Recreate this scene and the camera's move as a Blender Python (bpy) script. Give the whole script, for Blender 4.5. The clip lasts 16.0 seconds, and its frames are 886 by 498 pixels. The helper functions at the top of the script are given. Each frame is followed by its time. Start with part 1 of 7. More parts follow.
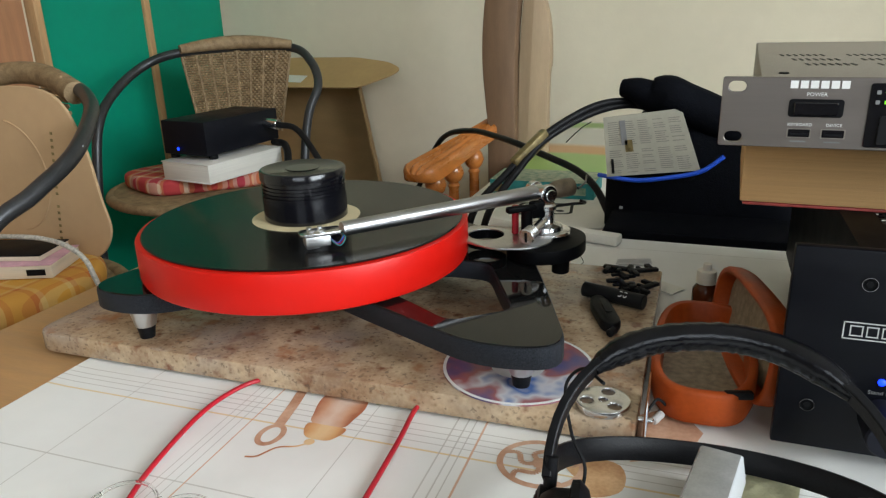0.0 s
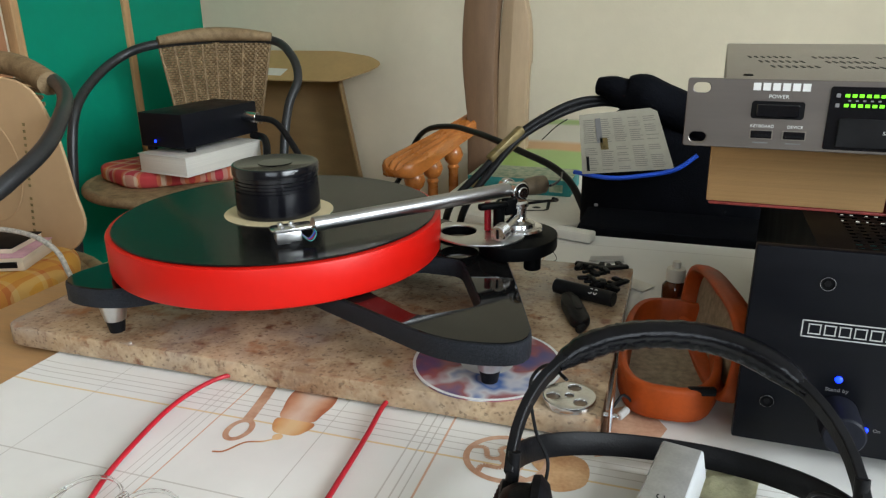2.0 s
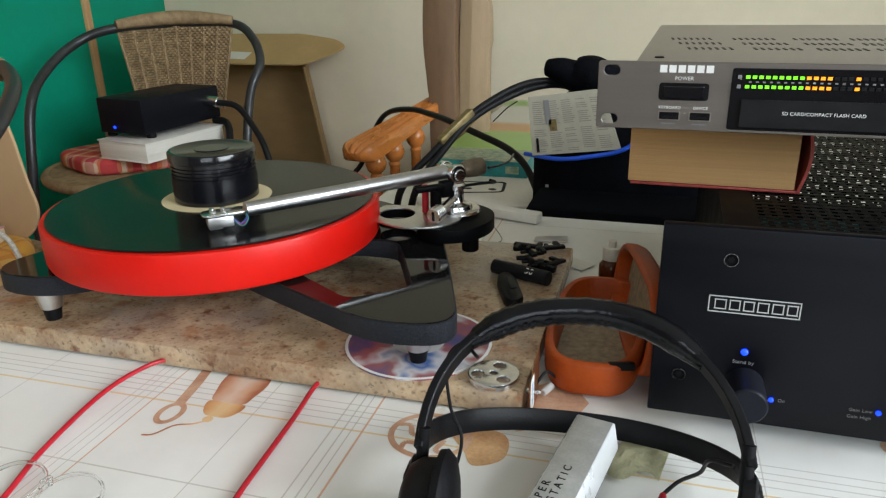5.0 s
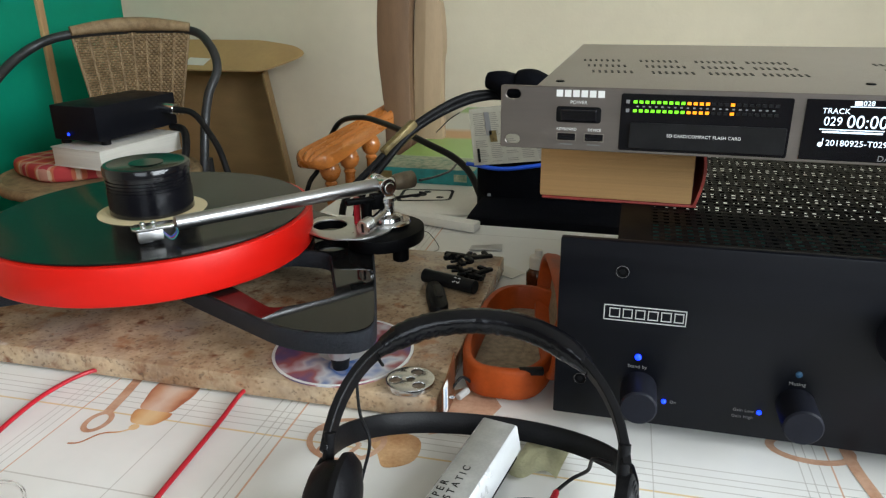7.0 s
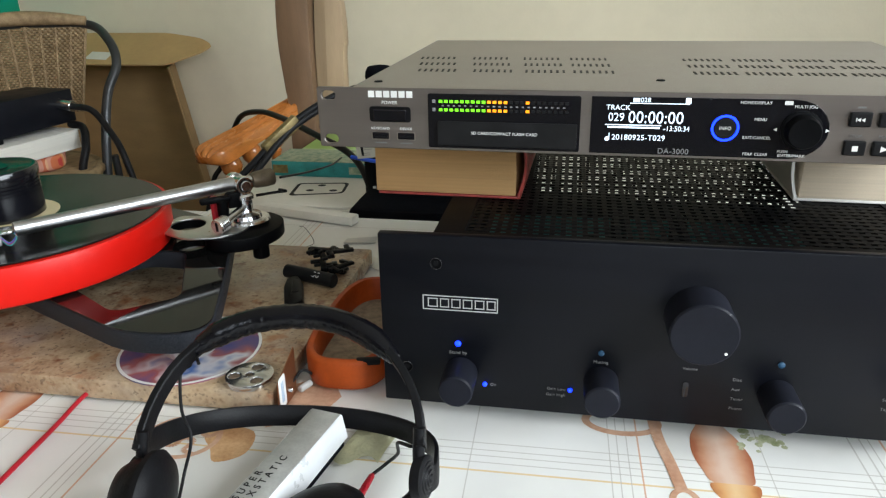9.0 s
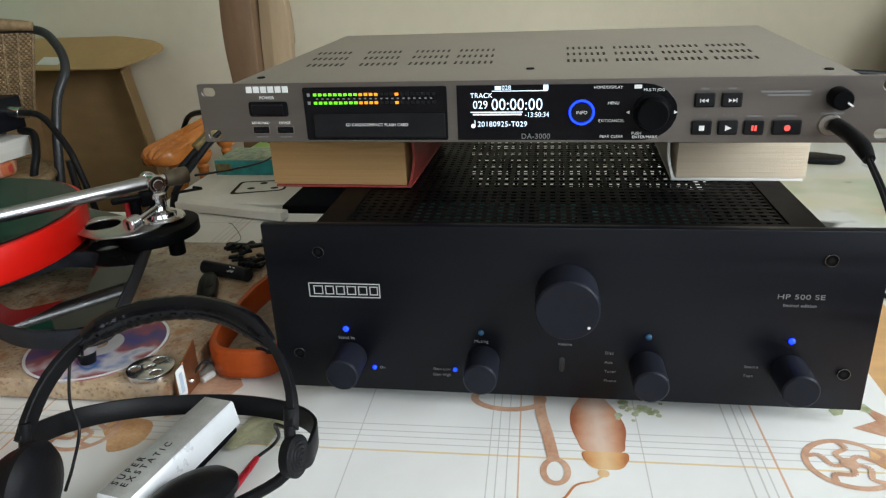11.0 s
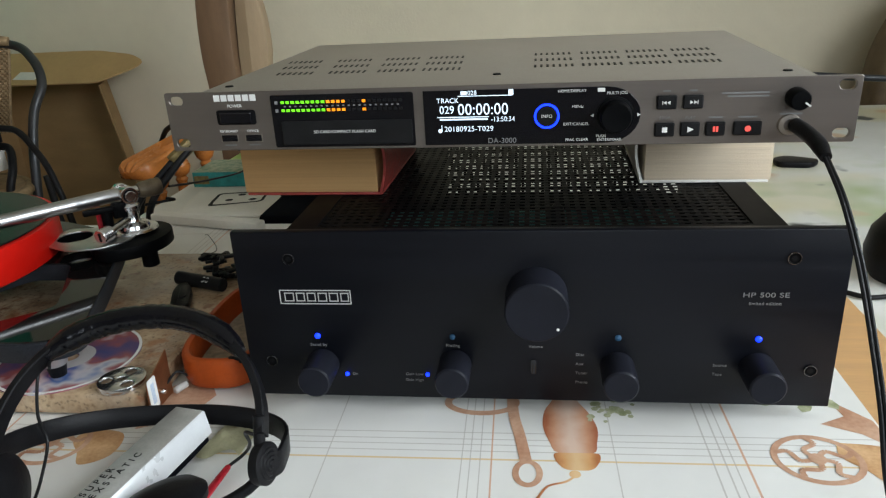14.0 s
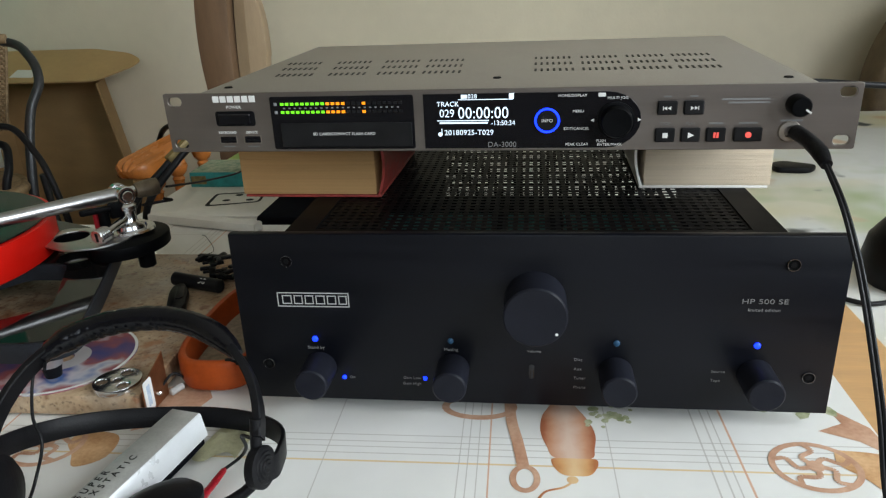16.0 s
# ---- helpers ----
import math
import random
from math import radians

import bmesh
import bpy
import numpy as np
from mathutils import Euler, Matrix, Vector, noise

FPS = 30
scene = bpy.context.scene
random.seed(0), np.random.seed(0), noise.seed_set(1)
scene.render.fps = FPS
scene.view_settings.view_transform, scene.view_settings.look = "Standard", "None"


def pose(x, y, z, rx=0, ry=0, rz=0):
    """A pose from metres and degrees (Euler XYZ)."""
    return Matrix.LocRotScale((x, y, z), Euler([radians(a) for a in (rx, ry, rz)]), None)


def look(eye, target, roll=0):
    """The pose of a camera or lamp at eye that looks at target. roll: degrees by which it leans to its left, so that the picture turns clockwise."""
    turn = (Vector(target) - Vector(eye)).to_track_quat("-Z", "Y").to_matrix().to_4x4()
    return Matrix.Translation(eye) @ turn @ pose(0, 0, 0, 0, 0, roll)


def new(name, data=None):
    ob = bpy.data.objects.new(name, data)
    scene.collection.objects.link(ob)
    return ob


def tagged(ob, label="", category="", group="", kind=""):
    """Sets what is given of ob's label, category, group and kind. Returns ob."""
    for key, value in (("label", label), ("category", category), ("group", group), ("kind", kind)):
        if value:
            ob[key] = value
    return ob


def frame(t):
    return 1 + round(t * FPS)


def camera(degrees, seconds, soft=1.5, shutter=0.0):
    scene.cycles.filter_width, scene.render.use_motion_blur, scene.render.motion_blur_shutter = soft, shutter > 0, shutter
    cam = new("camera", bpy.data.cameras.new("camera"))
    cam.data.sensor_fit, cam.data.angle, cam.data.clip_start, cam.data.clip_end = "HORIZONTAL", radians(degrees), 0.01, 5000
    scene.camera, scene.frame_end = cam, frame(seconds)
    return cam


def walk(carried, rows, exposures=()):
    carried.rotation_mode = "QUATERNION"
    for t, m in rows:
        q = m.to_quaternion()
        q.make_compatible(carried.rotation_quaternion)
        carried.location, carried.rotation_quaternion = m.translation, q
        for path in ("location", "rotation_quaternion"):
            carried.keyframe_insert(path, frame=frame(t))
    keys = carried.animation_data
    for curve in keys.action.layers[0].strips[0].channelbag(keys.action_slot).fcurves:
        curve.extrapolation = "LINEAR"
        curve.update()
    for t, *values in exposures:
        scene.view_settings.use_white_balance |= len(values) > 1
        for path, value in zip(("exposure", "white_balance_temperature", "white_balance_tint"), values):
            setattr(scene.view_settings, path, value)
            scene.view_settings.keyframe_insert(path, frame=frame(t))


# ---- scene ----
cam = camera(63.6, 16.0, soft=1.25)
PATH = [
    (0, (-0.274, -0.46, 0.294), (-0.942, 1.312, -0.348), -1.8),
    (0.5, (-0.273, -0.46, 0.294), (-0.923, 1.316, -0.357), -1.1),
    (1, (-0.271, -0.459, 0.295), (-0.914, 1.319, -0.356), -1.2),
    (1.5, (-0.268, -0.459, 0.295), (-0.892, 1.325, -0.36), -0.9),
    (2, (-0.264, -0.459, 0.296), (-0.885, 1.325, -0.361), -0.9),
    (2.5, (-0.258, -0.458, 0.297), (-0.871, 1.329, -0.36), -1.2),
    (3, (-0.255, -0.457, 0.297), (-0.861, 1.329, -0.369), -0.6),
    (3.5, (-0.245, -0.454, 0.296), (-0.832, 1.334, -0.38), -0.7),
    (6, (-0.204, -0.457, 0.302), (-0.755, 1.329, -0.409), -1.3),
    (6.5, (-0.19, -0.46, 0.306), (-0.714, 1.337, -0.397), -1.0),
    (7, (-0.175, -0.465, 0.314), (-0.666, 1.344, -0.384), -0.7),
    (7.5, (-0.156, -0.468, 0.319), (-0.61, 1.346, -0.39), -0.4),
    (8, (-0.133, -0.467, 0.321), (-0.547, 1.349, -0.406), -0.2),
    (8.5, (-0.111, -0.465, 0.323), (-0.495, 1.357, -0.407), -0.9),
    (9, (-0.085, -0.462, 0.325), (-0.421, 1.368, -0.407), -1.0),
    (9.5, (-0.062, -0.463, 0.326), (-0.393, 1.367, -0.41), -1.6),
    (10, (-0.038, -0.465, 0.325), (-0.358, 1.358, -0.433), -2.3),
    (12.5, (0.004, -0.474, 0.323), (-0.259, 1.374, -0.395), -2.0),
    (13, (0.003, -0.474, 0.322), (-0.256, 1.375, -0.394), -2.2),
    (13.5, (0.003, -0.472, 0.321), (-0.255, 1.376, -0.397), -2.8),
    (14, (0.005, -0.472, 0.32), (-0.247, 1.377, -0.399), -3.0),
    (14.5, (0.005, -0.47, 0.319), (-0.242, 1.379, -0.402), -2.9),
    (15, (0.003, -0.472, 0.32), (-0.242, 1.376, -0.405), -2.3),
    (15.5, (0.002, -0.47, 0.32), (-0.242, 1.38, -0.4), -2.2),
    (16, (0.003, -0.47, 0.321), (-0.239, 1.382, -0.395), -2.4),
]
walk(cam, [(t, look(eye, target, roll)) for t, eye, target, roll in PATH],
     exposures=[(0, -0.32), (3.5, -0.34), (6, -0.34), (9, -0.24), (10.2, -0.42), (12.5, -0.74), (16, -0.74)])

# ---- light ----
world = bpy.data.worlds.new("sky")
scene.world = world
world.use_nodes = True
wn = world.node_tree
sky = wn.nodes.new("ShaderNodeTexSky")
sky.sky_type, sky.sun_disc, sky.sun_elevation, sky.sun_rotation = "NISHITA", False, radians(40), radians(120)
wn.links.new(sky.outputs[0], wn.nodes["Background"].inputs[0])
wn.nodes["Background"].inputs[1].default_value = 0.12


def area(name, m, w, h, watts, color):
    d = bpy.data.lights.new(name, "AREA")
    d.shape, d.size, d.size_y, d.energy, d.color = "RECTANGLE", w, h, watts, color
    ob = new(name, d)
    ob.matrix_world = m
    return ob


# daylight in the right opening; front lamp is fill in an added, unseen one
area("window_light_right", look((1.76, -0.75, 1.02), (-0.3, -0.05, 0.25)), 1.9, 1.2, 63, (0.87, 0.95, 1.0))
area("fill_light_front", look((0.35, -2.5, 1.1), (-0.25, 0.1, 0.25)), 1.5, 1.1, 12, (0.87, 0.95, 1.0))
for lamp in bpy.data.lights:
    lamp.spread = radians(130)


# ---- materials ----
def mat(name, color, rough=0.5, metal=0.0, var=0.18, scale=25.0, bump=0.0, bscale=300.0, coat=0.0, stretch=(1, 1, 1), rvar=0.12,
        second=None, fine=True):
    m = bpy.data.materials.new(name)
    m.use_nodes = True
    n, l = m.node_tree.nodes, m.node_tree.links
    p = n["Principled BSDF"]
    p.inputs["Metallic"].default_value = metal
    p.inputs["Coat Weight"].default_value = coat
    p.inputs["Coat Roughness"].default_value = 0.08
    tc = n.new("ShaderNodeTexCoord")
    mp = n.new("ShaderNodeMapping")
    mp.inputs["Scale"].default_value = stretch
    l.new(tc.outputs["Object"], mp.inputs[0])
    a = n.new("ShaderNodeTexNoise")
    a.inputs["Scale"].default_value, a.inputs["Detail"].default_value = scale, 6
    b = n.new("ShaderNodeTexNoise")
    b.inputs["Scale"].default_value, b.inputs["Detail"].default_value = scale * 9, 3
    l.new(mp.outputs[0], a.inputs["Vector"]), l.new(mp.outputs[0], b.inputs["Vector"])
    mixf = n.new("ShaderNodeMath")
    mixf.operation = "MULTIPLY_ADD"
    mixf.inputs[1].default_value = 0.35
    l.new(b.outputs[0], mixf.inputs[0]), l.new(a.outputs[0], mixf.inputs[2])
    ramp = n.new("ShaderNodeValToRGB")
    ramp.color_ramp.elements[0].position, ramp.color_ramp.elements[1].position = 0.45, 0.9
    c2 = second or tuple(min(1.0, v * (1 + var)) for v in color)
    ramp.color_ramp.elements[0].color = (*(v * (1 - var) for v in color), 1)
    ramp.color_ramp.elements[1].color = (*c2, 1)
    l.new(mixf.outputs[0], ramp.inputs[0])
    l.new(ramp.outputs[0], p.inputs["Base Color"])
    rr = n.new("ShaderNodeMapRange")
    rr.inputs["To Min"].default_value, rr.inputs["To Max"].default_value = max(0.02, rough - rvar), min(1, rough + rvar)
    l.new(a.outputs[0], rr.inputs[0]), l.new(rr.outputs[0], p.inputs["Roughness"])
    if bump:
        t = n.new("ShaderNodeTexNoise")
        t.inputs["Scale"].default_value, t.inputs["Detail"].default_value = bscale, 4
        l.new(mp.outputs[0], t.inputs["Vector"])
        bp = n.new("ShaderNodeBump")
        bp.inputs["Strength"].default_value, bp.inputs["Distance"].default_value = bump, 0.002
        l.new(t.outputs[0], bp.inputs["Height"]), l.new(bp.outputs[0], p.inputs["Normal"])
    return m


def glow(name, color, strength):
    m = bpy.data.materials.new(name)
    m.use_nodes = True
    p = m.node_tree.nodes["Principled BSDF"]
    p.inputs["Base Color"].default_value = (*color, 1)
    p.inputs["Emission Color"].default_value = (*color, 1)
    p.inputs["Emission Strength"].default_value = strength
    return m


def pr(m):
    return m.node_tree.nodes["Principled BSDF"]


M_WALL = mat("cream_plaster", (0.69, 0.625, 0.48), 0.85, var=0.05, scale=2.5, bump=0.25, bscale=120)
# darker plaster for the unseen walls, chosen to weaken the fill light
M_DARKWALL = mat("unseen_dark_plaster", (0.3, 0.28, 0.24), 0.85, var=0.06, scale=3)
M_GREEN = mat("green_paint", (0.0, 0.27, 0.16), 0.55, var=0.07, scale=4, bump=0.1, bscale=60)
M_CEIL = mat("ceiling_white", (0.76, 0.74, 0.68), 0.9, var=0.03, scale=3)
M_FLOOR = mat("floor_tile", (0.24, 0.17, 0.11), 0.45, var=0.15, scale=6)
M_BATTEN = mat("pine_batten", (0.5, 0.3, 0.14), 0.55, var=0.2, scale=12, stretch=(6, 6, 0.6))
M_DOOR = mat("door_wood", (0.42, 0.2, 0.1), 0.5, var=0.15, scale=8, stretch=(6, 6, 0.5))
M_TABLE = mat("beech_table", (0.55, 0.32, 0.14), 0.45, var=0.12, scale=10, stretch=(0.7, 8, 1), coat=0.2)
M_RED = mat("red_acrylic", (0.58, 0.008, 0.004), 0.38, var=0.05, scale=9, rvar=0.05)
M_GLOSS = mat("black_gloss", (0.006, 0.006, 0.006), 0.04, var=0.2, scale=12, rvar=0.015)
M_SPARK = mat("black_speckle", (0.009, 0.01, 0.013), 0.45, var=0.35, scale=1100, bump=0.3, bscale=1600, second=(0.036, 0.04, 0.05))
M_BLACKM = mat("black_metal", (0.0028, 0.003, 0.0036), 0.45, 0.0, var=0.25, scale=30, bump=0.05, bscale=600)
M_PLATE = mat("anodised_black", (0.0022, 0.0028, 0.0056), 0.4, 0.0, var=0.16, scale=14, stretch=(0.25, 1, 9), bump=0.06, bscale=420)
M_UNIT = mat("black_casing", (0.006, 0.0068, 0.0105), 0.45, var=0.15, scale=30, bump=0.05, bscale=600)
M_KNOB = mat("knob_black", (0.011, 0.012, 0.018), 0.45, 0.0, var=0.15, scale=40)
M_TUBEC = mat("satin_chrome", (0.47, 0.47, 0.48), 0.3, 1.0, var=0.06, scale=30, rvar=0.05)
M_CHROME = mat("chrome", (0.7, 0.7, 0.71), 0.2, 1.0, var=0.06, scale=30, rvar=0.06)
M_ALU = mat("satin_aluminium", (0.62, 0.62, 0.62), 0.33, 1.0, var=0.1, scale=40)
M_RUB = mat("black_rubber", (0.007, 0.007, 0.008), 0.42, var=0.25, scale=50, bump=0.12, bscale=700)
M_EAR = mat("ear_cushion", (0.005, 0.005, 0.006), 0.5, var=0.3, scale=60, bump=0.1, bscale=400)
M_POST = mat("brushed_steel", (0.3, 0.27, 0.24), 0.42, 1.0, var=0.1, scale=60, stretch=(6, 6, 0.5))
M_LEATH = mat("black_leatherette", (0.003, 0.003, 0.0045), 0.2, var=0.3, scale=60, bump=0.16, bscale=260)
M_GREY = mat("grey_panel", (0.21, 0.185, 0.168), 0.4, 0.9, var=0.07, scale=8, stretch=(0.3, 1, 6), bump=0.05, bscale=500)
M_LID = mat("grey_lid", (0.3, 0.275, 0.235), 0.45, 0.45, var=0.05, scale=6, bump=0.12, bscale=1500)
# plain black, also painted for the shade in slots, sockets and a groove
M_DARK = mat("shade_and_plain_black", (0.006, 0.006, 0.007), 0.5, var=0.1)
M_WINDOW = mat("smoked_window", (0.006, 0.006, 0.008), 0.09, var=0.1, rvar=0.03)
M_INK = mat("white_print", (0.78, 0.78, 0.76), 0.6, var=0.04)
M_BLUEINK = mat("pale_blue_print", (0.4, 0.52, 0.68), 0.6, var=0.05)
M_INKDIM = mat("grey_print", (0.2, 0.2, 0.2), 0.6, var=0.05)
M_INKMID = mat("dull_print", (0.5, 0.5, 0.49), 0.6, var=0.05)
M_BLUE = glow("blue_led", (0.004, 0.03, 1.0), 5)
M_BLUEDIM = glow("blue_led_dim", (0.01, 0.06, 0.13), 0.15)
M_LGREEN = glow("green_segment", (0.17, 0.8, 0.015), 1.1)
M_LAMB = glow("amber_segment", (1.0, 0.3, 0.005), 1.3)
M_OLED = glow("display_white", (0.75, 0.88, 1.0), 1.1)
M_REDLT = glow("red_symbol", (0.9, 0.1, 0.08), 0.9)
M_TERRA = mat("terracotta", (0.37, 0.062, 0.009), 0.45, var=0.22, scale=35, bump=0.12, bscale=200)
M_BRONZE = mat("dull_bronze", (0.16, 0.125, 0.085), 0.45, 0.5, var=0.35, scale=90, bump=0.1, bscale=500)
M_ASH = mat("ash_grit", (0.3, 0.24, 0.17), 0.9, var=0.35, scale=160, bump=0.5, bscale=600)
M_PAGES = mat("old_pages", (0.52, 0.31, 0.13), 0.85, var=0.1, scale=10, stretch=(0.3, 0.3, 40), bump=0.35, bscale=40)
M_CLEANPG = mat("clean_pages", (0.76, 0.74, 0.68), 0.85, var=0.06, scale=10, stretch=(0.3, 0.3, 40), bump=0.3, bscale=40)
M_PAGESW = mat("white_pages", (0.67, 0.56, 0.42), 0.85, var=0.09, scale=10, stretch=(0.3, 0.3, 40), bump=0.35, bscale=40)
M_COVR = mat("red_cover", (0.34, 0.05, 0.04), 0.45, var=0.3, scale=120, bump=0.3, bscale=500)
M_COVW = mat("white_cover", (0.72, 0.7, 0.66), 0.4, var=0.06)
M_PAPER = mat("white_paper", (0.74, 0.72, 0.66), 0.8, var=0.06, scale=20)
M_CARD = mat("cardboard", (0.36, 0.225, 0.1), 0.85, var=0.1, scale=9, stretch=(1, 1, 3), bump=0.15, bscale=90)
M_FLAP = mat("lit_carton", (0.5, 0.325, 0.14), 0.8, var=0.1, scale=6, bump=0.1, bscale=90)
M_CARDL = mat("light_cardboard", (0.5, 0.33, 0.18), 0.8, var=0.07, scale=5, bump=0.08, bscale=90)
M_WOOD = mat("varnished_wood", (0.46, 0.155, 0.032), 0.28, var=0.3, scale=11, stretch=(3, 0.7, 3), coat=0.4)
M_WOODP = mat("shade_dark_wood", (0.17, 0.1, 0.055), 0.55, var=0.16, scale=8, stretch=(5, 5, 0.7), bump=0.1, bscale=80)
M_WOODL = mat("lit_wood", (0.36, 0.26, 0.16), 0.6, var=0.12, scale=8, stretch=(5, 5, 0.6))
M_TUBE = mat("grey_tube", (0.05, 0.052, 0.055), 0.38, 0.5, var=0.2, scale=30)
M_RAT = mat("rattan", (0.25, 0.16, 0.075), 0.7, var=0.3, scale=50, bump=0.4, bscale=300, second=(0.37, 0.26, 0.14))
M_NAVY = mat("dark_cloth", (0.0035, 0.004, 0.006), 0.8, var=0.3, scale=30, bump=0.5, bscale=500)
M_BROWNCLOTH = mat("brown_furniture", (0.14, 0.1, 0.06), 0.9, var=0.2, scale=30, bump=0.4, bscale=500)
M_BLUEP = mat("blue_piping", (0.01, 0.08, 0.6), 0.5, var=0.1)
M_TEAL = mat("teal_card", (0.02, 0.24, 0.24), 0.55, var=0.3, scale=60)
M_TEALT = mat("green_print_card", (0.16, 0.4, 0.26), 0.55, var=0.5, scale=70, second=(0.5, 0.5, 0.35))
M_REDW = mat("red_cable", (0.42, 0.010, 0.022), 0.35, var=0.12, scale=40)
M_PVC = mat("black_cable", (0.012, 0.012, 0.013), 0.4, var=0.2, scale=60)
M_BRASS = mat("gold_label", (0.2, 0.15, 0.06), 0.45, 0.4, var=0.4, scale=120)
M_COPPER = mat("bronze_plate", (0.3, 0.13, 0.06), 0.38, 0.8, var=0.25, scale=50)
M_AMBER = mat("amber_glass", (0.09, 0.02, 0.005), 0.12, var=0.2, rvar=0.04)
M_MILK = mat("milky_plastic", (0.7, 0.66, 0.58), 0.4, var=0.05)
M_LABEL = mat("cream_label", (0.66, 0.56, 0.34), 0.6, var=0.08, scale=40)
M_WEIGHT = mat("black_lacquer", (0.005, 0.005, 0.007), 0.16, var=0.2, scale=30, rvar=0.05)
M_STEELD = mat("glint_steel", (0.35, 0.35, 0.36), 0.25, 1.0, var=0.1, scale=200)
M_MOTIF = mat("printed_brown", (0.54, 0.26, 0.15), 0.45, var=0.22, scale=28, second=(0.7, 0.46, 0.32))
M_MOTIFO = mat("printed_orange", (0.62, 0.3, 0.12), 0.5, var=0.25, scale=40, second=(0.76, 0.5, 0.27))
M_LEAF = mat("printed_green", (0.3, 0.36, 0.14), 0.5, var=0.35, scale=90, second=(0.6, 0.6, 0.42))
M_SPONGE = mat("yellow_cloth", (0.56, 0.54, 0.36), 0.9, var=0.2, scale=50, bump=0.5, bscale=260)
M_CORD = mat("braided_cord", (0.5, 0.47, 0.42), 0.7, var=0.4, scale=220, bump=0.5, bscale=500)
M_PINK = mat("pink_magazine", (0.6, 0.34, 0.4), 0.45, var=0.25, scale=25)
M_SHEET = mat("newsprint", (0.38, 0.36, 0.29), 0.8, var=0.12, scale=18)
M_NEWSBAR = mat("newsprint_ink", (0.22, 0.21, 0.18), 0.8, var=0.2, scale=200)
# brush metal in two tones: shade on the top, light on the flanks
M_SILVER = mat("scuffed_silver_shaded", (0.36, 0.36, 0.34), 0.34, 0.25, var=0.12, scale=60, second=(0.46, 0.46, 0.44))
M_BARE = mat("silver_lit", (0.8, 0.82, 0.84), 0.3, 0.2, var=0.04, scale=40)


def node(m, kind, **values):
    n = m.node_tree.nodes.new(kind)
    for k, v in values.items():
        n.inputs[k].default_value = v
    return n


def make_granite():
    m = mat("granite", (0.41, 0.25, 0.145), 0.22, var=0.3, scale=30, second=(0.6, 0.45, 0.29), rvar=0.06)
    n, l = m.node_tree.nodes, m.node_tree.links
    tc = n.new("ShaderNodeTexCoord")
    v = node(m, "ShaderNodeTexVoronoi", Scale=150.0)
    big = node(m, "ShaderNodeTexNoise", Scale=70.0, Detail=9.0)
    l.new(tc.outputs["Object"], v.inputs["Vector"]), l.new(tc.outputs["Object"], big.inputs["Vector"])
    r = n.new("ShaderNodeValToRGB")
    r.color_ramp.elements[0].position, r.color_ramp.elements[1].position = 0.57, 0.72
    l.new(big.outputs[0], r.inputs[0])
    mx = n.new("ShaderNodeMix")
    mx.data_type = "RGBA"
    src = pr(m).inputs["Base Color"].links[0].from_socket
    l.new(r.outputs[0], mx.inputs[0]), l.new(src, mx.inputs[6])
    mx.inputs[7].default_value = (0.2, 0.085, 0.045, 1)
    r2 = n.new("ShaderNodeValToRGB")
    r2.color_ramp.elements[0].position, r2.color_ramp.elements[1].position = 0.0, 0.3
    r2.color_ramp.elements[0].color, r2.color_ramp.elements[1].color = (0.55, 0.5, 0.45, 1), (1, 1, 1, 1)
    l.new(v.outputs["Distance"], r2.inputs[0])
    mul = n.new("ShaderNodeMix")
    mul.data_type, mul.blend_type = "RGBA", "MULTIPLY"
    mul.inputs[0].default_value = 1.0
    l.new(mx.outputs[2], mul.inputs[6]), l.new(r2.outputs[0], mul.inputs[7])
    # broad grey clouds, rust patches and fine dark flecks
    last = mul.outputs[2]
    for scale, detail, lo, hi, col in ((11.0, 5.0, 0.5, 0.68, (0.36, 0.31, 0.27, 1)), (38.0, 7.0, 0.58, 0.7, (0.33, 0.13, 0.05, 1)), (230.0, 4.0, 0.6, 0.66, (0.09, 0.065, 0.05, 1))):
        cl = node(m, "ShaderNodeTexNoise", Scale=scale, Detail=detail)
        l.new(tc.outputs["Object"], cl.inputs["Vector"])
        rr = n.new("ShaderNodeValToRGB")
        rr.color_ramp.elements[0].position, rr.color_ramp.elements[1].position = lo, hi
        rr.color_ramp.elements[1].color = (0.5, 0.5, 0.5, 1) if scale > 100 else (0.7, 0.7, 0.7, 1)
        l.new(cl.outputs[0], rr.inputs[0])
        m2 = n.new("ShaderNodeMix")
        m2.data_type = "RGBA"
        l.new(rr.outputs[0], m2.inputs[0]), l.new(last, m2.inputs[6])
        m2.inputs[7].default_value = col
        last = m2.outputs[2]
    l.new(last, pr(m).inputs["Base Color"])
    return m


M_GRAN = make_granite()
pr(M_GLOSS).inputs["Specular IOR Level"].default_value = 0.32
pr(M_RED).inputs["Specular IOR Level"].default_value = 0.22
pr(M_PLATE).inputs["Specular IOR Level"].default_value = 0.22
pr(M_LEATH).inputs["Specular IOR Level"].default_value = 0.3
pr(M_GREEN).inputs["Specular IOR Level"].default_value = 0.2
pr(M_TERRA).inputs["Specular IOR Level"].default_value = 0.25
for black in (M_BLACKM, M_KNOB, M_UNIT, M_RUB, M_PVC, M_DARK, M_EAR, M_SPARK):
    pr(black).inputs["Specular IOR Level"].default_value = 0.13
pr(M_NAVY).inputs["Specular IOR Level"].default_value = 0.05
pr(M_BLACKM).inputs["Specular IOR Level"].default_value = 0.06


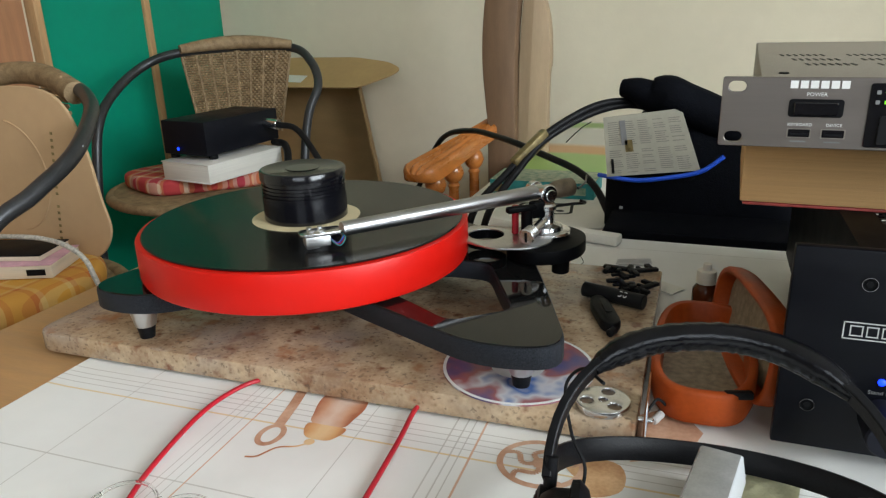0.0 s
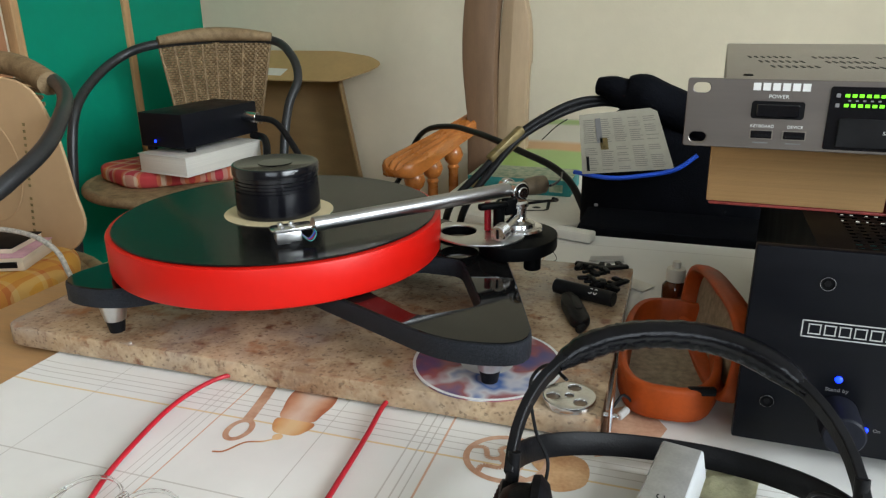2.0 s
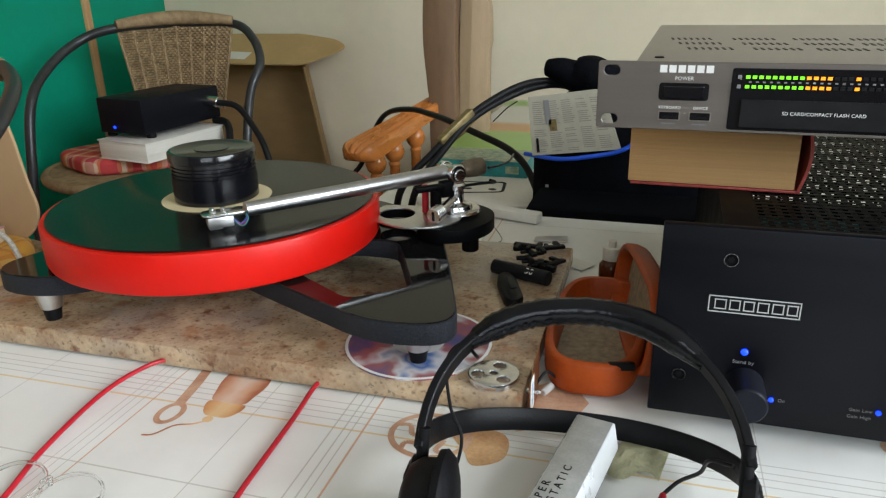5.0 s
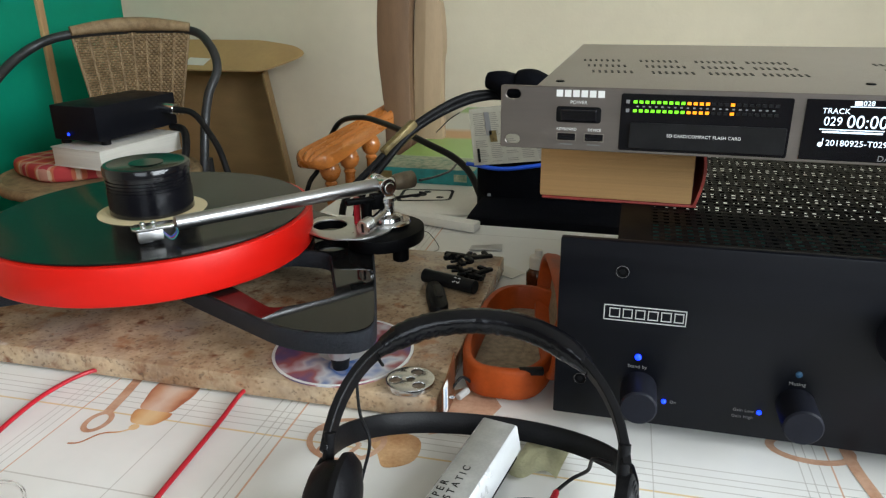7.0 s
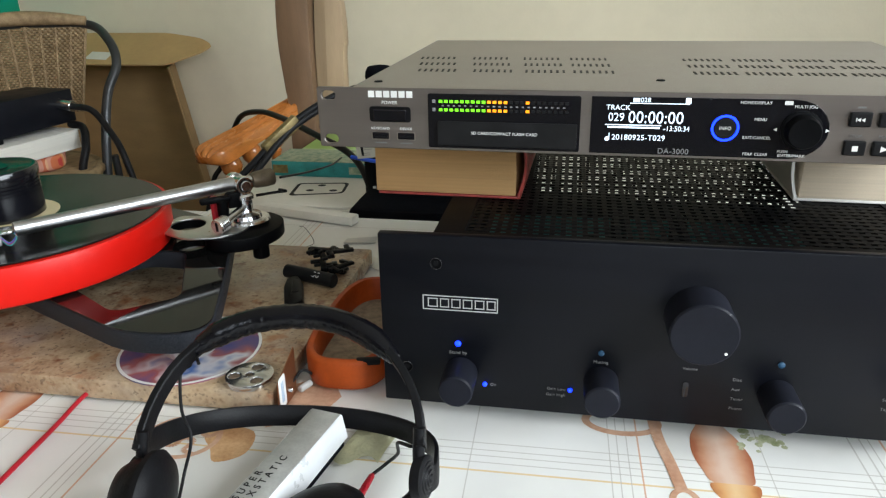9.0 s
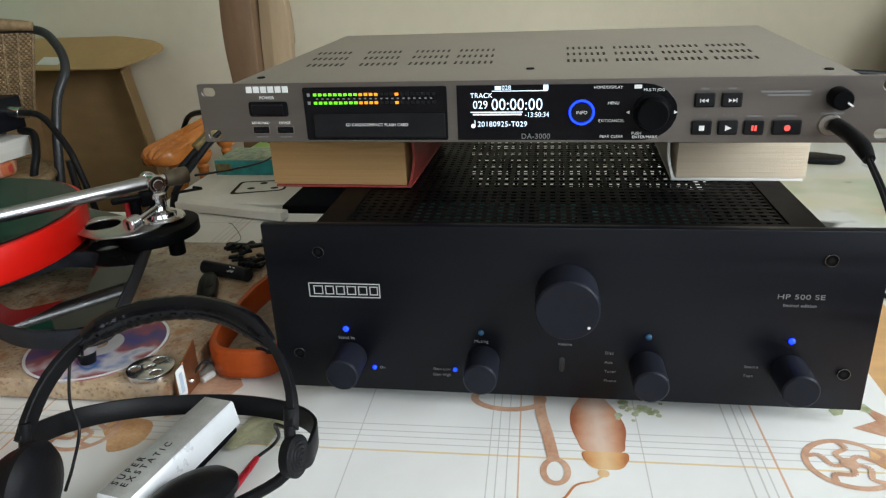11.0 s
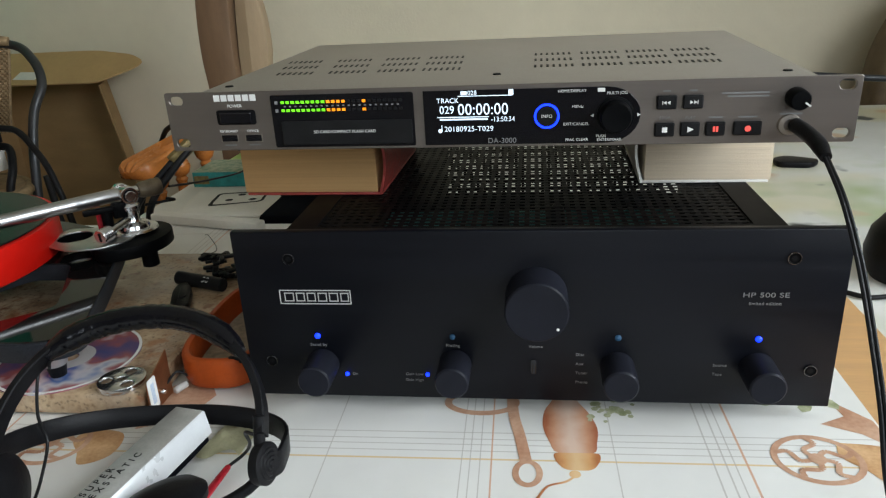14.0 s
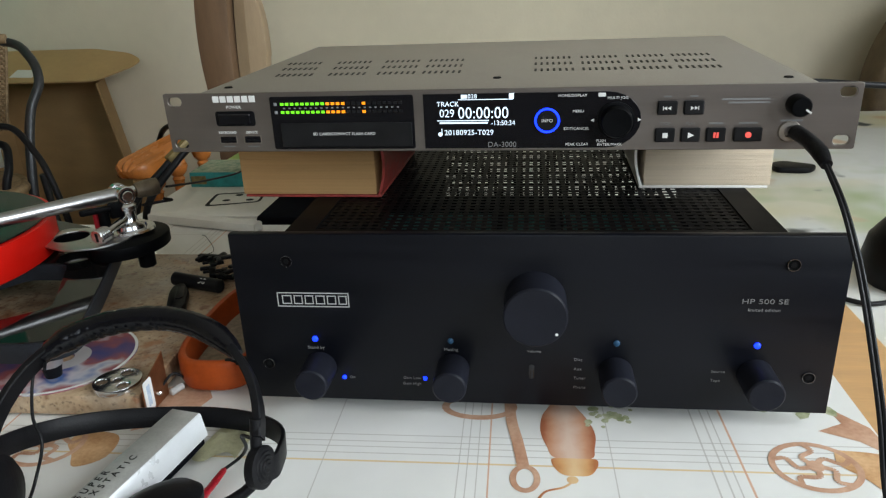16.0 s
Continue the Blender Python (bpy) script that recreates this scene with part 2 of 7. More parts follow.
def make_record():
    m = mat("vinyl", (0.006, 0.006, 0.006), 0.13, var=0.1, rvar=0.03)
    n, l = m.node_tree.nodes, m.node_tree.links
    tc = n.new("ShaderNodeTexCoord")
    w = node(m, "ShaderNodeTexWave", Scale=420.0, Distortion=0.0)
    w.wave_type, w.rings_direction = "RINGS", "Z"
    l.new(tc.outputs["Object"], w.inputs["Vector"])
    b = node(m, "ShaderNodeBump", Strength=0.12, Distance=0.0004)
    l.new(w.outputs[1], b.inputs["Height"]), l.new(b.outputs[0], pr(m).inputs["Normal"])
    pr(m).inputs["Specular IOR Level"].default_value = 0.17
    return m


M_VINYL = make_record()

CLOTH_TURN = radians(1.0)


def make_oilcloth():
    m = mat("printed_oilcloth", (0.78, 0.775, 0.745), 0.36, var=0.04, scale=6, rvar=0.08, bump=0.1, bscale=900)
    n, l = m.node_tree.nodes, m.node_tree.links
    tc = n.new("ShaderNodeTexCoord")
    sep = n.new("ShaderNodeSeparateXYZ")
    l.new(tc.outputs["Object"], sep.inputs[0])

    def op(kind, a, b):
        q = n.new("ShaderNodeMath")
        q.operation = kind
        for i, s in enumerate((a, b)):
            if isinstance(s, (int, float)):
                q.inputs[i].default_value = s
            else:
                l.new(s, q.inputs[i])
        return q.outputs[0]

    src = pr(m).inputs["Base Color"].links[0].from_socket
    col = {"g": (0.46, 0.43, 0.39, 1), "o": (0.62, 0.34, 0.2, 1), "y": (0.72, 0.52, 0.24, 1)}

    def lines(axis, period, rows):
        nonlocal src
        s = op("FLOORED_MODULO", sep.outputs[axis], period)
        for at, half, c in rows:
            d = op("ABSOLUTE", op("SUBTRACT", s, at % period), 0)
            k = op("LESS_THAN", d, half)
            mx = n.new("ShaderNodeMix")
            mx.data_type = "RGBA"
            l.new(op("MULTIPLY", k, 0.68 if c == "g" else 0.85), mx.inputs[0]), l.new(src, mx.inputs[6])
            mx.inputs[7].default_value = col[c]
            src = mx.outputs[2]

    lines(1, 0.557, [(-0.026, 0.0005, "g"), (-0.034, 0.0005, "g"), (-0.0405, 0.0005, "g"), (-0.048, 0.0005, "g"), (-0.057, 0.0009, "y"),
                     (-0.137, 0.0006, "g")])
    lines(0, 0.557, [(-0.047, 0.0004, "g"), (-0.041, 0.0004, "g"), (-0.034, 0.0004, "g"), (-0.026, 0.0006, "o"), (0.06, 0.0004, "g"),
                     (0.125, 0.0006, "g"), (0.133, 0.0006, "g"), (0.139, 0.0005, "g"), (0.147, 0.0008, "o"), (-0.145, 0.0004, "g")])
    l.new(src, pr(m).inputs["Base Color"])
    # slow swells of the laid cloth
    w = node(m, "ShaderNodeTexNoise", Scale=9.0, Detail=1.0)
    l.new(tc.outputs["Object"], w.inputs["Vector"])
    b = node(m, "ShaderNodeBump", Strength=0.45, Distance=0.012)
    l.new(w.outputs[0], b.inputs["Height"]), l.new(b.outputs[0], pr(m).inputs["Normal"])
    return m


M_CLOTH = make_oilcloth()


def make_rounded_print(name, axis, half, pale, mid, dark):
    """A printed turned shape: pale down its middle, darker to both sides, repeated with the cloth."""
    m = mat(name, mid, 0.42, var=0.2, scale=40)
    n, l = m.node_tree.nodes, m.node_tree.links
    tc = n.new("ShaderNodeTexCoord")
    sep = n.new("ShaderNodeSeparateXYZ")
    l.new(tc.outputs["Object"], sep.inputs[0])
    wob = node(m, "ShaderNodeTexNoise", Scale=45.0, Detail=3.0)
    l.new(tc.outputs["Object"], wob.inputs["Vector"])
    last = sep.outputs[0]
    for kind, value in (("ADD", -axis + 0.2785), ("FLOORED_MODULO", 0.557), ("SUBTRACT", 0.2785), ("ABSOLUTE", 0.0), ("DIVIDE", half)):
        q = n.new("ShaderNodeMath")
        q.operation = kind
        q.inputs[1].default_value = value
        l.new(last, q.inputs[0])
        last = q.outputs[0]
    q = n.new("ShaderNodeMath")
    q.operation = "MULTIPLY_ADD"
    q.inputs[1].default_value = 0.7
    l.new(wob.outputs[0], q.inputs[0]), l.new(last, q.inputs[2])
    r = n.new("ShaderNodeValToRGB")
    e = r.color_ramp.elements
    e[0].position, e[0].color = 0.38, (*pale, 1)
    e[1].position, e[1].color = 1.25, (*dark, 1)
    e.new(0.75).color = (*mid, 1)
    q2 = n.new("ShaderNodeMath")
    q2.operation = "MULTIPLY"
    q2.inputs[1].default_value = 0.8
    l.new(q.outputs[0], q2.inputs[0]), l.new(q2.outputs[0], r.inputs[0]), l.new(r.outputs[0], pr(m).inputs["Base Color"])
    e[len(e) - 1].position = 1.0
    return m


M_MILL = make_rounded_print("printed_mill", 0.031, 0.02, (0.7, 0.52, 0.42), (0.58, 0.3, 0.18), (0.4, 0.13, 0.06))
M_MILLCAP = make_rounded_print("printed_mill_cap", 0.033, 0.018, (0.75, 0.52, 0.28), (0.66, 0.34, 0.14), (0.46, 0.17, 0.06))


def make_floral():
    m = mat("floral_oilcloth", (0.73, 0.74, 0.71), 0.4, var=0.06, scale=5)
    n, l = m.node_tree.nodes, m.node_tree.links
    tc = n.new("ShaderNodeTexCoord")
    src = pr(m).inputs["Base Color"].links[0].from_socket
    for scale, lo, hi, c, w in ((3.2, 0.47, 0.66, (0.68, 0.62, 0.38, 1), 0.0), (3.6, 0.58, 0.66, (0.42, 0.5, 0.27, 1), 3.1),
                                (5.0, 0.63, 0.7, (0.6, 0.36, 0.16, 1), 7.7), (7.0, 0.66, 0.7, (0.08, 0.09, 0.09, 1), 11.3)):
        mp = n.new("ShaderNodeMapping")
        mp.inputs["Location"].default_value = (w, w * 1.7, 0)
        l.new(tc.outputs["Object"], mp.inputs[0])
        t = node(m, "ShaderNodeTexNoise", Scale=scale, Detail=2.5)
        l.new(mp.outputs[0], t.inputs["Vector"])
        r = n.new("ShaderNodeValToRGB")
        r.color_ramp.elements[0].position, r.color_ramp.elements[1].position = lo, hi
        l.new(t.outputs[0], r.inputs[0])
        mx = n.new("ShaderNodeMix")
        mx.data_type = "RGBA"
        l.new(r.outputs[0], mx.inputs[0]), l.new(src, mx.inputs[6])
        mx.inputs[7].default_value = c
        src = mx.outputs[2]
    l.new(src, pr(m).inputs["Base Color"])
    return m


M_FLORAL = make_floral()


def make_striped():
    """White cloth with broad green and orange bands across its far end."""
    m = mat("banded_oilcloth", (0.7, 0.69, 0.64), 0.4, var=0.05, scale=5)
    n, l = m.node_tree.nodes, m.node_tree.links
    tc = n.new("ShaderNodeTexCoord")
    sep = n.new("ShaderNodeSeparateXYZ")
    w = node(m, "ShaderNodeTexNoise", Scale=5.0, Detail=3.0)
    l.new(tc.outputs["Object"], sep.inputs[0]), l.new(tc.outputs["Object"], w.inputs["Vector"])
    q = n.new("ShaderNodeMath")
    q.operation = "MULTIPLY_ADD"
    q.inputs[1].default_value = 0.06
    l.new(w.outputs[0], q.inputs[0]), l.new(sep.outputs[1], q.inputs[2])
    r = n.new("ShaderNodeValToRGB")
    e = r.color_ramp.elements
    span = n.new("ShaderNodeMapRange")
    span.inputs["From Min"].default_value, span.inputs["From Max"].default_value = 0.4, 2.0
    l.new(q.outputs[0], span.inputs[0]), l.new(span.outputs[0], r.inputs[0])
    white, green, orange = (0.7, 0.69, 0.64, 1), (0.3, 0.5, 0.13, 1), (0.66, 0.36, 0.14, 1)
    e[0].position, e[0].color = 0.0, white
    e[1].position, e[1].color = 1.0, white
    for y, c in ((1.06, white), (1.1, green), (1.28, green), (1.31, orange), (1.38, orange), (1.43, white), (1.66, white), (1.7, green), (1.76, green), (1.8, white)):
        e.new((y + 0.03 - 0.4) / 1.6).color = c
    side = n.new("ShaderNodeMapRange")
    side.inputs["From Min"].default_value, side.inputs["From Max"].default_value = -0.42, -0.3
    mx = n.new("ShaderNodeMix")
    mx.data_type = "RGBA"
    l.new(sep.outputs[0], side.inputs[0]), l.new(side.outputs[0], mx.inputs[0]), l.new(r.outputs[0], mx.inputs[6])
    mx.inputs[7].default_value = white
    l.new(mx.outputs[2], pr(m).inputs["Base Color"])
    return m


M_STRIPED = make_striped()


def make_plaid(name, stops):
    """Woven checks: warm bands in two directions."""
    m = mat(name, (0.6, 0.3, 0.1), 0.85, bump=0.4, bscale=500)
    n, l = m.node_tree.nodes, m.node_tree.links
    tc = n.new("ShaderNodeTexCoord")
    outs = []
    for d, s in (("X", 3.4), ("Y", 3.0)):
        w = node(m, "ShaderNodeTexWave", Scale=s, Distortion=0.3)
        w.wave_type, w.bands_direction = "BANDS", d
        l.new(tc.outputs["Object"], w.inputs["Vector"])
        r = n.new("ShaderNodeValToRGB")
        r.color_ramp.interpolation = "CONSTANT"
        e = r.color_ramp.elements
        e[0].position, e[0].color = 0.0, (*stops[0], 1)
        e[1].position, e[1].color = 0.3, (*stops[1], 1)
        for k, c in ((0.55, stops[2]), (0.8, stops[3])):
            e.new(k).color = (*c, 1)
        l.new(w.outputs[1], r.inputs[0])
        outs.append(r.outputs[0])
    mx = n.new("ShaderNodeMix")
    mx.data_type = "RGBA"
    mx.inputs[0].default_value = 0.5
    l.new(outs[0], mx.inputs[6]), l.new(outs[1], mx.inputs[7])
    l.new(mx.outputs[2], pr(m).inputs["Base Color"])
    return m


M_PLAIDR = make_plaid("red_check", [(0.5, 0.05, 0.04), (0.62, 0.25, 0.08), (0.66, 0.5, 0.36), (0.45, 0.04, 0.06)])
M_PLAIDY = make_plaid("yellow_check", [(0.6, 0.3, 0.04), (0.62, 0.4, 0.14), (0.5, 0.15, 0.03), (0.62, 0.3, 0.05)])


def make_disc_print():
    m = mat("printed_disc", (0.5, 0.5, 0.52), 0.2, var=0.2, scale=30, rvar=0.05)
    n, l = m.node_tree.nodes, m.node_tree.links
    tc = n.new("ShaderNodeTexCoord")
    t = node(m, "ShaderNodeTexNoise", Scale=17.0, Detail=3.0)
    l.new(tc.outputs["Object"], t.inputs["Vector"])
    r = n.new("ShaderNodeValToRGB")
    e = r.color_ramp.elements
    e[0].position, e[0].color = 0.3, (0.05, 0.09, 0.26, 1)
    e[1].position, e[1].color = 0.7, (0.55, 0.5, 0.5, 1)
    for k, c in ((0.42, (0.14, 0.1, 0.2, 1)), (0.5, (0.34, 0.12, 0.12, 1)), (0.56, (0.6, 0.58, 0.6, 1)), (0.63, (0.08, 0.16, 0.4, 1))):
        e.new(k).color = c
    l.new(t.outputs[0], r.inputs[0]), l.new(r.outputs[0], pr(m).inputs["Base Color"])
    return m


M_DISC = make_disc_print()
M_CLEAR = bpy.data.materials.new("clear_plastic")
M_CLEAR.use_nodes = True
for key, value in (("Base Color", (0.93, 0.95, 0.95, 1)), ("Roughness", 0.08), ("Transmission Weight", 1.0), ("IOR", 1.46)):
    pr(M_CLEAR).inputs[key].default_value = value


# ---- mesh helpers ----
def wmat(ob):
    return wmat(ob.parent) @ ob.matrix_basis if ob.parent else ob.matrix_basis.copy()


def thing(name, base, label, category, group="", rz=0.0, kind=""):
    ob = new(name)
    ob.empty_display_size = 0.02
    ob.matrix_basis = pose(*base, 0, 0, rz)
    return tagged(ob, label, category, group, kind)


def part(name, bm, material, parent=None, label="", flat=False, world=False, m=None):
    """Links a bmesh as one mesh object; world: its points are world points; m: its own pose under the parent."""
    if world and parent:
        bm.transform(wmat(parent).inverted())
    me = bpy.data.meshes.new(name)
    bmesh.ops.recalc_face_normals(bm, faces=bm.faces)
    bm.to_mesh(me)
    bm.free()
    me.materials.append(material)
    if not flat:
        me.polygons.foreach_set("use_smooth", [True] * len(me.polygons))
        me.set_sharp_from_angle(angle=radians(38))
    ob = new(name, me)
    ob.parent = parent
    if m:
        ob.matrix_basis = m
    return tagged(ob, label)


def bevel(bm, verts, w, seg=2):
    if w > 0:
        edges = {e for v in verts for e in v.link_edges}
        bmesh.ops.bevel(bm, geom=list(edges), offset=w, segments=seg, affect="EDGES", profile=0.5)


def box(c, s, bev=0.0, bm=None, rot=None, seg=2):
    bm = bm or bmesh.new()
    t = bmesh.new()
    bmesh.ops.create_cube(t, size=1.0)
    bmesh.ops.scale(t, vec=s, verts=t.verts)
    if bev:
        bmesh.ops.bevel(t, geom=t.edges[:], offset=bev, segments=seg, affect="EDGES", profile=0.5)
    if rot:
        t.transform(pose(0, 0, 0, *rot))
    bmesh.ops.translate(t, vec=c, verts=t.verts)
    return join(bm, t)


def join(bm, t):
    me = bpy.data.meshes.new("tmp")
    t.to_mesh(me)
    t.free()
    bm.from_mesh(me)
    bpy.data.meshes.remove(me)
    return bm


def lathe(prof, seg=32, m=None, bm=None, sweep_angle=None):
    """Turns (r, z) points round z; points with r = 0 close it."""
    t = bmesh.new()
    rings = []
    for r, z in prof:
        if r <= 1e-6:
            rings.append([t.verts.new((0, 0, z))])
        else:
            rings.append([t.verts.new((r * math.cos(2 * math.pi * i / seg), r * math.sin(2 * math.pi * i / seg), z)) for i in range(seg)])
    for a, b in zip(rings, rings[1:]):
        for i in range(seg):
            j = (i + 1) % seg
            if len(a) == 1 and len(b) == 1:
                continue
            if len(a) == 1:
                t.faces.new((a[0], b[i], b[j]))
            elif len(b) == 1:
                t.faces.new((a[i], a[j], b[0]))
            else:
                t.faces.new((a[i], a[j], b[j], b[i]))
    if m:
        t.transform(m)
    return join(bm, t) if bm else t


def disc_prof(r, z0, z1, b=0.001):
    return [(0, z0), (r - b, z0), (r, z0 + b), (r, z1 - b), (r - b, z1), (0, z1)]


def aim(a, b):
    """Pose at a whose z axis points to b."""
    d = Vector(b) - Vector(a)
    return Matrix.Translation(a) @ d.to_track_quat("Z", "Y").to_matrix().to_4x4(), d.length


def rod(a, b, r, seg=16, bm=None, bev=0.0008, r2=None):
    m, h = aim(a, b)
    q = r if r2 is None else r2
    return lathe([(0, 0), (r - bev, 0), (r, bev), (q, h - bev), (q - bev, h), (0, h)], seg, m, bm)


def smooth(pts, n=8):
    p = [Vector(q) for q in pts]
    p = [2 * p[0] - p[1]] + p + [2 * p[-1] - p[-2]]
    out = []
    for i in range(1, len(p) - 2):
        for k in range(n):
            t = k / n
            a, b, c, d = p[i - 1], p[i], p[i + 1], p[i + 2]
            out.append(0.5 * (2 * b + (c - a) * t + (2 * a - 5 * b + 4 * c - d) * t * t + (3 * b - a - 3 * c + d) * t ** 3))
    return out + [p[-2]]


def sweep(pts, r, seg=10, bm=None, shape=None, up=None):
    """A tube along pts; r a number or a function of 0..1; shape: (u, v) outline in place of a circle."""
    t = bmesh.new()
    pts = [Vector(p) for p in pts]
    shape = shape or [(math.cos(2 * math.pi * i / seg), math.sin(2 * math.pi * i / seg)) for i in range(seg)]
    ref = Vector(up) if up else None
    rings = []
    for i, p in enumerate(pts):
        d = (pts[min(i + 1, len(pts) - 1)] - pts[max(i - 1, 0)]).normalized()
        if up:
            side = d.cross(Vector(up)).normalized()
        else:
            if ref is None:
                ref = d.orthogonal().normalized()
            side = (ref - d * ref.dot(d)).normalized()
            ref = side
        other = d.cross(side)
        k = r(i / (len(pts) - 1)) if callable(r) else r
        rings.append([t.verts.new(p + side * u * k + other * v * k) for u, v in shape])
    n = len(shape)
    for a, b in zip(rings, rings[1:]):
        for i in range(n):
            t.faces.new((a[i], a[(i + 1) % n], b[(i + 1) % n], b[i]))
    t.faces.new(rings[0]), t.faces.new(rings[-1])
    return join(bm, t) if bm else t


def prism(outline, z0, z1, bev=0.0, bm=None, holes=(), seg=2):
    """An upright block over a 2D outline, with holes cut through."""
    t = bmesh.new()
    loops = [outline, *holes]
    edges = []
    for lp in loops:
        vs = [t.verts.new((x, y, z0)) for x, y in lp]
        edges += [t.edges.new((vs[i], vs[(i + 1) % len(vs)])) for i in range(len(vs))]
    if holes:
        bmesh.ops.triangle_fill(t, use_beauty=True, use_dissolve=False, edges=edges)
    else:
        t.faces.new(t.verts[:])
    got = bmesh.ops.extrude_face_region(t, geom=t.faces[:])
    bmesh.ops.translate(t, vec=(0, 0, z1 - z0), verts=[v for v in got["geom"] if isinstance(v, bmesh.types.BMVert)])
    bmesh.ops.recalc_face_normals(t, faces=t.faces)
    if bev:
        rim = [e for e in t.edges if len(e.link_faces) == 2 and e.calc_face_angle(0) > 0.8 and
               abs(e.verts[0].co.z - e.verts[1].co.z) < 1e-6]
        bmesh.ops.bevel(t, geom=rim, offset=bev, segments=seg, affect="EDGES", profile=0.5)
    return join(bm, t) if bm else t


def rounded(w, h, r, n=5, cx=0.0, cy=0.0):
    out = []
    for sx, sy, a0 in ((1, -1, -90), (1, 1, 0), (-1, 1, 90), (-1, -1, 180)):
        for i in range(n + 1):
            a = radians(a0 + 90 * i / n)
            out.append((cx + sx * (w / 2 - r) + r * math.cos(a), cy + sy * (h / 2 - r) + r * math.sin(a)))
    return out


def soft_poly(pts, r, n=5):
    """A polygon with rounded corners; r: one radius or one for each corner."""
    out = []
    k = len(pts)
    for i in range(k):
        a, b, c = Vector(pts[i - 1]), Vector(pts[i]), Vector(pts[(i + 1) % k])
        q = r[i] if isinstance(r, (list, tuple)) else r
        u, v = (a - b), (c - b)
        q = min(q, u.length * 0.49, v.length * 0.49)
        p0, p1 = b + u.normalized() * q, b + v.normalized() * q
        for j in range(n + 1):
            t = j / n
            out.append(tuple(p0 * (1 - t) ** 2 + b * 2 * t * (1 - t) + p1 * t * t))
    return out


def flat_shape(outline, z=0.0, bm=None):
    bm = bm or bmesh.new()
    bm.faces.new([bm.verts.new((x, y, z)) for x, y in outline])
    return bm


def words(text, size, material, parent, m, name="lettering", align="CENTER", depth=0.00015, stretch=1.0):
    c = bpy.data.curves.new(name, "FONT")
    c.body, c.size, c.align_x, c.align_y, c.extrude = text, size, align, "CENTER", depth
    c.space_character = 1.05
    tmp = bpy.data.objects.new(name, c)
    scene.collection.objects.link(tmp)
    me = bpy.data.meshes.new_from_object(tmp)
    bpy.data.objects.remove(tmp)
    bpy.data.curves.remove(c)
    me.materials.clear()
    me.materials.append(material)
    if stretch != 1.0:
        me.transform(Matrix.Diagonal((stretch, 1, 1, 1)))
    ob = new(name, me)
    ob.parent = parent
    ob.matrix_basis = m
    return ob


FRONT = Matrix.Rotation(radians(90), 4, "X")


def on_front(x, z, y=-0.0003):
    """A pose on an upright front that faces -y: letters run along +x."""
    return Matrix.Translation((x, y, z)) @ FRONT


# ---- the room ----
FL = -0.70
X0, X1, Y0, Y1, ZC = -2.0, 1.8, -2.6, 1.87, 1.80


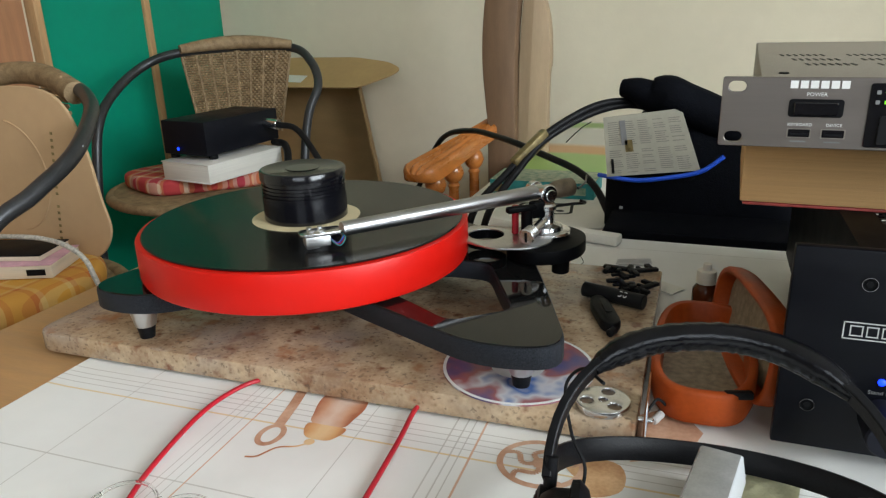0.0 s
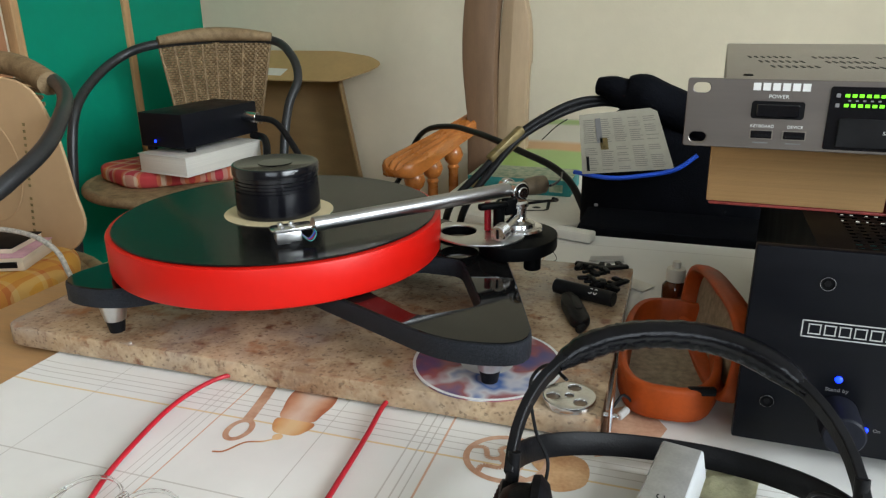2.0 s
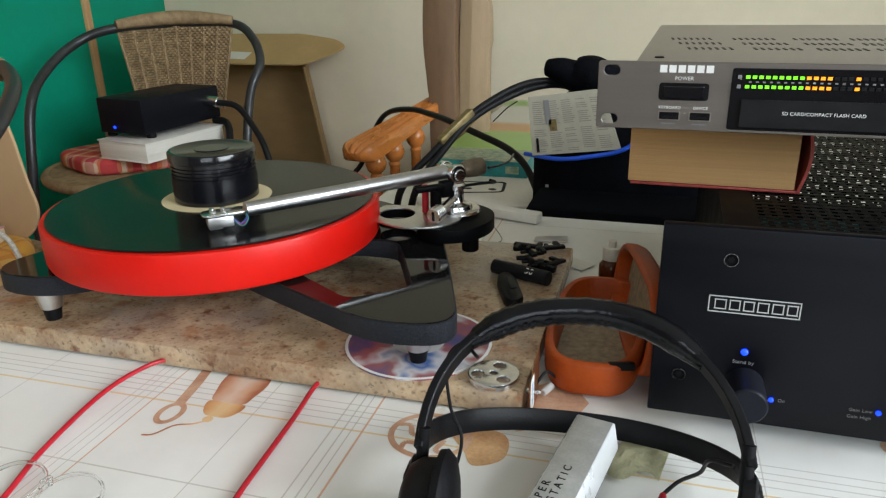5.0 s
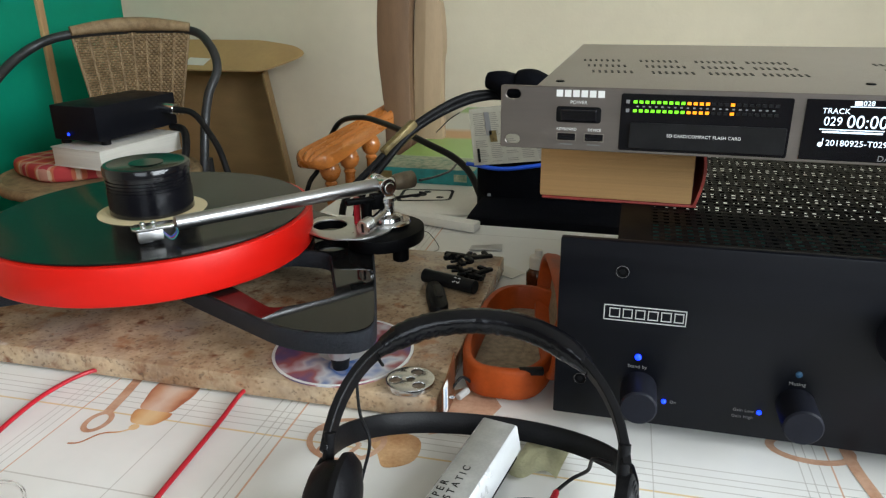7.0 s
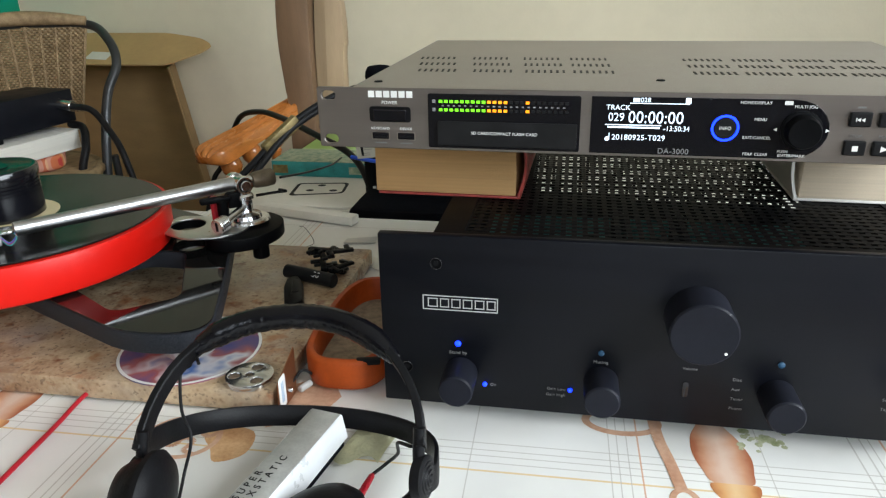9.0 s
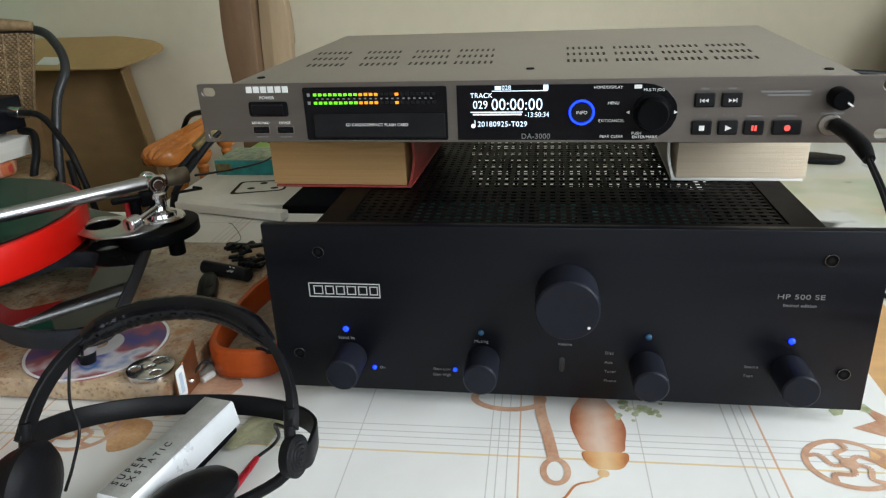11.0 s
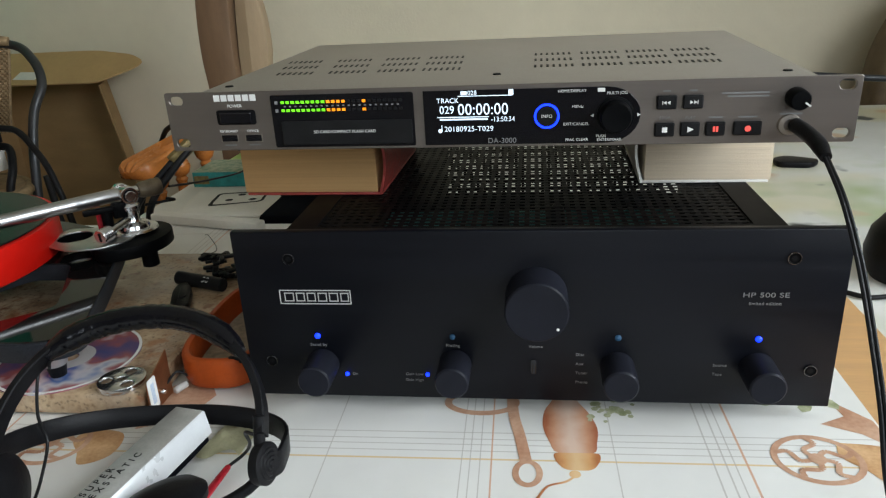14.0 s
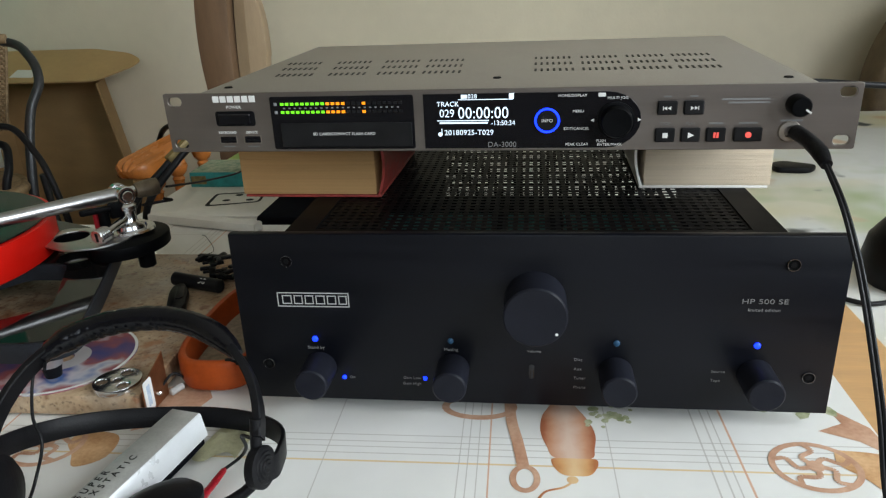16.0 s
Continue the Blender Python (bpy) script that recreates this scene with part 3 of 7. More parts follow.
def build_room():
    T = 0.15
    part("floor", box(((X0 + X1) / 2, (Y0 + Y1) / 2, FL - 0.05), (X1 - X0 + 2 * T, Y1 - Y0 + 2 * T, 0.1)), M_FLOOR)
    part("ceiling", box(((X0 + X1) / 2, (Y0 + Y1) / 2, ZC + 0.05), (X1 - X0 + 2 * T, Y1 - Y0 + 2 * T, 0.1)), M_CEIL)
    part("wall_north", box(((X0 + X1) / 2, Y1 + T / 2, (FL + ZC) / 2), (X1 - X0, T, ZC - FL)), M_WALL)
    part("wall_west", box((X0 - T / 2, (Y0 + Y1) / 2, (FL + ZC) / 2), (T, Y1 - Y0 + 2 * T, ZC - FL)), M_WALL)
    # unseen walls with a window opening each, darkened to cut bounced light
    bm = bmesh.new()
    for y0, y1, z0, z1 in ((Y0 - T, -1.75, FL, ZC), (0.25, Y1 + T, FL, ZC), (-1.75, 0.25, FL, 0.37), (-1.75, 0.25, 1.67, ZC)):
        box((X1 + T / 2, (y0 + y1) / 2, (z0 + z1) / 2), (T, y1 - y0, z1 - z0), bm=bm)
    part("wall_east", bm, M_DARKWALL)
    bm = bmesh.new()
    for x0, x1, z0, z1 in ((X0, -0.45, FL, ZC), (1.15, X1, FL, ZC), (-0.45, 1.15, FL, 0.5), (-0.45, 1.15, 1.7, ZC)):
        box(((x0 + x1) / 2, Y0 - T / 2, (z0 + z1) / 2), (x1 - x0, T, z1 - z0), bm=bm)
    part("wall_south", bm, M_DARKWALL)
    for n in ("floor", "ceiling", "wall_north", "wall_west", "wall_east", "wall_south"):
        tagged(bpy.data.objects[n], kind="structure", category=n.split("_")[0],
               label={"wall": "cream plastered wall with faint unevenness" if n in ("wall_north", "wall_west") else "unseen plastered wall with a window, darkened against bounced light", "floor": "brown tiled floor under the tables",
                      "ceiling": "plain white painted ceiling"}[n.split("_")[0]])
    # the window behind the camera is added to hold the fill lamp
    for name, c, w, turn in (("window_1", (X1 + 0.07, -0.75, 1.02), 2.0, 90), ("added_window", (0.35, Y0 - 0.07, 1.1), 1.6, 0)):
        h = 1.3 if name == "window_1" else 1.2
        win = thing(name, c, "white framed window out of view, holding a daylight lamp", "window", rz=turn, kind="structure")
        bm = bmesh.new()
        for s in (-1, 1):
            box((s * (w / 2 - 0.03), 0, 0), (0.06, 0.05, h), 0.004, bm)
            box((0, 0, s * (h / 2 - 0.03)), (w - 0.12, 0.05, 0.06), 0.004, bm)
        box((0, 0, 0), (0.05, 0.045, h - 0.12), 0.004, bm)
        part("window_frame", bm, M_CEIL, win)
        for s in (-1, 1):
            p = part("pane", box((s * (w / 4 - 0.01), 0, 0), (w / 2 - 0.09, 0.004, h - 0.12)), M_CLEAR, win)
            p.visible_shadow = False
    # green boarded partition with pine battens in front of the west wall
    g = thing("green_partition", (X0, 1.3, FL), "bright green painted boards joined by pine battens", "partition", kind="structure")
    part("board", box((X0 + 0.012, 1.652, (FL + ZC) / 2), (0.024, 0.372, ZC - FL - 0.004)), M_GREEN, g, world=True)
    part("board", box((X0 + 0.012, 1.254, (FL + ZC) / 2), (0.024, 0.376, ZC - FL - 0.004)), M_GREEN, g, world=True)
    for y in (1.454, 1.046):
        part("batten", box((X0 + 0.018, y, (FL + ZC) / 2), (0.036, 0.026, ZC - FL - 0.004), 0.004), M_BATTEN, g, "narrow pine batten", world=True)
    part("door_1", box((X0 + 0.012, 0.55, (FL + ZC) / 2 - 0.15), (0.024, 0.92, ZC - FL - 0.3), 0.003), M_DOOR)
    tagged(bpy.data.objects["door_1"], "reddish-brown wooden door leaf beside the green boards", "door", kind="structure")


build_room()


# ---- tables and cloths ----
def build_tables():
    t = thing("dining_table", (-0.306, -0.075, FL), "light beech table partly covered by a printed oilcloth", "table")
    part("tabletop", box((-0.306, -0.075, -0.0165), (1.248, 1.06, 0.03), 0.004), M_TABLE, t, world=True)
    for sx in (-1, 1):
        for sy in (-1, 1):
            part("leg", box((-0.306 + sx * 0.56, -0.075 + sy * 0.46, (FL - 0.0315) / 2), (0.06, 0.06, -0.0315 - FL), 0.006), M_TABLE, t, world=True)
    for sy in (-1, 1):
        part("apron", box((-0.306, -0.075 + sy * 0.46, -0.07), (1.05, 0.022, 0.075), 0.003), M_TABLE, t, world=True)
    # the oilcloth: a thin sheet, a little creased
    bm = bmesh.new()
    nx, ny = 52, 52
    x0, x1, y0, y1 = -0.785, 0.252, -0.6, 0.452
    grid = {}
    for k, zz in ((0, -0.0012), (1, 0.0)):
        for i in range(nx + 1):
            for j in range(ny + 1):
                x, y = x0 + (x1 - x0) * i / nx, y0 + (y1 - y0) * j / ny
                lift = 0.0
                if k and i == 0:
                    lift += 0.0008
                grid[k, i, j] = bm.verts.new((x, y, zz + max(-0.0006, lift)))
    for i in range(nx):
        for j in range(ny):
            bm.faces.new([grid[1, a, b] for a, b in ((i, j), (i + 1, j), (i + 1, j + 1), (i, j + 1))])
            bm.faces.new([grid[0, a, b] for a, b in ((i, j), (i, j + 1), (i + 1, j + 1), (i + 1, j))])
    for i in range(nx):
        for j in (0, ny):
            bm.faces.new([grid[k, a, j] for k, a in ((0, i), (0, i + 1), (1, i + 1), (1, i))])
    for j in range(ny):
        for i in (0, nx):
            bm.faces.new([grid[k, i, a] for k, a in ((0, j), (0, j + 1), (1, j + 1), (1, j))])
    bm.transform(Matrix.Rotation(-CLOTH_TURN, 4, "Z"))
    cloth = part("tablecloth", bm, M_CLOTH, m=Matrix.Rotation(CLOTH_TURN, 4, "Z"))
    tagged(cloth, "white oilcloth with check lines and brown kitchen prints", "tablecloth")
    # printed kitchen motifs, repeated across the cloth
    Z = 0.00012

    LIFT = {"mill_cap_print": 0.0006, "spoon_print": 0.001, "saucer_print": 0.0005, "wheel_print": 0.0011, "leaf_print": 0.0007, "sprig_print": 0.0007, "bag_print": 0.0004}

    def motif(name, material, outlines, dx):
        b = bmesh.new()
        for k, o in enumerate(outlines):
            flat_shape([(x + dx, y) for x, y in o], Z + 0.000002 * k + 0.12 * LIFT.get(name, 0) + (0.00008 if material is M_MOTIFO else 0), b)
        return part(name, b, material, cloth, flat=True)

    def ring(cx, cy, rx, ry, w, n=28, a0=0, a1=360):
        quads = []
        for i in range(n):
            a, c = radians(a0 + (a1 - a0) * i / n), radians(a0 + (a1 - a0) * (i + 1) / n)
            quads.append([(cx + rx * math.cos(a), cy + ry * math.sin(a)), (cx + rx * math.cos(c), cy + ry * math.sin(c)),
                          (cx + (rx - w) * math.cos(c), cy + (ry - w) * math.sin(c)), (cx + (rx - w) * math.cos(a), cy + (ry - w) * math.sin(a))])
        return quads

    def strip(pts, w):
        p = smooth([(x, y, 0) for x, y in pts], 6)
        quads = []
        for i in range(len(p) - 1):
            d = (p[i + 1] - p[i]).normalized()
            s = Vector((-d.y, d.x, 0)) * w / 2
            quads.append([tuple((q)[:2]) for q in (p[i] + s, p[i + 1] + s, p[i + 1] - s, p[i] - s)])
        return quads

    body = [(0.017, 0.045), (0.041, 0.045), (0.038, 0.022), (0.046, 0.002), (0.051, -0.018), (0.049, -0.036), (0.045, -0.048),
            (0.021, -0.048), (0.015, -0.035), (0.011, -0.016), (0.013, 0.004), (0.02, 0.022)]
    body = [(v.x, v.y) for v in smooth([(*q, 0) for q in body + body[:1]], 4)[:-1]]
    cap = soft_poly([(0.017, -0.048), (0.05, -0.048), (0.05, -0.055), (0.044, -0.067), (0.024, -0.067), (0.018, -0.056)], 0.006)
    for dx in (0.0, -0.557):
        motif("mill_print", M_MILL, [body], dx)
        motif("mill_cap_print", M_MILLCAP, [[(x, y) for x, y in cap], [(0.031 + 0.004 * math.cos(i), -0.071 + 0.004 * math.sin(i)) for i in
              [k * 0.5236 for k in range(12)]], *strip([(0.031, -0.073), (0.024, -0.079), (0.012, -0.084), (0.004, -0.097), (-0.004, -0.1)], 0.0018)], dx)
        motif("spoon_print", M_MOTIF, ring(-0.001, -0.071, 0.0105, 0.0145, 0.0045) + strip([(-0.013, 0.045), (-0.011, 0.0), (-0.006, -0.03), (-0.002, -0.058)], 0.0085), dx)
        motif("saucer_print", M_MOTIF, ring(-0.036, 0.014, 0.03, 0.018, 0.006), dx)
        w = ring(0.195, -0.049, 0.03, 0.027, 0.0045, 32)
        for k in range(5):
            a = radians(72 * k + 20)
            w += strip([(0.195, -0.049), (0.195 + 0.012 * math.cos(a + 0.5), -0.049 + 0.011 * math.sin(a + 0.5)),
                        (0.195 + 0.019 * math.cos(a - 0.2), -0.049 + 0.017 * math.sin(a - 0.2)), (0.195 + 0.027 * math.cos(a), -0.049 + 0.024 * math.sin(a))], 0.004)
        motif("wheel_print", M_MOTIF, w + ring(0.195, -0.049, 0.006, 0.006, 0.0055, 12), dx)
        if dx:
            motif("bag_print", M_MOTIF, [[(0.252, -0.03), (0.272, -0.02), (0.2905, -0.004), (0.2985, 0.019), (0.287, 0.038), (0.27, 0.045), (0.252, 0.03)]], dx)
        else:
            motif("bag_print", M_MOTIF, [[(0.228, 0.025), (0.25, -0.003), (0.252, -0.038), (0.236, -0.02), (0.212, -0.008), (0.232, 0.002)]], dx)
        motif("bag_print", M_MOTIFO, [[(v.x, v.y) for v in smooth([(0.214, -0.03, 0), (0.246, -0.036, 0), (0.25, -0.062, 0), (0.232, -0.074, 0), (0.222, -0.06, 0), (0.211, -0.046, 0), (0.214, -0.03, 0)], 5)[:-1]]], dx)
        lf = []
        for cx, cy, a in ((0.209, 0.014, 60), (0.229, 0.019, 110), (0.183, 0.02, 20)):
            c, s = math.cos(radians(a)), math.sin(radians(a))
            lf.append([(cx + u * c - v * s, cy + u * s + v * c) for u, v in ((-0.009, 0), (-0.004, 0.0045), (0.003, 0.0045), (0.009, 0), (0.003, -0.0045), (-0.004, -0.0045))])
        for o in lf:
            motif("leaf_print", M_LEAF, [o], dx)
        lf = []
        rnd = random.Random(5)
        for k in range(26):
            cx, cy, q = 0.058 + rnd.gauss(0, 0.009), 0.006 + rnd.gauss(0, 0.008), rnd.uniform(0.0018, 0.0038)
            lf.append([(cx + q * math.cos(i * 1.047 + k), cy + q * math.sin(i * 1.047 + k)) for i in range(6)])
        tagged(motif("sprig_print", M_LEAF, lf, dx), kind="stuff")
    # the lower floral tables behind and beside
    for name, x0, x1, y0, y1 in (("low_table", -0.70, 0.335, 0.475, 1.80), ("low_table", 0.345, 1.25, 0.0, 1.55)):
        t = thing(name, ((x0 + x1) / 2, (y0 + y1) / 2, FL), "low side table under a floral oilcloth", "table")
        part("tabletop", box(((x0 + x1) / 2, (y0 + y1) / 2, -0.08), (x1 - x0, y1 - y0, 0.03), 0.003), M_TABLE, t, world=True)
        for sx in (x0 + 0.05, x1 - 0.05):
            for sy in (y0 + 0.05, y1 - 0.05):
                part("leg", box((sx, sy, (FL - 0.095) / 2), (0.05, 0.05, -0.095 - FL), 0.004), M_TABLE, t, world=True)
        c = part("tablecloth", box(((x0 + x1) / 2, (y0 + y1) / 2, -0.0625), (x1 - x0 - 0.002, y1 - y0 - 0.002, 0.004), 0.0015), M_STRIPED if y1 > 1.7 else M_FLORAL)
        tagged(c, "white oilcloth with broad green and orange bands" if y1 > 1.7 else "floral oilcloth in white, yellow, green and black", "tablecloth")


build_tables()


# ---- granite slab and record player ----
def build_slab():
    o = soft_poly([(-0.846, -0.028), (-0.303, -0.019), (-0.307, 0.288), (-0.846, 0.283)], [0.022, 0.003, 0.003, 0.01])
    s = part("granite_slab", prism(o, 0.0022, 0.0205, 0.0015), M_GRAN)
    tagged(s, "polished brown and pink speckled granite slab on the tablecloth", "stone slab")


build_slab()
PC = (-0.631, 0.117)


def build_turntable():
    t = thing("turntable", (PC[0], PC[1], 0.0205), "record player with red platter and glossy black plinth", "turntable")
    # plinth with rounded lobes and a cut-out beside the arm
    def plinth(k):
        pts = [(-0.789, -0.017), (-0.715, -0.024), (-0.62, 0.075), (-0.56, 0.04), (-0.415, -0.026), (-0.35, -0.014), (-0.392, 0.10),
               (-0.412, 0.15), (-0.44, 0.22), (-0.49, 0.25), (-0.56, 0.28), (-0.62, 0.29), (-0.68, 0.24), (-0.752, 0.108)]
        c = Vector((-0.57, 0.12))
        pts = [tuple(Vector(p) + (c - Vector(p)).normalized() * k) for p in pts]
        return soft_poly(pts, [0.045, 0.04, 0.05, 0.05, 0.03, 0.05, 0.05, 0.04, 0.04, 0.05, 0.03, 0.03, 0.05, 0.06], 6)

    hole = soft_poly([(-0.54, 0.066), (-0.448, 0.009), (-0.407, 0.043), (-0.455, 0.14), (-0.50, 0.14)], 0.012, 4)
    part("plinth", prism(plinth(0), 0.0485, 0.0658, 0.0015, holes=[hole]), M_SPARK, t, "sparkling black plinth edge", world=True)
    hole2 = soft_poly([(-0.542, 0.065), (-0.448, 0.0075), (-0.4055, 0.043), (-0.454, 0.142), (-0.502, 0.142)], 0.012, 4)
    part("top_sheet", prism(plinth(0.002), 0.0659, 0.0672, holes=[hole2]), M_GLOSS, t, "glossy black top sheet", flat=True, world=True)
    for x, y in ((-0.731, -0.006), (-0.39, 0.006), (-0.62, 0.255)):
        f = part("foot", lathe([(0, 0.033), (0.009, 0.033), (0.0122, 0.0484), (0, 0.0484)], 24, pose(x, y, 0)), M_ALU, t, "aluminium cone foot", world=True)
        part("rubber_tip", lathe([(0, 0.0215 if x < -0.5 else 0.0225), (0.0064, 0.0215 if x < -0.5 else 0.0225), (0.0082, 0.0328), (0, 0.0328)], 20, pose(x, y, 0)), M_RUB, f, world=True)
    # platter
    part("platter", lathe([(0, 0.068), (0.150, 0.068), (0.1545, 0.0705), (0.1555, 0.073), (0.1555, 0.1025), (0.1545, 0.1042), (0.152, 0.1045), (0, 0.1045)], 128,
                          pose(*PC, 0)), M_RED, t, "thick red acrylic platter", world=True)
    part("bearing", lathe(disc_prof(0.04, 0.0674, 0.068, 0.0002), 32, pose(*PC, 0)), M_ALU, t, world=True)
    # arm board with its round well
    ab = [(-0.446, 0.21), (-0.445, 0.158), (-0.42, 0.135), (-0.388, 0.147), (-0.372, 0.18), (-0.378, 0.215), (-0.405, 0.234), (-0.436, 0.23)]
    well = [(-0.468 + 0.0175 * math.cos(2 * math.pi * i / 24), 0.175 + 0.0175 * math.sin(2 * math.pi * i / 24)) for i in range(24)]
    rim = [(-0.468 + 0.0195 * math.cos(2 * math.pi * i / 24), 0.175 + 0.0195 * math.sin(2 * math.pi * i / 24)) for i in range(24)]
    o = soft_poly(ab, [0.01, 0.012, 0.02, 0.025, 0.03, 0.03, 0.025, 0.015], 6)
    b = part("arm_board", prism(o, 0.0685, 0.0815, 0.0012), M_BLACKM, t, "black arm board", world=True)
    o2 = soft_poly([(-0.492, 0.2), (-0.491, 0.152), (-0.45, 0.134), (-0.418, 0.142), (-0.402, 0.165), (-0.405, 0.2), (-0.45, 0.205)], 0.01, 5)
    part("cover_plate", prism(o2, 0.0817, 0.0834, 0.0004, holes=[[(x, y) for x, y in well]]), M_ALU, b, "satin metal plate round the well", world=True)
    part("well", prism(rim, 0.0735, 0.0816, holes=[well]), M_BLACKM, b, "dark ring of the well", world=True)
    part("post", rod((-0.397, 0.187, 0.047), (-0.397, 0.187, 0.068), 0.0085, 24), M_BLACKM, t, world=True)
    # tone arm
    arm = part("tone_arm", sweep(smooth([(-0.553, 0.043, 0.1215), (-0.507, 0.0995, 0.1213), (-0.462, 0.1555, 0.1211), (-0.426, 0.2, 0.121)], 5), lambda k: 0.0062 + 0.0012 * k, 20), M_TUBEC, t,
               "satin chrome arm tube", world=True)
    d = Vector((0.63, 0.777, 0)).normalized()
    pv = Vector((-0.4215, 0.2045, 0.1205))
    side = Vector((d.y, -d.x, 0))
    # bearing yoke: two rings with a bright screw each
    bm = bmesh.new()
    for s in (-1, 1):
        rod(pv + side * s * 0.007, pv + side * s * 0.014, 0.0095, 24, bm)
    rod(pv - side * 0.007, pv + side * 0.007, 0.0075, 20, bm)
    part("bearing_yoke", bm, M_CHROME, arm, world=True)
    bm = bmesh.new()
    for s in (-1, 1):
        rod(pv + side * s * 0.0138, pv + side * s * 0.0146, 0.0068, 20, bm, 0.0003)
    part("bearing_ring", bm, M_DARK, arm, world=True)
    for s in (-1, 1):
        part("bearing_screw", rod(pv + side * s * 0.0145, pv + side * s * 0.0168, 0.0057, 20), M_CHROME, arm, world=True)
    a, c = pv + d * 0.014, pv + d * 0.047
    part("counterweight", lathe([(0, 0), (0.007, 0), (0.0085, 0.004), (0.0095, 0.016), (0.009, 0.024), (0, 0.026)], 28, aim(a, c)[0]), M_BRONZE, arm, "grey-brown counterweight", world=True)
    part("stub", rod(pv, a, 0.006, 16), M_CHROME, arm, world=True)
    # pillar, base and clamps
    bm = lathe([(0, 0.0833), (0.0235, 0.0833), (0.0245, 0.0843), (0.0235, 0.0863), (0.0165, 0.0868), (0.0155, 0.0905), (0.0088, 0.0925), (0.0078, 0.094), (0.0078, 0.1055), (0.0098, 0.1068), (0.0098, 0.1105), (0.008, 0.1125), (0, 0.1128)], 40,
               pose(-0.414, 0.197, 0))
    part("arm_base", bm, M_CHROME, t, "polished arm pillar on a round base", world=True)
    bm = rod((-0.414, 0.197, 0.098), (-0.4195, 0.16, 0.0925), 0.0042, 16)
    k = part("clamp", bm, M_CHROME, t, world=True)
    kn = [(0, 0), (0.006, 0)]
    for i in range(5):
        kn += [(0.0078, 0.001 + 0.0026 * i), (0.0078, 0.0026 + 0.0026 * i), (0.0072, 0.003 + 0.0026 * i)]
    kn += [(0.0068, 0.0142), (0, 0.0142)]
    part("thumb_knob", lathe(kn, 28, aim((-0.419, 0.162, 0.093), (-0.423, 0.144, 0.0915))[0]), M_CHROME, k, "ribbed chrome thumb knob", world=True)
    bm = box((0, 0, 0.0145), (0.0022, 0.009, 0.0006))
    bm.transform(aim((-0.419, 0.162, 0.093), (-0.423, 0.144, 0.0915))[0])
    part("slot", bm, M_DARK, k, world=True)
    part("lift_post", rod((-0.441, 0.183, 0.0835), (-0.441, 0.183, 0.112), 0.0034, 14), M_REDW, t, "small red arm-rest post", world=True)
    bm = rod((-0.428, 0.176, 0.0835), (-0.428, 0.176, 0.111), 0.0055, 16)
    box((-0.432, 0.17, 0.1125), (0.03, 0.008, 0.006), 0.002, bm, rot=(0, 0, 40))
    box((-0.421, 0.188, 0.108), (0.014, 0.01, 0.016), 0.002, bm, rot=(0, 0, 40))
    part("arm_lift", bm, M_BLACKM, t, world=True)
    part("finger_lever", sweep(smooth([(-0.411, 0.22, 0.103), (-0.396, 0.237, 0.102), (-0.383, 0.233, 0.105), (-0.385, 0.221, 0.11)], 6), 0.0016, 8), M_PVC, t, world=True)
    # headshell and cartridge
    hd = Vector((-0.553 + 0.578, 0.043 - 0.021, 0)).normalized()
    hs = Vector((hd.y, -hd.x, 0))
    c = Vector((-0.566, 0.0315, 0.1215))
    ang = math.degrees(math.atan2(hd.y, hd.x))
    bm = prism(rounded(0.037, 0.018, 0.006), -0.0012, 0.0012, 0.0004)
    bm.transform(pose(*c, 0, 0, ang))
    head = part("headshell", bm, M_CHROME, arm, world=True)
    bm = bmesh.new()
    for u in (-0.009, 0.0):
        for v in (-0.0045, 0.0045):
            lathe([(0, 0), (0.0022, 0), (0.0022, 0.0022), (0, 0.0026)], 12, Matrix.Translation(c + hd * u + hs * v + Vector((0, 0, 0.0012))), bm)
    part("screw", bm, M_CHROME, head, world=True)
    bm = bmesh.new()
    box((0, 0, -0.0065), (0.021, 0.0135, 0.0095), 0.0015, bm)
    box((-0.004, 0, -0.0115), (0.011, 0.008, 0.003), 0.001, bm)
    bm.transform(pose(*(c - hd * 0.004), 0, 0, ang))
    part("cartridge", bm, M_ALU, head, "grey metal pickup cartridge", world=True)
    part("stylus", rod(c - hd * 0.009 + Vector((0, 0, -0.0125)), c - hd * 0.013 + Vector((0, 0, -0.0145)), 0.0004, 6, bev=0.0001), M_DARK, head, world=True)
    for k, (mt, off) in enumerate(((M_REDW, 0.002), (M_BLUEP, -0.002), (M_TEAL, 0.004), (M_TEALT, -0.0045))):
        s = c + hd * 0.006 + hs * off + Vector((0, 0, -0.006))
        part("lead_wire", sweep(smooth([s, s + hd * 0.006 + hs * (0.006 + 0.001 * k) + Vector((0, 0, -0.004)), s + hd * 0.012 + hs * 0.004 + Vector((0, 0, 0.001)), c + hd * 0.014], 5), 0.0005, 6),
             mt, head, world=True)
    # record, label and clamp puck
    r = part("record", lathe([(0.0036, 0.0), (0.1495, 0.0), (0.1505, 0.0008), (0.1495, 0.0018), (0.143, 0.0014), (0.06, 0.0014), (0.052, 0.0016), (0.0036, 0.0016), (0.0036, 0.0)], 128),
             M_VINYL, m=pose(*PC, 0.1047))
    tagged(r, "black vinyl record with a cream label", "record")
    part("label", lathe([(0.0036, 0.0017), (0.0515, 0.0017), (0.0515, 0.0020), (0.0036, 0.0020), (0.0036, 0.0017)], 64), M_LABEL, r, "cream paper label")
    prof = [(0, 0.0), (0.0385, 0.0), (0.0395, 0.001), (0.0395, 0.0235)]
    for k in range(4):
        z = 0.0245 + k * 0.0033
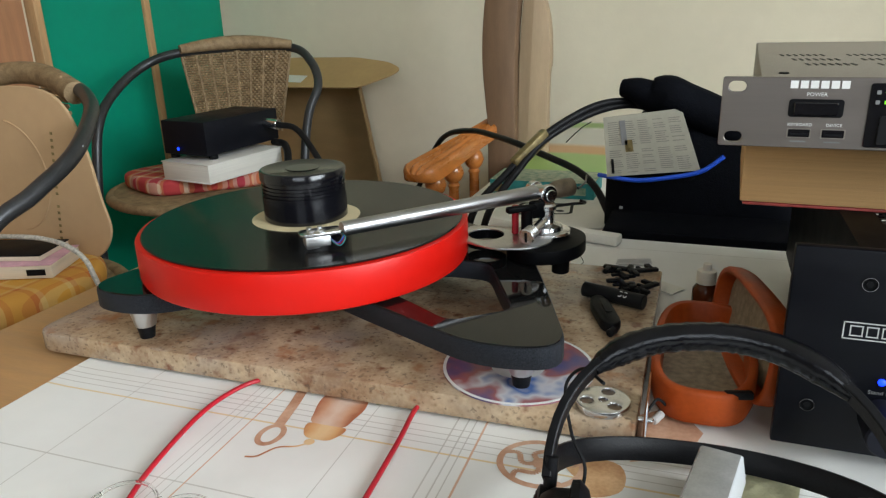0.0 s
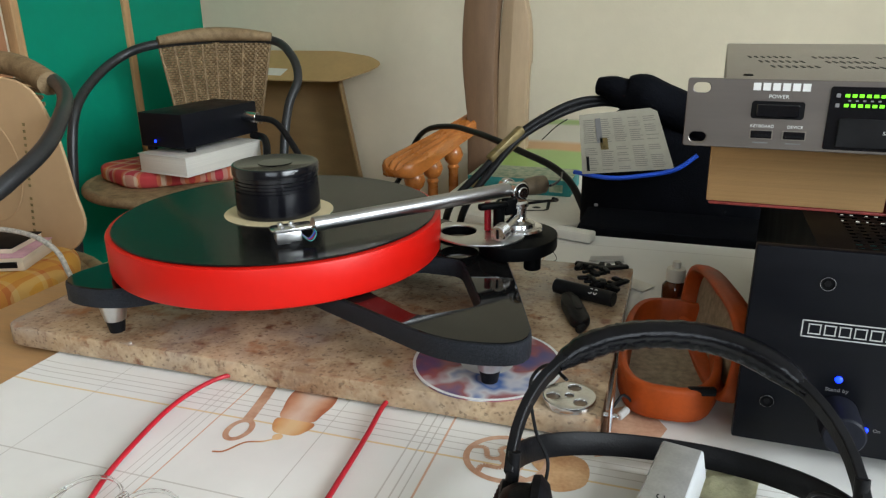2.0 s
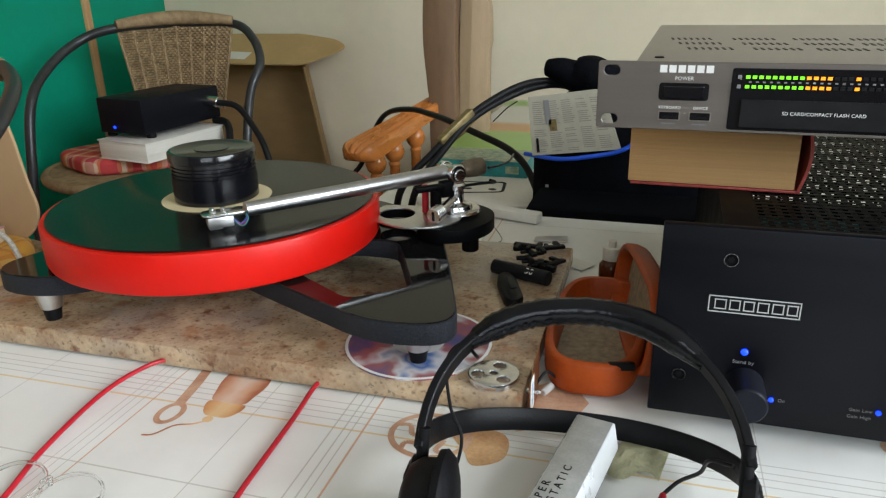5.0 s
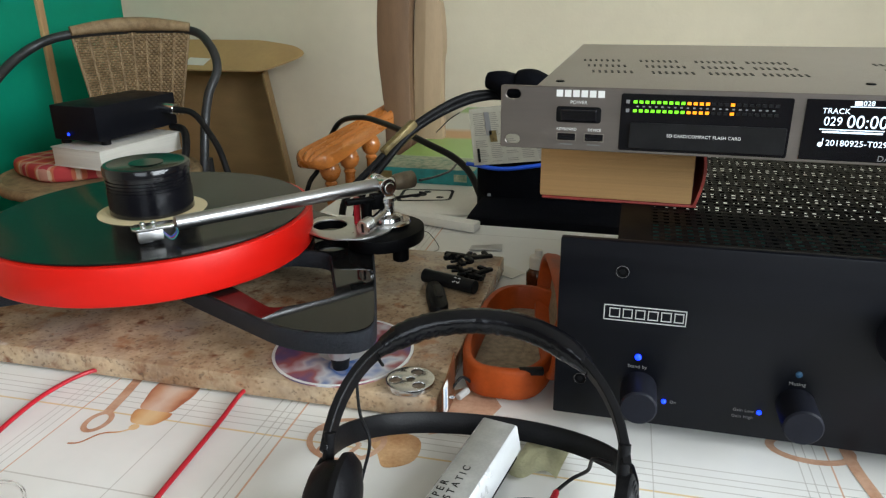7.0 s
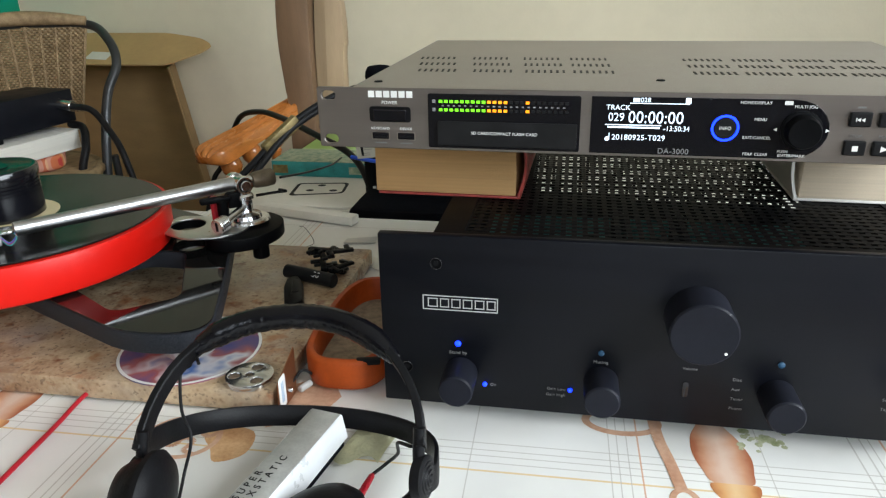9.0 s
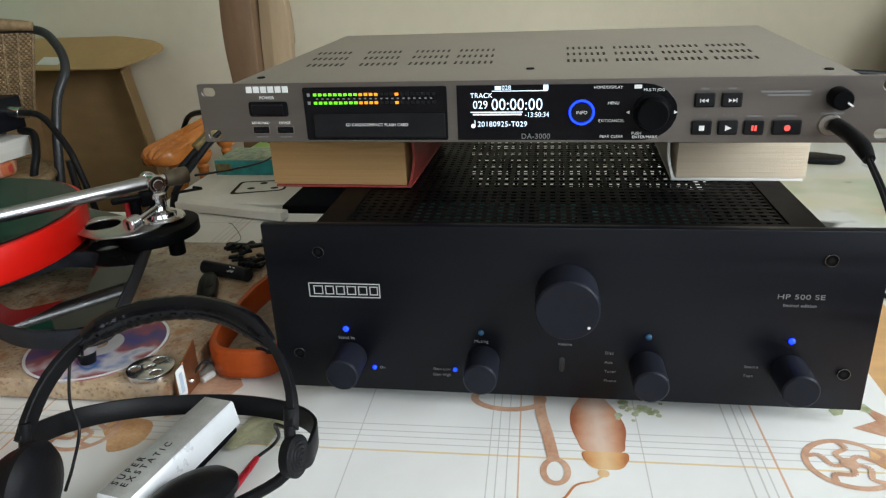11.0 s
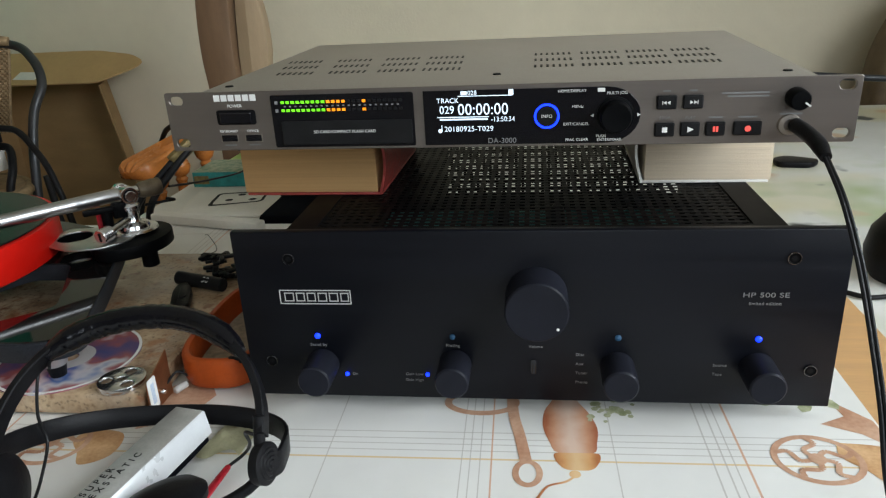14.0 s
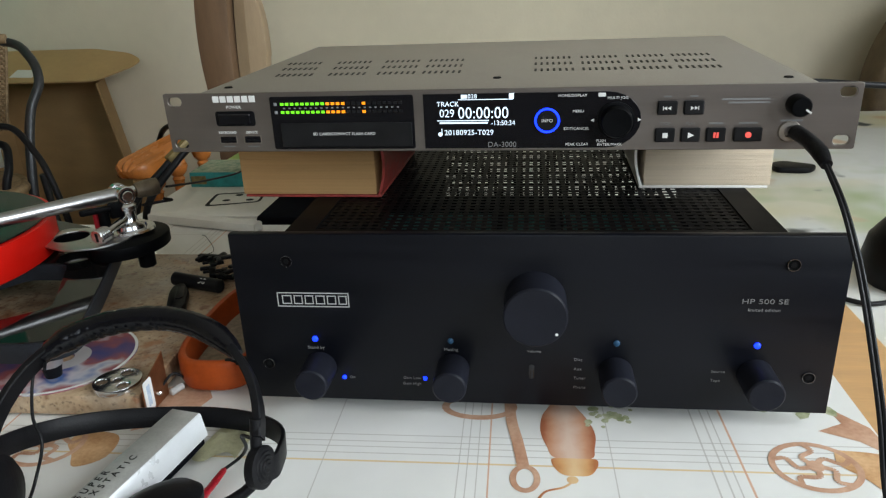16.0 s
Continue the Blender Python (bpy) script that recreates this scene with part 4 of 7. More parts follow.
        prof += [(0.0395, z), (0.0382, z + 0.0004), (0.0382, z + 0.0012), (0.0395, z + 0.0016)]
    prof += [(0.0395, 0.0385), (0.0405, 0.039), (0.0405, 0.0462), (0.0395, 0.0475), (0.037, 0.048), (0.035, 0.0472), (0.0, 0.0472)]
    q = part("record_weight", lathe(prof, 64), M_WEIGHT, m=pose(*PC, 0.1069))
    tagged(q, "heavy black record weight with turned grooves", "record weight")
    part("badge", lathe(disc_prof(0.016, 0.0473, 0.0475, 0.0001), 32), M_WEIGHT, q, "faint round badge on top")


build_turntable()


# ---- amplifier ----
def build_amp():
    a = thing("amplifier", (0, 0.19, 0.0008), "black headphone amplifier with blue lamps and a mesh top", "amplifier")
    for x in (-0.15, 0.15):
        for y in (0.05, 0.34):
            part("foot", lathe(disc_prof(0.018, 0.0012, 0.02), 24, pose(x, y, 0)), M_RUB, a, world=True)
    fp = part("front_plate", box((0, 0.004, 0.081), (0.435, 0.008, 0.138), 0.0012), M_PLATE, a, "brushed black front plate", world=True)
    bm = bmesh.new()
    for s in (-1, 1):
        box((s * 0.1785, 0.195, 0.083), (0.003, 0.374, 0.126), 0, bm)
    box((0, 0.195, 0.0215), (0.354, 0.374, 0.003), 0, bm)
    box((0, 0.3805, 0.041), (0.354, 0.003, 0.036), 0, bm)
    part("chassis", bm, M_BLACKM, a, world=True)
    bm = bmesh.new()
    for x, y, w, d in ((-0.169, 0.195, 0.022, 0.374), (0.169, 0.195, 0.022, 0.374), (0, 0.0155, 0.316, 0.015), (0, 0.375, 0.316, 0.014)):
        box((x, y, 0.1447), (w, d, 0.0025), 0, bm)
    part("top_frame", bm, M_BLACKM, a, world=True)
    # perforated cover: a lattice that leaves the holes open
    bm = bmesh.new()
    x0, x1, y0, y1 = -0.158, 0.158, 0.023, 0.368
    nx, ny = 40, 44
    for i in range(nx + 1):
        box((x0 + (x1 - x0) * i / nx, (y0 + y1) / 2, 0.1443), (0.0038, y1 - y0, 0.0006), 0, bm)
    for j in range(ny + 1):
        box(((x0 + x1) / 2, y0 + (y1 - y0) * j / ny, 0.1447), (x1 - x0, 0.0042, 0.00025), 0, bm)
    for i in range(nx + 1):
        box((x0 + (x1 - x0) * i / nx, 0.3812, 0.1018), (0.0036, 0.0006, 0.0846), 0, bm)
    for j in range(12):
        box(((x0 + x1) / 2, 0.3808, 0.061 + 0.0078 * j), (x1 - x0, 0.00025, 0.0034), 0, bm)
    part("mesh_cover", bm, M_BLACKM, a, "black perforated metal cover", world=True)
    # what shows dimly through the mesh
    part("circuit_board", box((0, 0.2, 0.045), (0.34, 0.33, 0.002)), M_TEAL, a, world=True)
    for x, y in ((-0.06, 0.2), (0.0, 0.2), (0.06, 0.2), (-0.03, 0.27), (0.03, 0.27)):
        part("valve", lathe([(0, 0.047), (0.009, 0.047), (0.009, 0.072), (0.007, 0.08), (0.002, 0.083), (0, 0.084)], 16, pose(x, y, 0)), M_PVC, a, world=True)
    part("transformer", box((-0.115, 0.1, 0.075), (0.07, 0.08, 0.055), 0.004), M_BLACKM, a, world=True)
    part("screen_can", box((0.115, 0.1, 0.07), (0.06, 0.09, 0.045), 0.004), M_BLACKM, a, world=True)
    # knobs
    for x, z, r, dpt in ((-0.1575, 0.0415, 0.0125, 0.029), (-0.0545, 0.0425, 0.0125, 0.029), (0.0658, 0.0425, 0.0125, 0.029), (0.1642, 0.0435, 0.0125, 0.029), (0.0068, 0.1005, 0.0222, 0.03)):
        m = Matrix.Translation((x, -0.0002, z)) @ Matrix.Rotation(radians(90), 4, "X")
        big = r > 0.02
        k = part("volume_knob" if big else "knob", lathe([(0, 0), (r, 0), (r, dpt - 0.0012), (r - 0.0012, dpt), (0, dpt)], 48, m), M_KNOB, a, "large black volume knob" if big else "", world=True)
        if big:
            part("pointer", lathe(disc_prof(0.0011, 0, 0.0004, 0.0001), 12, Matrix.Translation((x + 0.0145, -dpt - 0.0001, z - 0.012)) @ Matrix.Rotation(radians(90), 4, "X")), M_INK, k, world=True)
    # countersunk screws
    for x, z in ((-0.175, 0.129), (0.18, 0.129), (0.201, 0.042), (-0.199, 0.043)):
        m = Matrix.Translation((x, -0.0001, z)) @ Matrix.Rotation(radians(90), 4, "X")
        s = part("screw", lathe([(0, 0), (0.0046, 0), (0.0044, 0.0005), (0.0039, 0.0008), (0.0034, 0.0003), (0, 0.0003)], 24, m), M_BLACKM, a, world=True)
        # thin bright ring added to imitate the glint on the screw's rim
        part("screw_glint", lathe([(0.0042, 0.0006), (0.0045, 0.0006), (0.0044, 0.0009), (0.0042, 0.0009), (0.0042, 0.0006)], 24, m), M_STEELD, s, "bright ring standing in for the rim's glint", world=True)
        part("hex_socket", lathe([(0, 0.00032), (0.0021, 0.00032), (0.0021, 0.0005), (0, 0.0005)], 6, m), M_DARK, s, world=True)
    # lamps
    for x, z, r, mt in ((-0.1597, 0.0655, 0.0023, M_BLUE), (0.1632, 0.0672, 0.0023, M_BLUE), (-0.1395, 0.0325, 0.0017, M_BLUE), (-0.0762, 0.0332, 0.0017, M_BLUE),
                        (-0.0556, 0.066, 0.0022, M_BLUEDIM), (0.0657, 0.0668, 0.0024, M_BLUEDIM)):
        m = Matrix.Translation((x, -0.0002, z)) @ Matrix.Rotation(radians(90), 4, "X")
        part("lamp", lathe([(0, 0), (r, 0), (r, 0.0008), (r * 0.6, 0.0016), (0, 0.0018)], 16, m), mt, a, "blue indicator lamp", world=True)
    bm = prism(rounded(0.0042, 0.0125, 0.0018), 0, 0.0006, 0.0002)
    bm.transform(Matrix.Translation((0.0045, -0.0001, 0.0415)) @ FRONT)
    part("infrared_window", bm, M_WINDOW, a, world=True)
    O = Matrix.Translation((0, -0.19, -0.0008))
    for text, x, z, size, al in (("Stand by", -0.1597, 0.0578, 0.0042, "CENTER"), ("On", -0.1355, 0.0325, 0.0038, "LEFT"), ("Muting", -0.0556, 0.0585, 0.0042, "CENTER"),
                                 ("Gain Low", -0.0795, 0.0332, 0.0038, "RIGHT"), ("Gain High", -0.0795, 0.0282, 0.0038, "RIGHT"), ("Volume", 0.0062, 0.0585, 0.0036, "CENTER"),
                                 ("Disc", 0.0355, 0.0523, 0.0038, "LEFT"), ("Aux", 0.0355, 0.0445, 0.0038, "LEFT"), ("Tuner", 0.0355, 0.0367, 0.0038, "LEFT"), ("Phono", 0.0355, 0.0289, 0.0038, "LEFT"),
                                 ("Source", 0.1335, 0.0452, 0.0038, "LEFT"), ("Tape", 0.1335, 0.0378, 0.0038, "LEFT"), ("HP 500 SE", 0.1646, 0.1013, 0.0062, "CENTER"),
                                 ("limited edition", 0.1646, 0.0948, 0.004, "CENTER")):
        words(text, size * 0.84, M_INKDIM, a, O @ on_front(x, z), align=al, stretch=1.35 if "HP" in text else 1.05)
    # maker's mark as plain shapes: a frame and six blocks
    bm = bmesh.new()
    for x, z, w, h in ((-0.158, 0.1036, 0.055, 0.0007), (-0.158, 0.0926, 0.055, 0.0007), (-0.1852, 0.0981, 0.0007, 0.0117), (-0.1308, 0.0981, 0.0007, 0.0117)):
        box((x, -0.0002, z), (w, 0.0003, h), 0, bm)
    x = -0.1822
    for w in (0.0082, 0.0075, 0.0075, 0.0078, 0.0078, 0.0072):
        for k, (dx, dz, ww, hh) in enumerate(((0, 0.0032, w, 0.0007), (0, -0.0032, w, 0.0007), (-w / 2 + 0.0008, 0, 0.0007, 0.0066), (w / 2 - 0.0008, 0, 0.0007, 0.0066))):
            box((x + w / 2 + dx, -0.0002, 0.0981 + dz), (ww * 0.92, 0.0003, hh), 0, bm)
        x += w + 0.0009
    part("maker_mark", bm, M_INKMID, a, "pale framed maker's mark", world=True)


build_amp()


# ---- books and recorder on the amplifier ----
AT = 0.1455


def build_books():
    def book(name, x0, x1, y0, y1, h, pages, cover, label, turn, spine):
        b = thing(name, ((x0 + x1) / 2, (y0 + y1) / 2, AT), label, "book", rz=turn)
        w, d = x1 - x0, y1 - y0
        part("page_block", box((-spine * 0.003, -0.0006, h / 2), (w - 0.0025, d - 0.0028, h - 0.0048), 0.0008), pages, b)
        for z in (0.0011, h - 0.0011):
            part("cover", box((0, 0, z), (w, d, 0.0022), 0.0008), cover, b)
        bm = bmesh.new()
        prof = [(spine * (w / 2 - 0.0012 + 0.006 * math.sin(math.pi * k / 8)), 0.0005 + (h - 0.001) * k / 8) for k in range(9)]
        inner = [(x - spine * 0.0022, z) for x, z in prof]
        for a, c, e, f in zip(prof, prof[1:], inner[1:], inner):
            for y in ((-d / 2, d / 2),):
                v = [[bm.verts.new((p[0], q, p[1])) for p in (a, c, e, f)] for q in y]
                bm.faces.new(v[0]), bm.faces.new(v[1])
                for i in range(4):
                    bm.faces.new((v[0][i], v[0][(i + 1) % 4], v[1][(i + 1) % 4], v[1][i]))
        bmesh.ops.remove_doubles(bm, verts=bm.verts, dist=0.00005)
        part("spine", bm, cover, b)

    book("thick_book", -0.243, -0.121, 0.107, 0.27, 0.0586, M_PAGES, M_COVR, "thick old book with yellowed pages and red cover", -1.5, 1)
    book("paperback_book", 0.096, 0.2, 0.128, 0.285, 0.0592, M_PAGESW, M_COVW, "thick paperback with pale pages and white cover", -1.5, -1)


build_books()


def build_recorder():
    r = thing("recorder", (-0.0262, 0.0293, 0.2031), "grey rack recorder with lit meters and display", "recorder", rz=-1.77)
    r.matrix_basis = pose(-0.0262, 0.0293, 0.2031, 1.1, 0, -1.77)
    H, W = 0.0437, 0.4826
    slots = []
    for sx in (-1, 1):
        for z in (H / 2 - 0.0159, H / 2 + 0.0159):
            slots.append(rounded(0.0105, 0.0068, 0.0033, 4, sx * 0.2325, z))
    bm = prism(soft_poly([(-W / 2, 0), (W / 2, 0), (W / 2, H), (-W / 2, H)], 0.0015, 2), 0, 0.003, 0.0004, holes=slots, seg=1)
    bm.transform(Matrix.Translation((0, 0.003, 0)) @ FRONT)
    part("front_panel", bm, M_GREY, r, "satin grey front panel with rack slots")
    # casing
    bm = box((0, 0.1555, H / 2 - 0.0003), (0.438, 0.304, H - 0.003), 0.0012)
    case = part("casing", bm, M_LID, r, "grey painted steel casing")
    # thin black plates on the lid imitate the shade in open vents
    bm = bmesh.new()
    for gx, lean in ((-0.188, -0.2), (-0.142, -0.17), (-0.1, -0.12), (-0.062, -0.08), (0.029, -0.02), (0.067, 0.01), (0.104, 0.04), (0.141, 0.06)):
        for i in range(7):
            for j in range(3):
                y = 0.094 + j * 0.036
                box((gx + 0.001 + i * 0.0049 + lean * (y - 0.094), y, H - 0.0017), (0.0018, 0.0125, 0.0004), 0, bm, rot=(0, 0, -math.degrees(lean) * 0.6))
    tagged(part("vent_shade_plate", bm, M_DARK, case), kind="stuff")
    for x, y in ((0.002, 0.057), (-0.205, 0.035), (0.205, 0.035)):
        part("screw", lathe([(0, 0), (0.0034, 0), (0.0028, 0.0009), (0, 0.0011)], 14, pose(x, y, H - 0.0018)), M_BLACKM, case)
    # everything on the front, x from the panel's middle, z from its foot
    def plate(name, x0, x1, z0, z1, mt, rad=0.001, d=0.0006, label="", parent=r, y=-0.0001):
        b = prism(rounded(x1 - x0, z1 - z0, rad, 4), 0, d, d * 0.3, seg=1)
        b.transform(Matrix.Translation(((x0 + x1) / 2, y, (z0 + z1) / 2)) @ FRONT)
        return part(name, b, mt, parent, label)

    def text(s, x, z, size, mt=M_INK, al="CENTER", y=-0.0003, st=1.0, p=r):
        return words(s, size, mt, p, on_front(x, z, y), align=al, stretch=st)

    # maker's mark: six pale blocks
    for k in range(6):
        part("mark_block", box((-0.2025 + k * 0.0056 + 0.0024, -0.0003, 0.0393), (0.0044, 0.0004, 0.0046), 0), M_INK, r)
    text("POWER", -0.187, 0.0333, 0.0032)
    sw = plate("power_surround", -0.2020, -0.1715, 0.0195, 0.0305, M_DARK, 0.002)
    plate("power_switch", -0.199, -0.1745, 0.0208, 0.0288, M_WINDOW, 0.0008, 0.002, parent=sw, y=-0.0008)
    for x, s in ((-0.1945, "KEYBOARD"), (-0.1755, "DEVICE")):
        text(s, x, 0.0147, 0.0026)
        plate("port_rim", x - 0.0069, x + 0.0069, 0.0064, 0.0124, M_POST, 0.0006, 0.0003)
        u = plate("usb_port", x - 0.0061, x + 0.0061, 0.0071, 0.0118, M_WINDOW, 0.0004, 0.0003, y=-0.0004)
        plate("tongue", x - 0.005, x + 0.005, 0.0082, 0.0096, M_DARK, 0.0003, 0.0003, parent=u, y=-0.0008)
        bm = box((x, -0.0003, 0.0042), (0.009, 0.0003, 0.0008))
        part("small_print", bm, M_INKDIM, r)
    # meter window
    mw = plate("meter_window", -0.1588, -0.0528, 0.002, 0.0405, M_WINDOW, 0.0015, 0.0008, "black meter window")
    plate("card_door", -0.152, -0.0545, 0.004, 0.0215, M_PVC, 0.0012, 0.0012, parent=mw, y=-0.001)
    text("SD CARD/COMPACT FLASH CARD", -0.1045, 0.0135, 0.0029, M_INK, y=-0.0025)
    for row, z, on, peak in ((0, 0.0352, 13, 16), (1, 0.0293, 13, 16)):
        for i in range(24):
            x = -0.1495 + i * 0.0038
            mt = M_DARK if (i >= on and i != peak) else (M_LGREEN if i < 9 else M_LAMB)
            if mt is M_DARK:
                mt = M_PVC
            bm = box((x, -0.0011, z), (0.0025, 0.0005, 0.0019))
            part("meter_segment", bm, mt, mw)
        plate("channel_mark", -0.1555, -0.1532, z - 0.0012, z + 0.0012, M_INKDIM, 0.0003, 0.0003, parent=mw, y=-0.001)
    bm = bmesh.new()
    for i in range(22):
        box((-0.148 + i * 0.004, -0.0010, 0.0322), (0.0016, 0.0002, 0.0009), 0, bm)
    part("meter_scale", bm, M_INKDIM, mw)
    # display window with a rounded end round the jog wheel
    o = [(-0.0458, 0.002), (0.081, 0.002)] + [(0.081 + 0.0225 * math.cos(radians(a)), 0.0213 + 0.0193 * math.sin(radians(a))) for a in range(-75, 90, 15)] + [(0.081, 0.0406), (-0.0458, 0.0406)]
    bm = prism(o, 0, 0.0008, 0.0002, seg=1)
    bm.transform(Matrix.Translation((0, -0.0001, 0)) @ FRONT)
    dw = part("display_window", bm, M_WINDOW, r, "glossy black display window")
    Y = -0.0011
    for s, x, z, size, al in (("TRACK", -0.0362, 0.0334, 0.0047, "LEFT"), ("029", -0.0345, 0.0268, 0.0078, "LEFT"), ("00:00:00", -0.0215, 0.0268, 0.0112, "LEFT"), ("-13:50:34", 0.0185, 0.0199, 0.0048, "RIGHT"),
                              ("20180925-T029", -0.0315, 0.0133, 0.0052, "LEFT"), ("028", -0.0142, 0.0386, 0.0042, "LEFT")):
        text(s, x, z, size, M_OLED, al, Y, p=dw, st=0.88 if ":" in s or s == "029" else 1.0)
    bm = bmesh.new()
    for x, z, w, h in ((-0.0355, 0.0308, 0.0, 0), (-0.018, 0.0219, 0.0365, 0.0006), (-0.0175, 0.0203, 0.034, 0.0011), (-0.002, 0.0365, 0.038, 0.0005), (-0.0168, 0.0386, 0.0042, 0.0026), (0.016, 0.0386, 0.0034, 0.0038)):
        if w:
            box((x, Y, z), (w, 0.0003, h), 0, bm)
    part("display_marks", bm, M_OLED, dw)
    bm = lathe([(0.0016, 0), (0.0014, 0.0004), (0, 0.0004)], 10, Matrix.Translation((-0.0345, Y, 0.0122)) @ Matrix.Rotation(radians(90), 4, "X"))
    box((-0.0332, Y, 0.0142), (0.0005, 0.0003, 0.0042), 0, bm)
    part("note_sign", bm, M_OLED, dw)
    text("DA-3000", 0.0093, 0.0046, 0.0052, M_INKDIM, y=Y, p=dw)
    mx = Matrix.Translation((0.0405, -0.0009, 0.0213)) @ Matrix.Rotation(radians(90), 4, "X")
    part("ring_light", lathe([(0.0072, 0), (0.0088, 0), (0.0086, 0.0009), (0.0074, 0.0009), (0.0072, 0)], 36, mx), M_BLUE, dw, "glowing blue ring")
    part("info_button", lathe(disc_prof(0.0068, 0, 0.0008, 0.0003), 28, mx), M_PVC, dw)
    text("INFO", 0.0405, 0.0213, 0.0032, M_INK, y=-0.0019, p=dw)
    for s, x, z in (("HOME/DISPLAY", 0.0575, 0.0382), ("MENU", 0.0615, 0.0275), ("EXIT/CANCEL", 0.0605, 0.0155), ("PEAK CLEAR", 0.061, 0.0045), ("MULTI JOG", 0.0875, 0.0362), ("ENTER/MARK", 0.0832, 0.0042), ("PUSH", 0.0775, 0.0068)):
        text(s, x, z, 0.0027, M_INK, y=Y, p=dw)
    plate("lamp_window", 0.0745, 0.0795, 0.0372, 0.0398, M_INK, 0.0005, 0.0003, parent=dw, y=-0.001)
    jx = Matrix.Translation((0.0868, -0.0009, 0.0212)) @ Matrix.Rotation(radians(90), 4, "X")
    part("jog_wheel", lathe([(0, 0), (0.0125, 0), (0.0125, 0.0015), (0.0108, 0.002), (0.0105, 0.009), (0.0095, 0.0105), (0, 0.0095)], 40, jx), M_BLACKM, dw, "black jog wheel")
    bm = bmesh.new()
    for s in (-1, 1):
        v = [bm.verts.new((0.0868 + s * dx, Y, 0.0212 + dz)) for dx, dz in ((0.0145, 0.0012), (0.0145, -0.0012), (0.0168, 0))]
        bm.faces.new(v)
    part("arrow_print", bm, M_INK, dw, flat=True)
    # transport buttons
    for k, (x0, x1, z0, z1) in enumerate(((0.1135, 0.1265, 0.0245, 0.0338), (0.1305, 0.1435, 0.0245, 0.0338), (0.113, 0.126, 0.006, 0.0155), (0.1298, 0.1425, 0.006, 0.0155), (0.1462, 0.1588, 0.006, 0.0155), (0.164, 0.182, 0.006, 0.0155))):
        b = plate("button", x0, x1, z0, z1, M_PVC, 0.001, 0.003)
        cx, cz = (x0 + x1) / 2, (z0 + z1) / 2
        bm = bmesh.new()

        def tri(ax, az, w, h):
            bm.faces.new([bm.verts.new((q, -0.0034, p)) for q, p in ((ax, az + h), (ax, az - h), (ax + w, az))])

        mt = M_INK
        if k == 0:
            tri(cx - 0.0003, cz, -0.0022, 0.0013), tri(cx + 0.0022, cz, -0.0022, 0.0013), box((cx - 0.0028, -0.0034, cz), (0.0005, 0.0003, 0.0026), 0, bm)
        elif k == 1:
            tri(cx - 0.0022, cz, 0.0022, 0.0013), tri(cx + 0.0003, cz, 0.0022, 0.0013), box((cx + 0.0028, -0.0034, cz), (0.0005, 0.0003, 0.0026), 0, bm)
        elif k == 2:
            box((cx, -0.0034, cz), (0.0034, 0.0003, 0.0034), 0, bm)
        elif k == 3:
            tri(cx - 0.0018, cz, 0.0042, 0.002)
        elif k == 4:
            for s in (-1, 1):
                box((cx + s * 0.001, -0.0034, cz), (0.0013, 0.0003, 0.0036), 0, bm)
            mt = M_REDLT
        else:
            lathe(disc_prof(0.002, 0, 0.0003, 0.0001), 20, Matrix.Translation((cx, -0.0033, cz)) @ Matrix.Rotation(radians(90), 4, "X"), bm)
            mt = M_REDLT
        part("symbol", bm, mt, b, flat=True)
    for s, x, z in (("STOP", 0.1195, 0.0181), ("PLAY", 0.1362, 0.0181)):
        text(s, x, z, 0.0028, M_INKDIM)
    bm = bmesh.new()
    for x, z, w in ((0.1525, 0.0181, 0.009), (0.173, 0.0181, 0.012), (0.12, 0.0364, 0.005), (0.137, 0.0364, 0.005), (0.17, 0.034, 0.03), (0.172, 0.0318, 0.026), (0.2, 0.0195, 0.014)):
        box((x, -0.0003, z), (w, 0.0003, 0.0011), 0, bm)
    part("small_print", bm, M_INKDIM, r)
    # level knob and phones socket
    kx = Matrix.Translation((0.2015, -0.0001, 0.0303)) @ Matrix.Rotation(radians(90), 4, "X")
    k = part("level_knob", lathe([(0, 0), (0.0069, 0), (0.0066, 0.011), (0.0058, 0.0122), (0, 0.0122)], 28, kx), M_BLACKM, r, "small black level knob")
    bm = box((0.0042, -0.0128, 0.0278), (0.0042, 0.0006, 0.0012), rot=(0, 35, 0))
    bmesh.ops.translate(bm, vec=(0.2015, 0, 0), verts=bm.verts)
    part("pointer", bm, M_INK, k)
    sx = Matrix.Translation((0.1995, -0.0001, 0.0122)) @ Matrix.Rotation(radians(90), 4, "X")
    part("phones_socket", lathe([(0.0036, 0), (0.0075, 0), (0.0068, 0.0012), (0.0038, 0.0014), (0.0036, 0)], 24, sx), M_POST, r, "worn metal phones socket")


build_recorder()


def cable(name, pts, rad, mt, label, cat="cable", n=10):
    c = sweep(smooth(pts, n), rad, 10)
    base = Vector(pts[0])
    bmesh.ops.translate(c, vec=-base, verts=c.verts)
    return tagged(part(name, c, mt, m=Matrix.Translation(base)), label, cat)


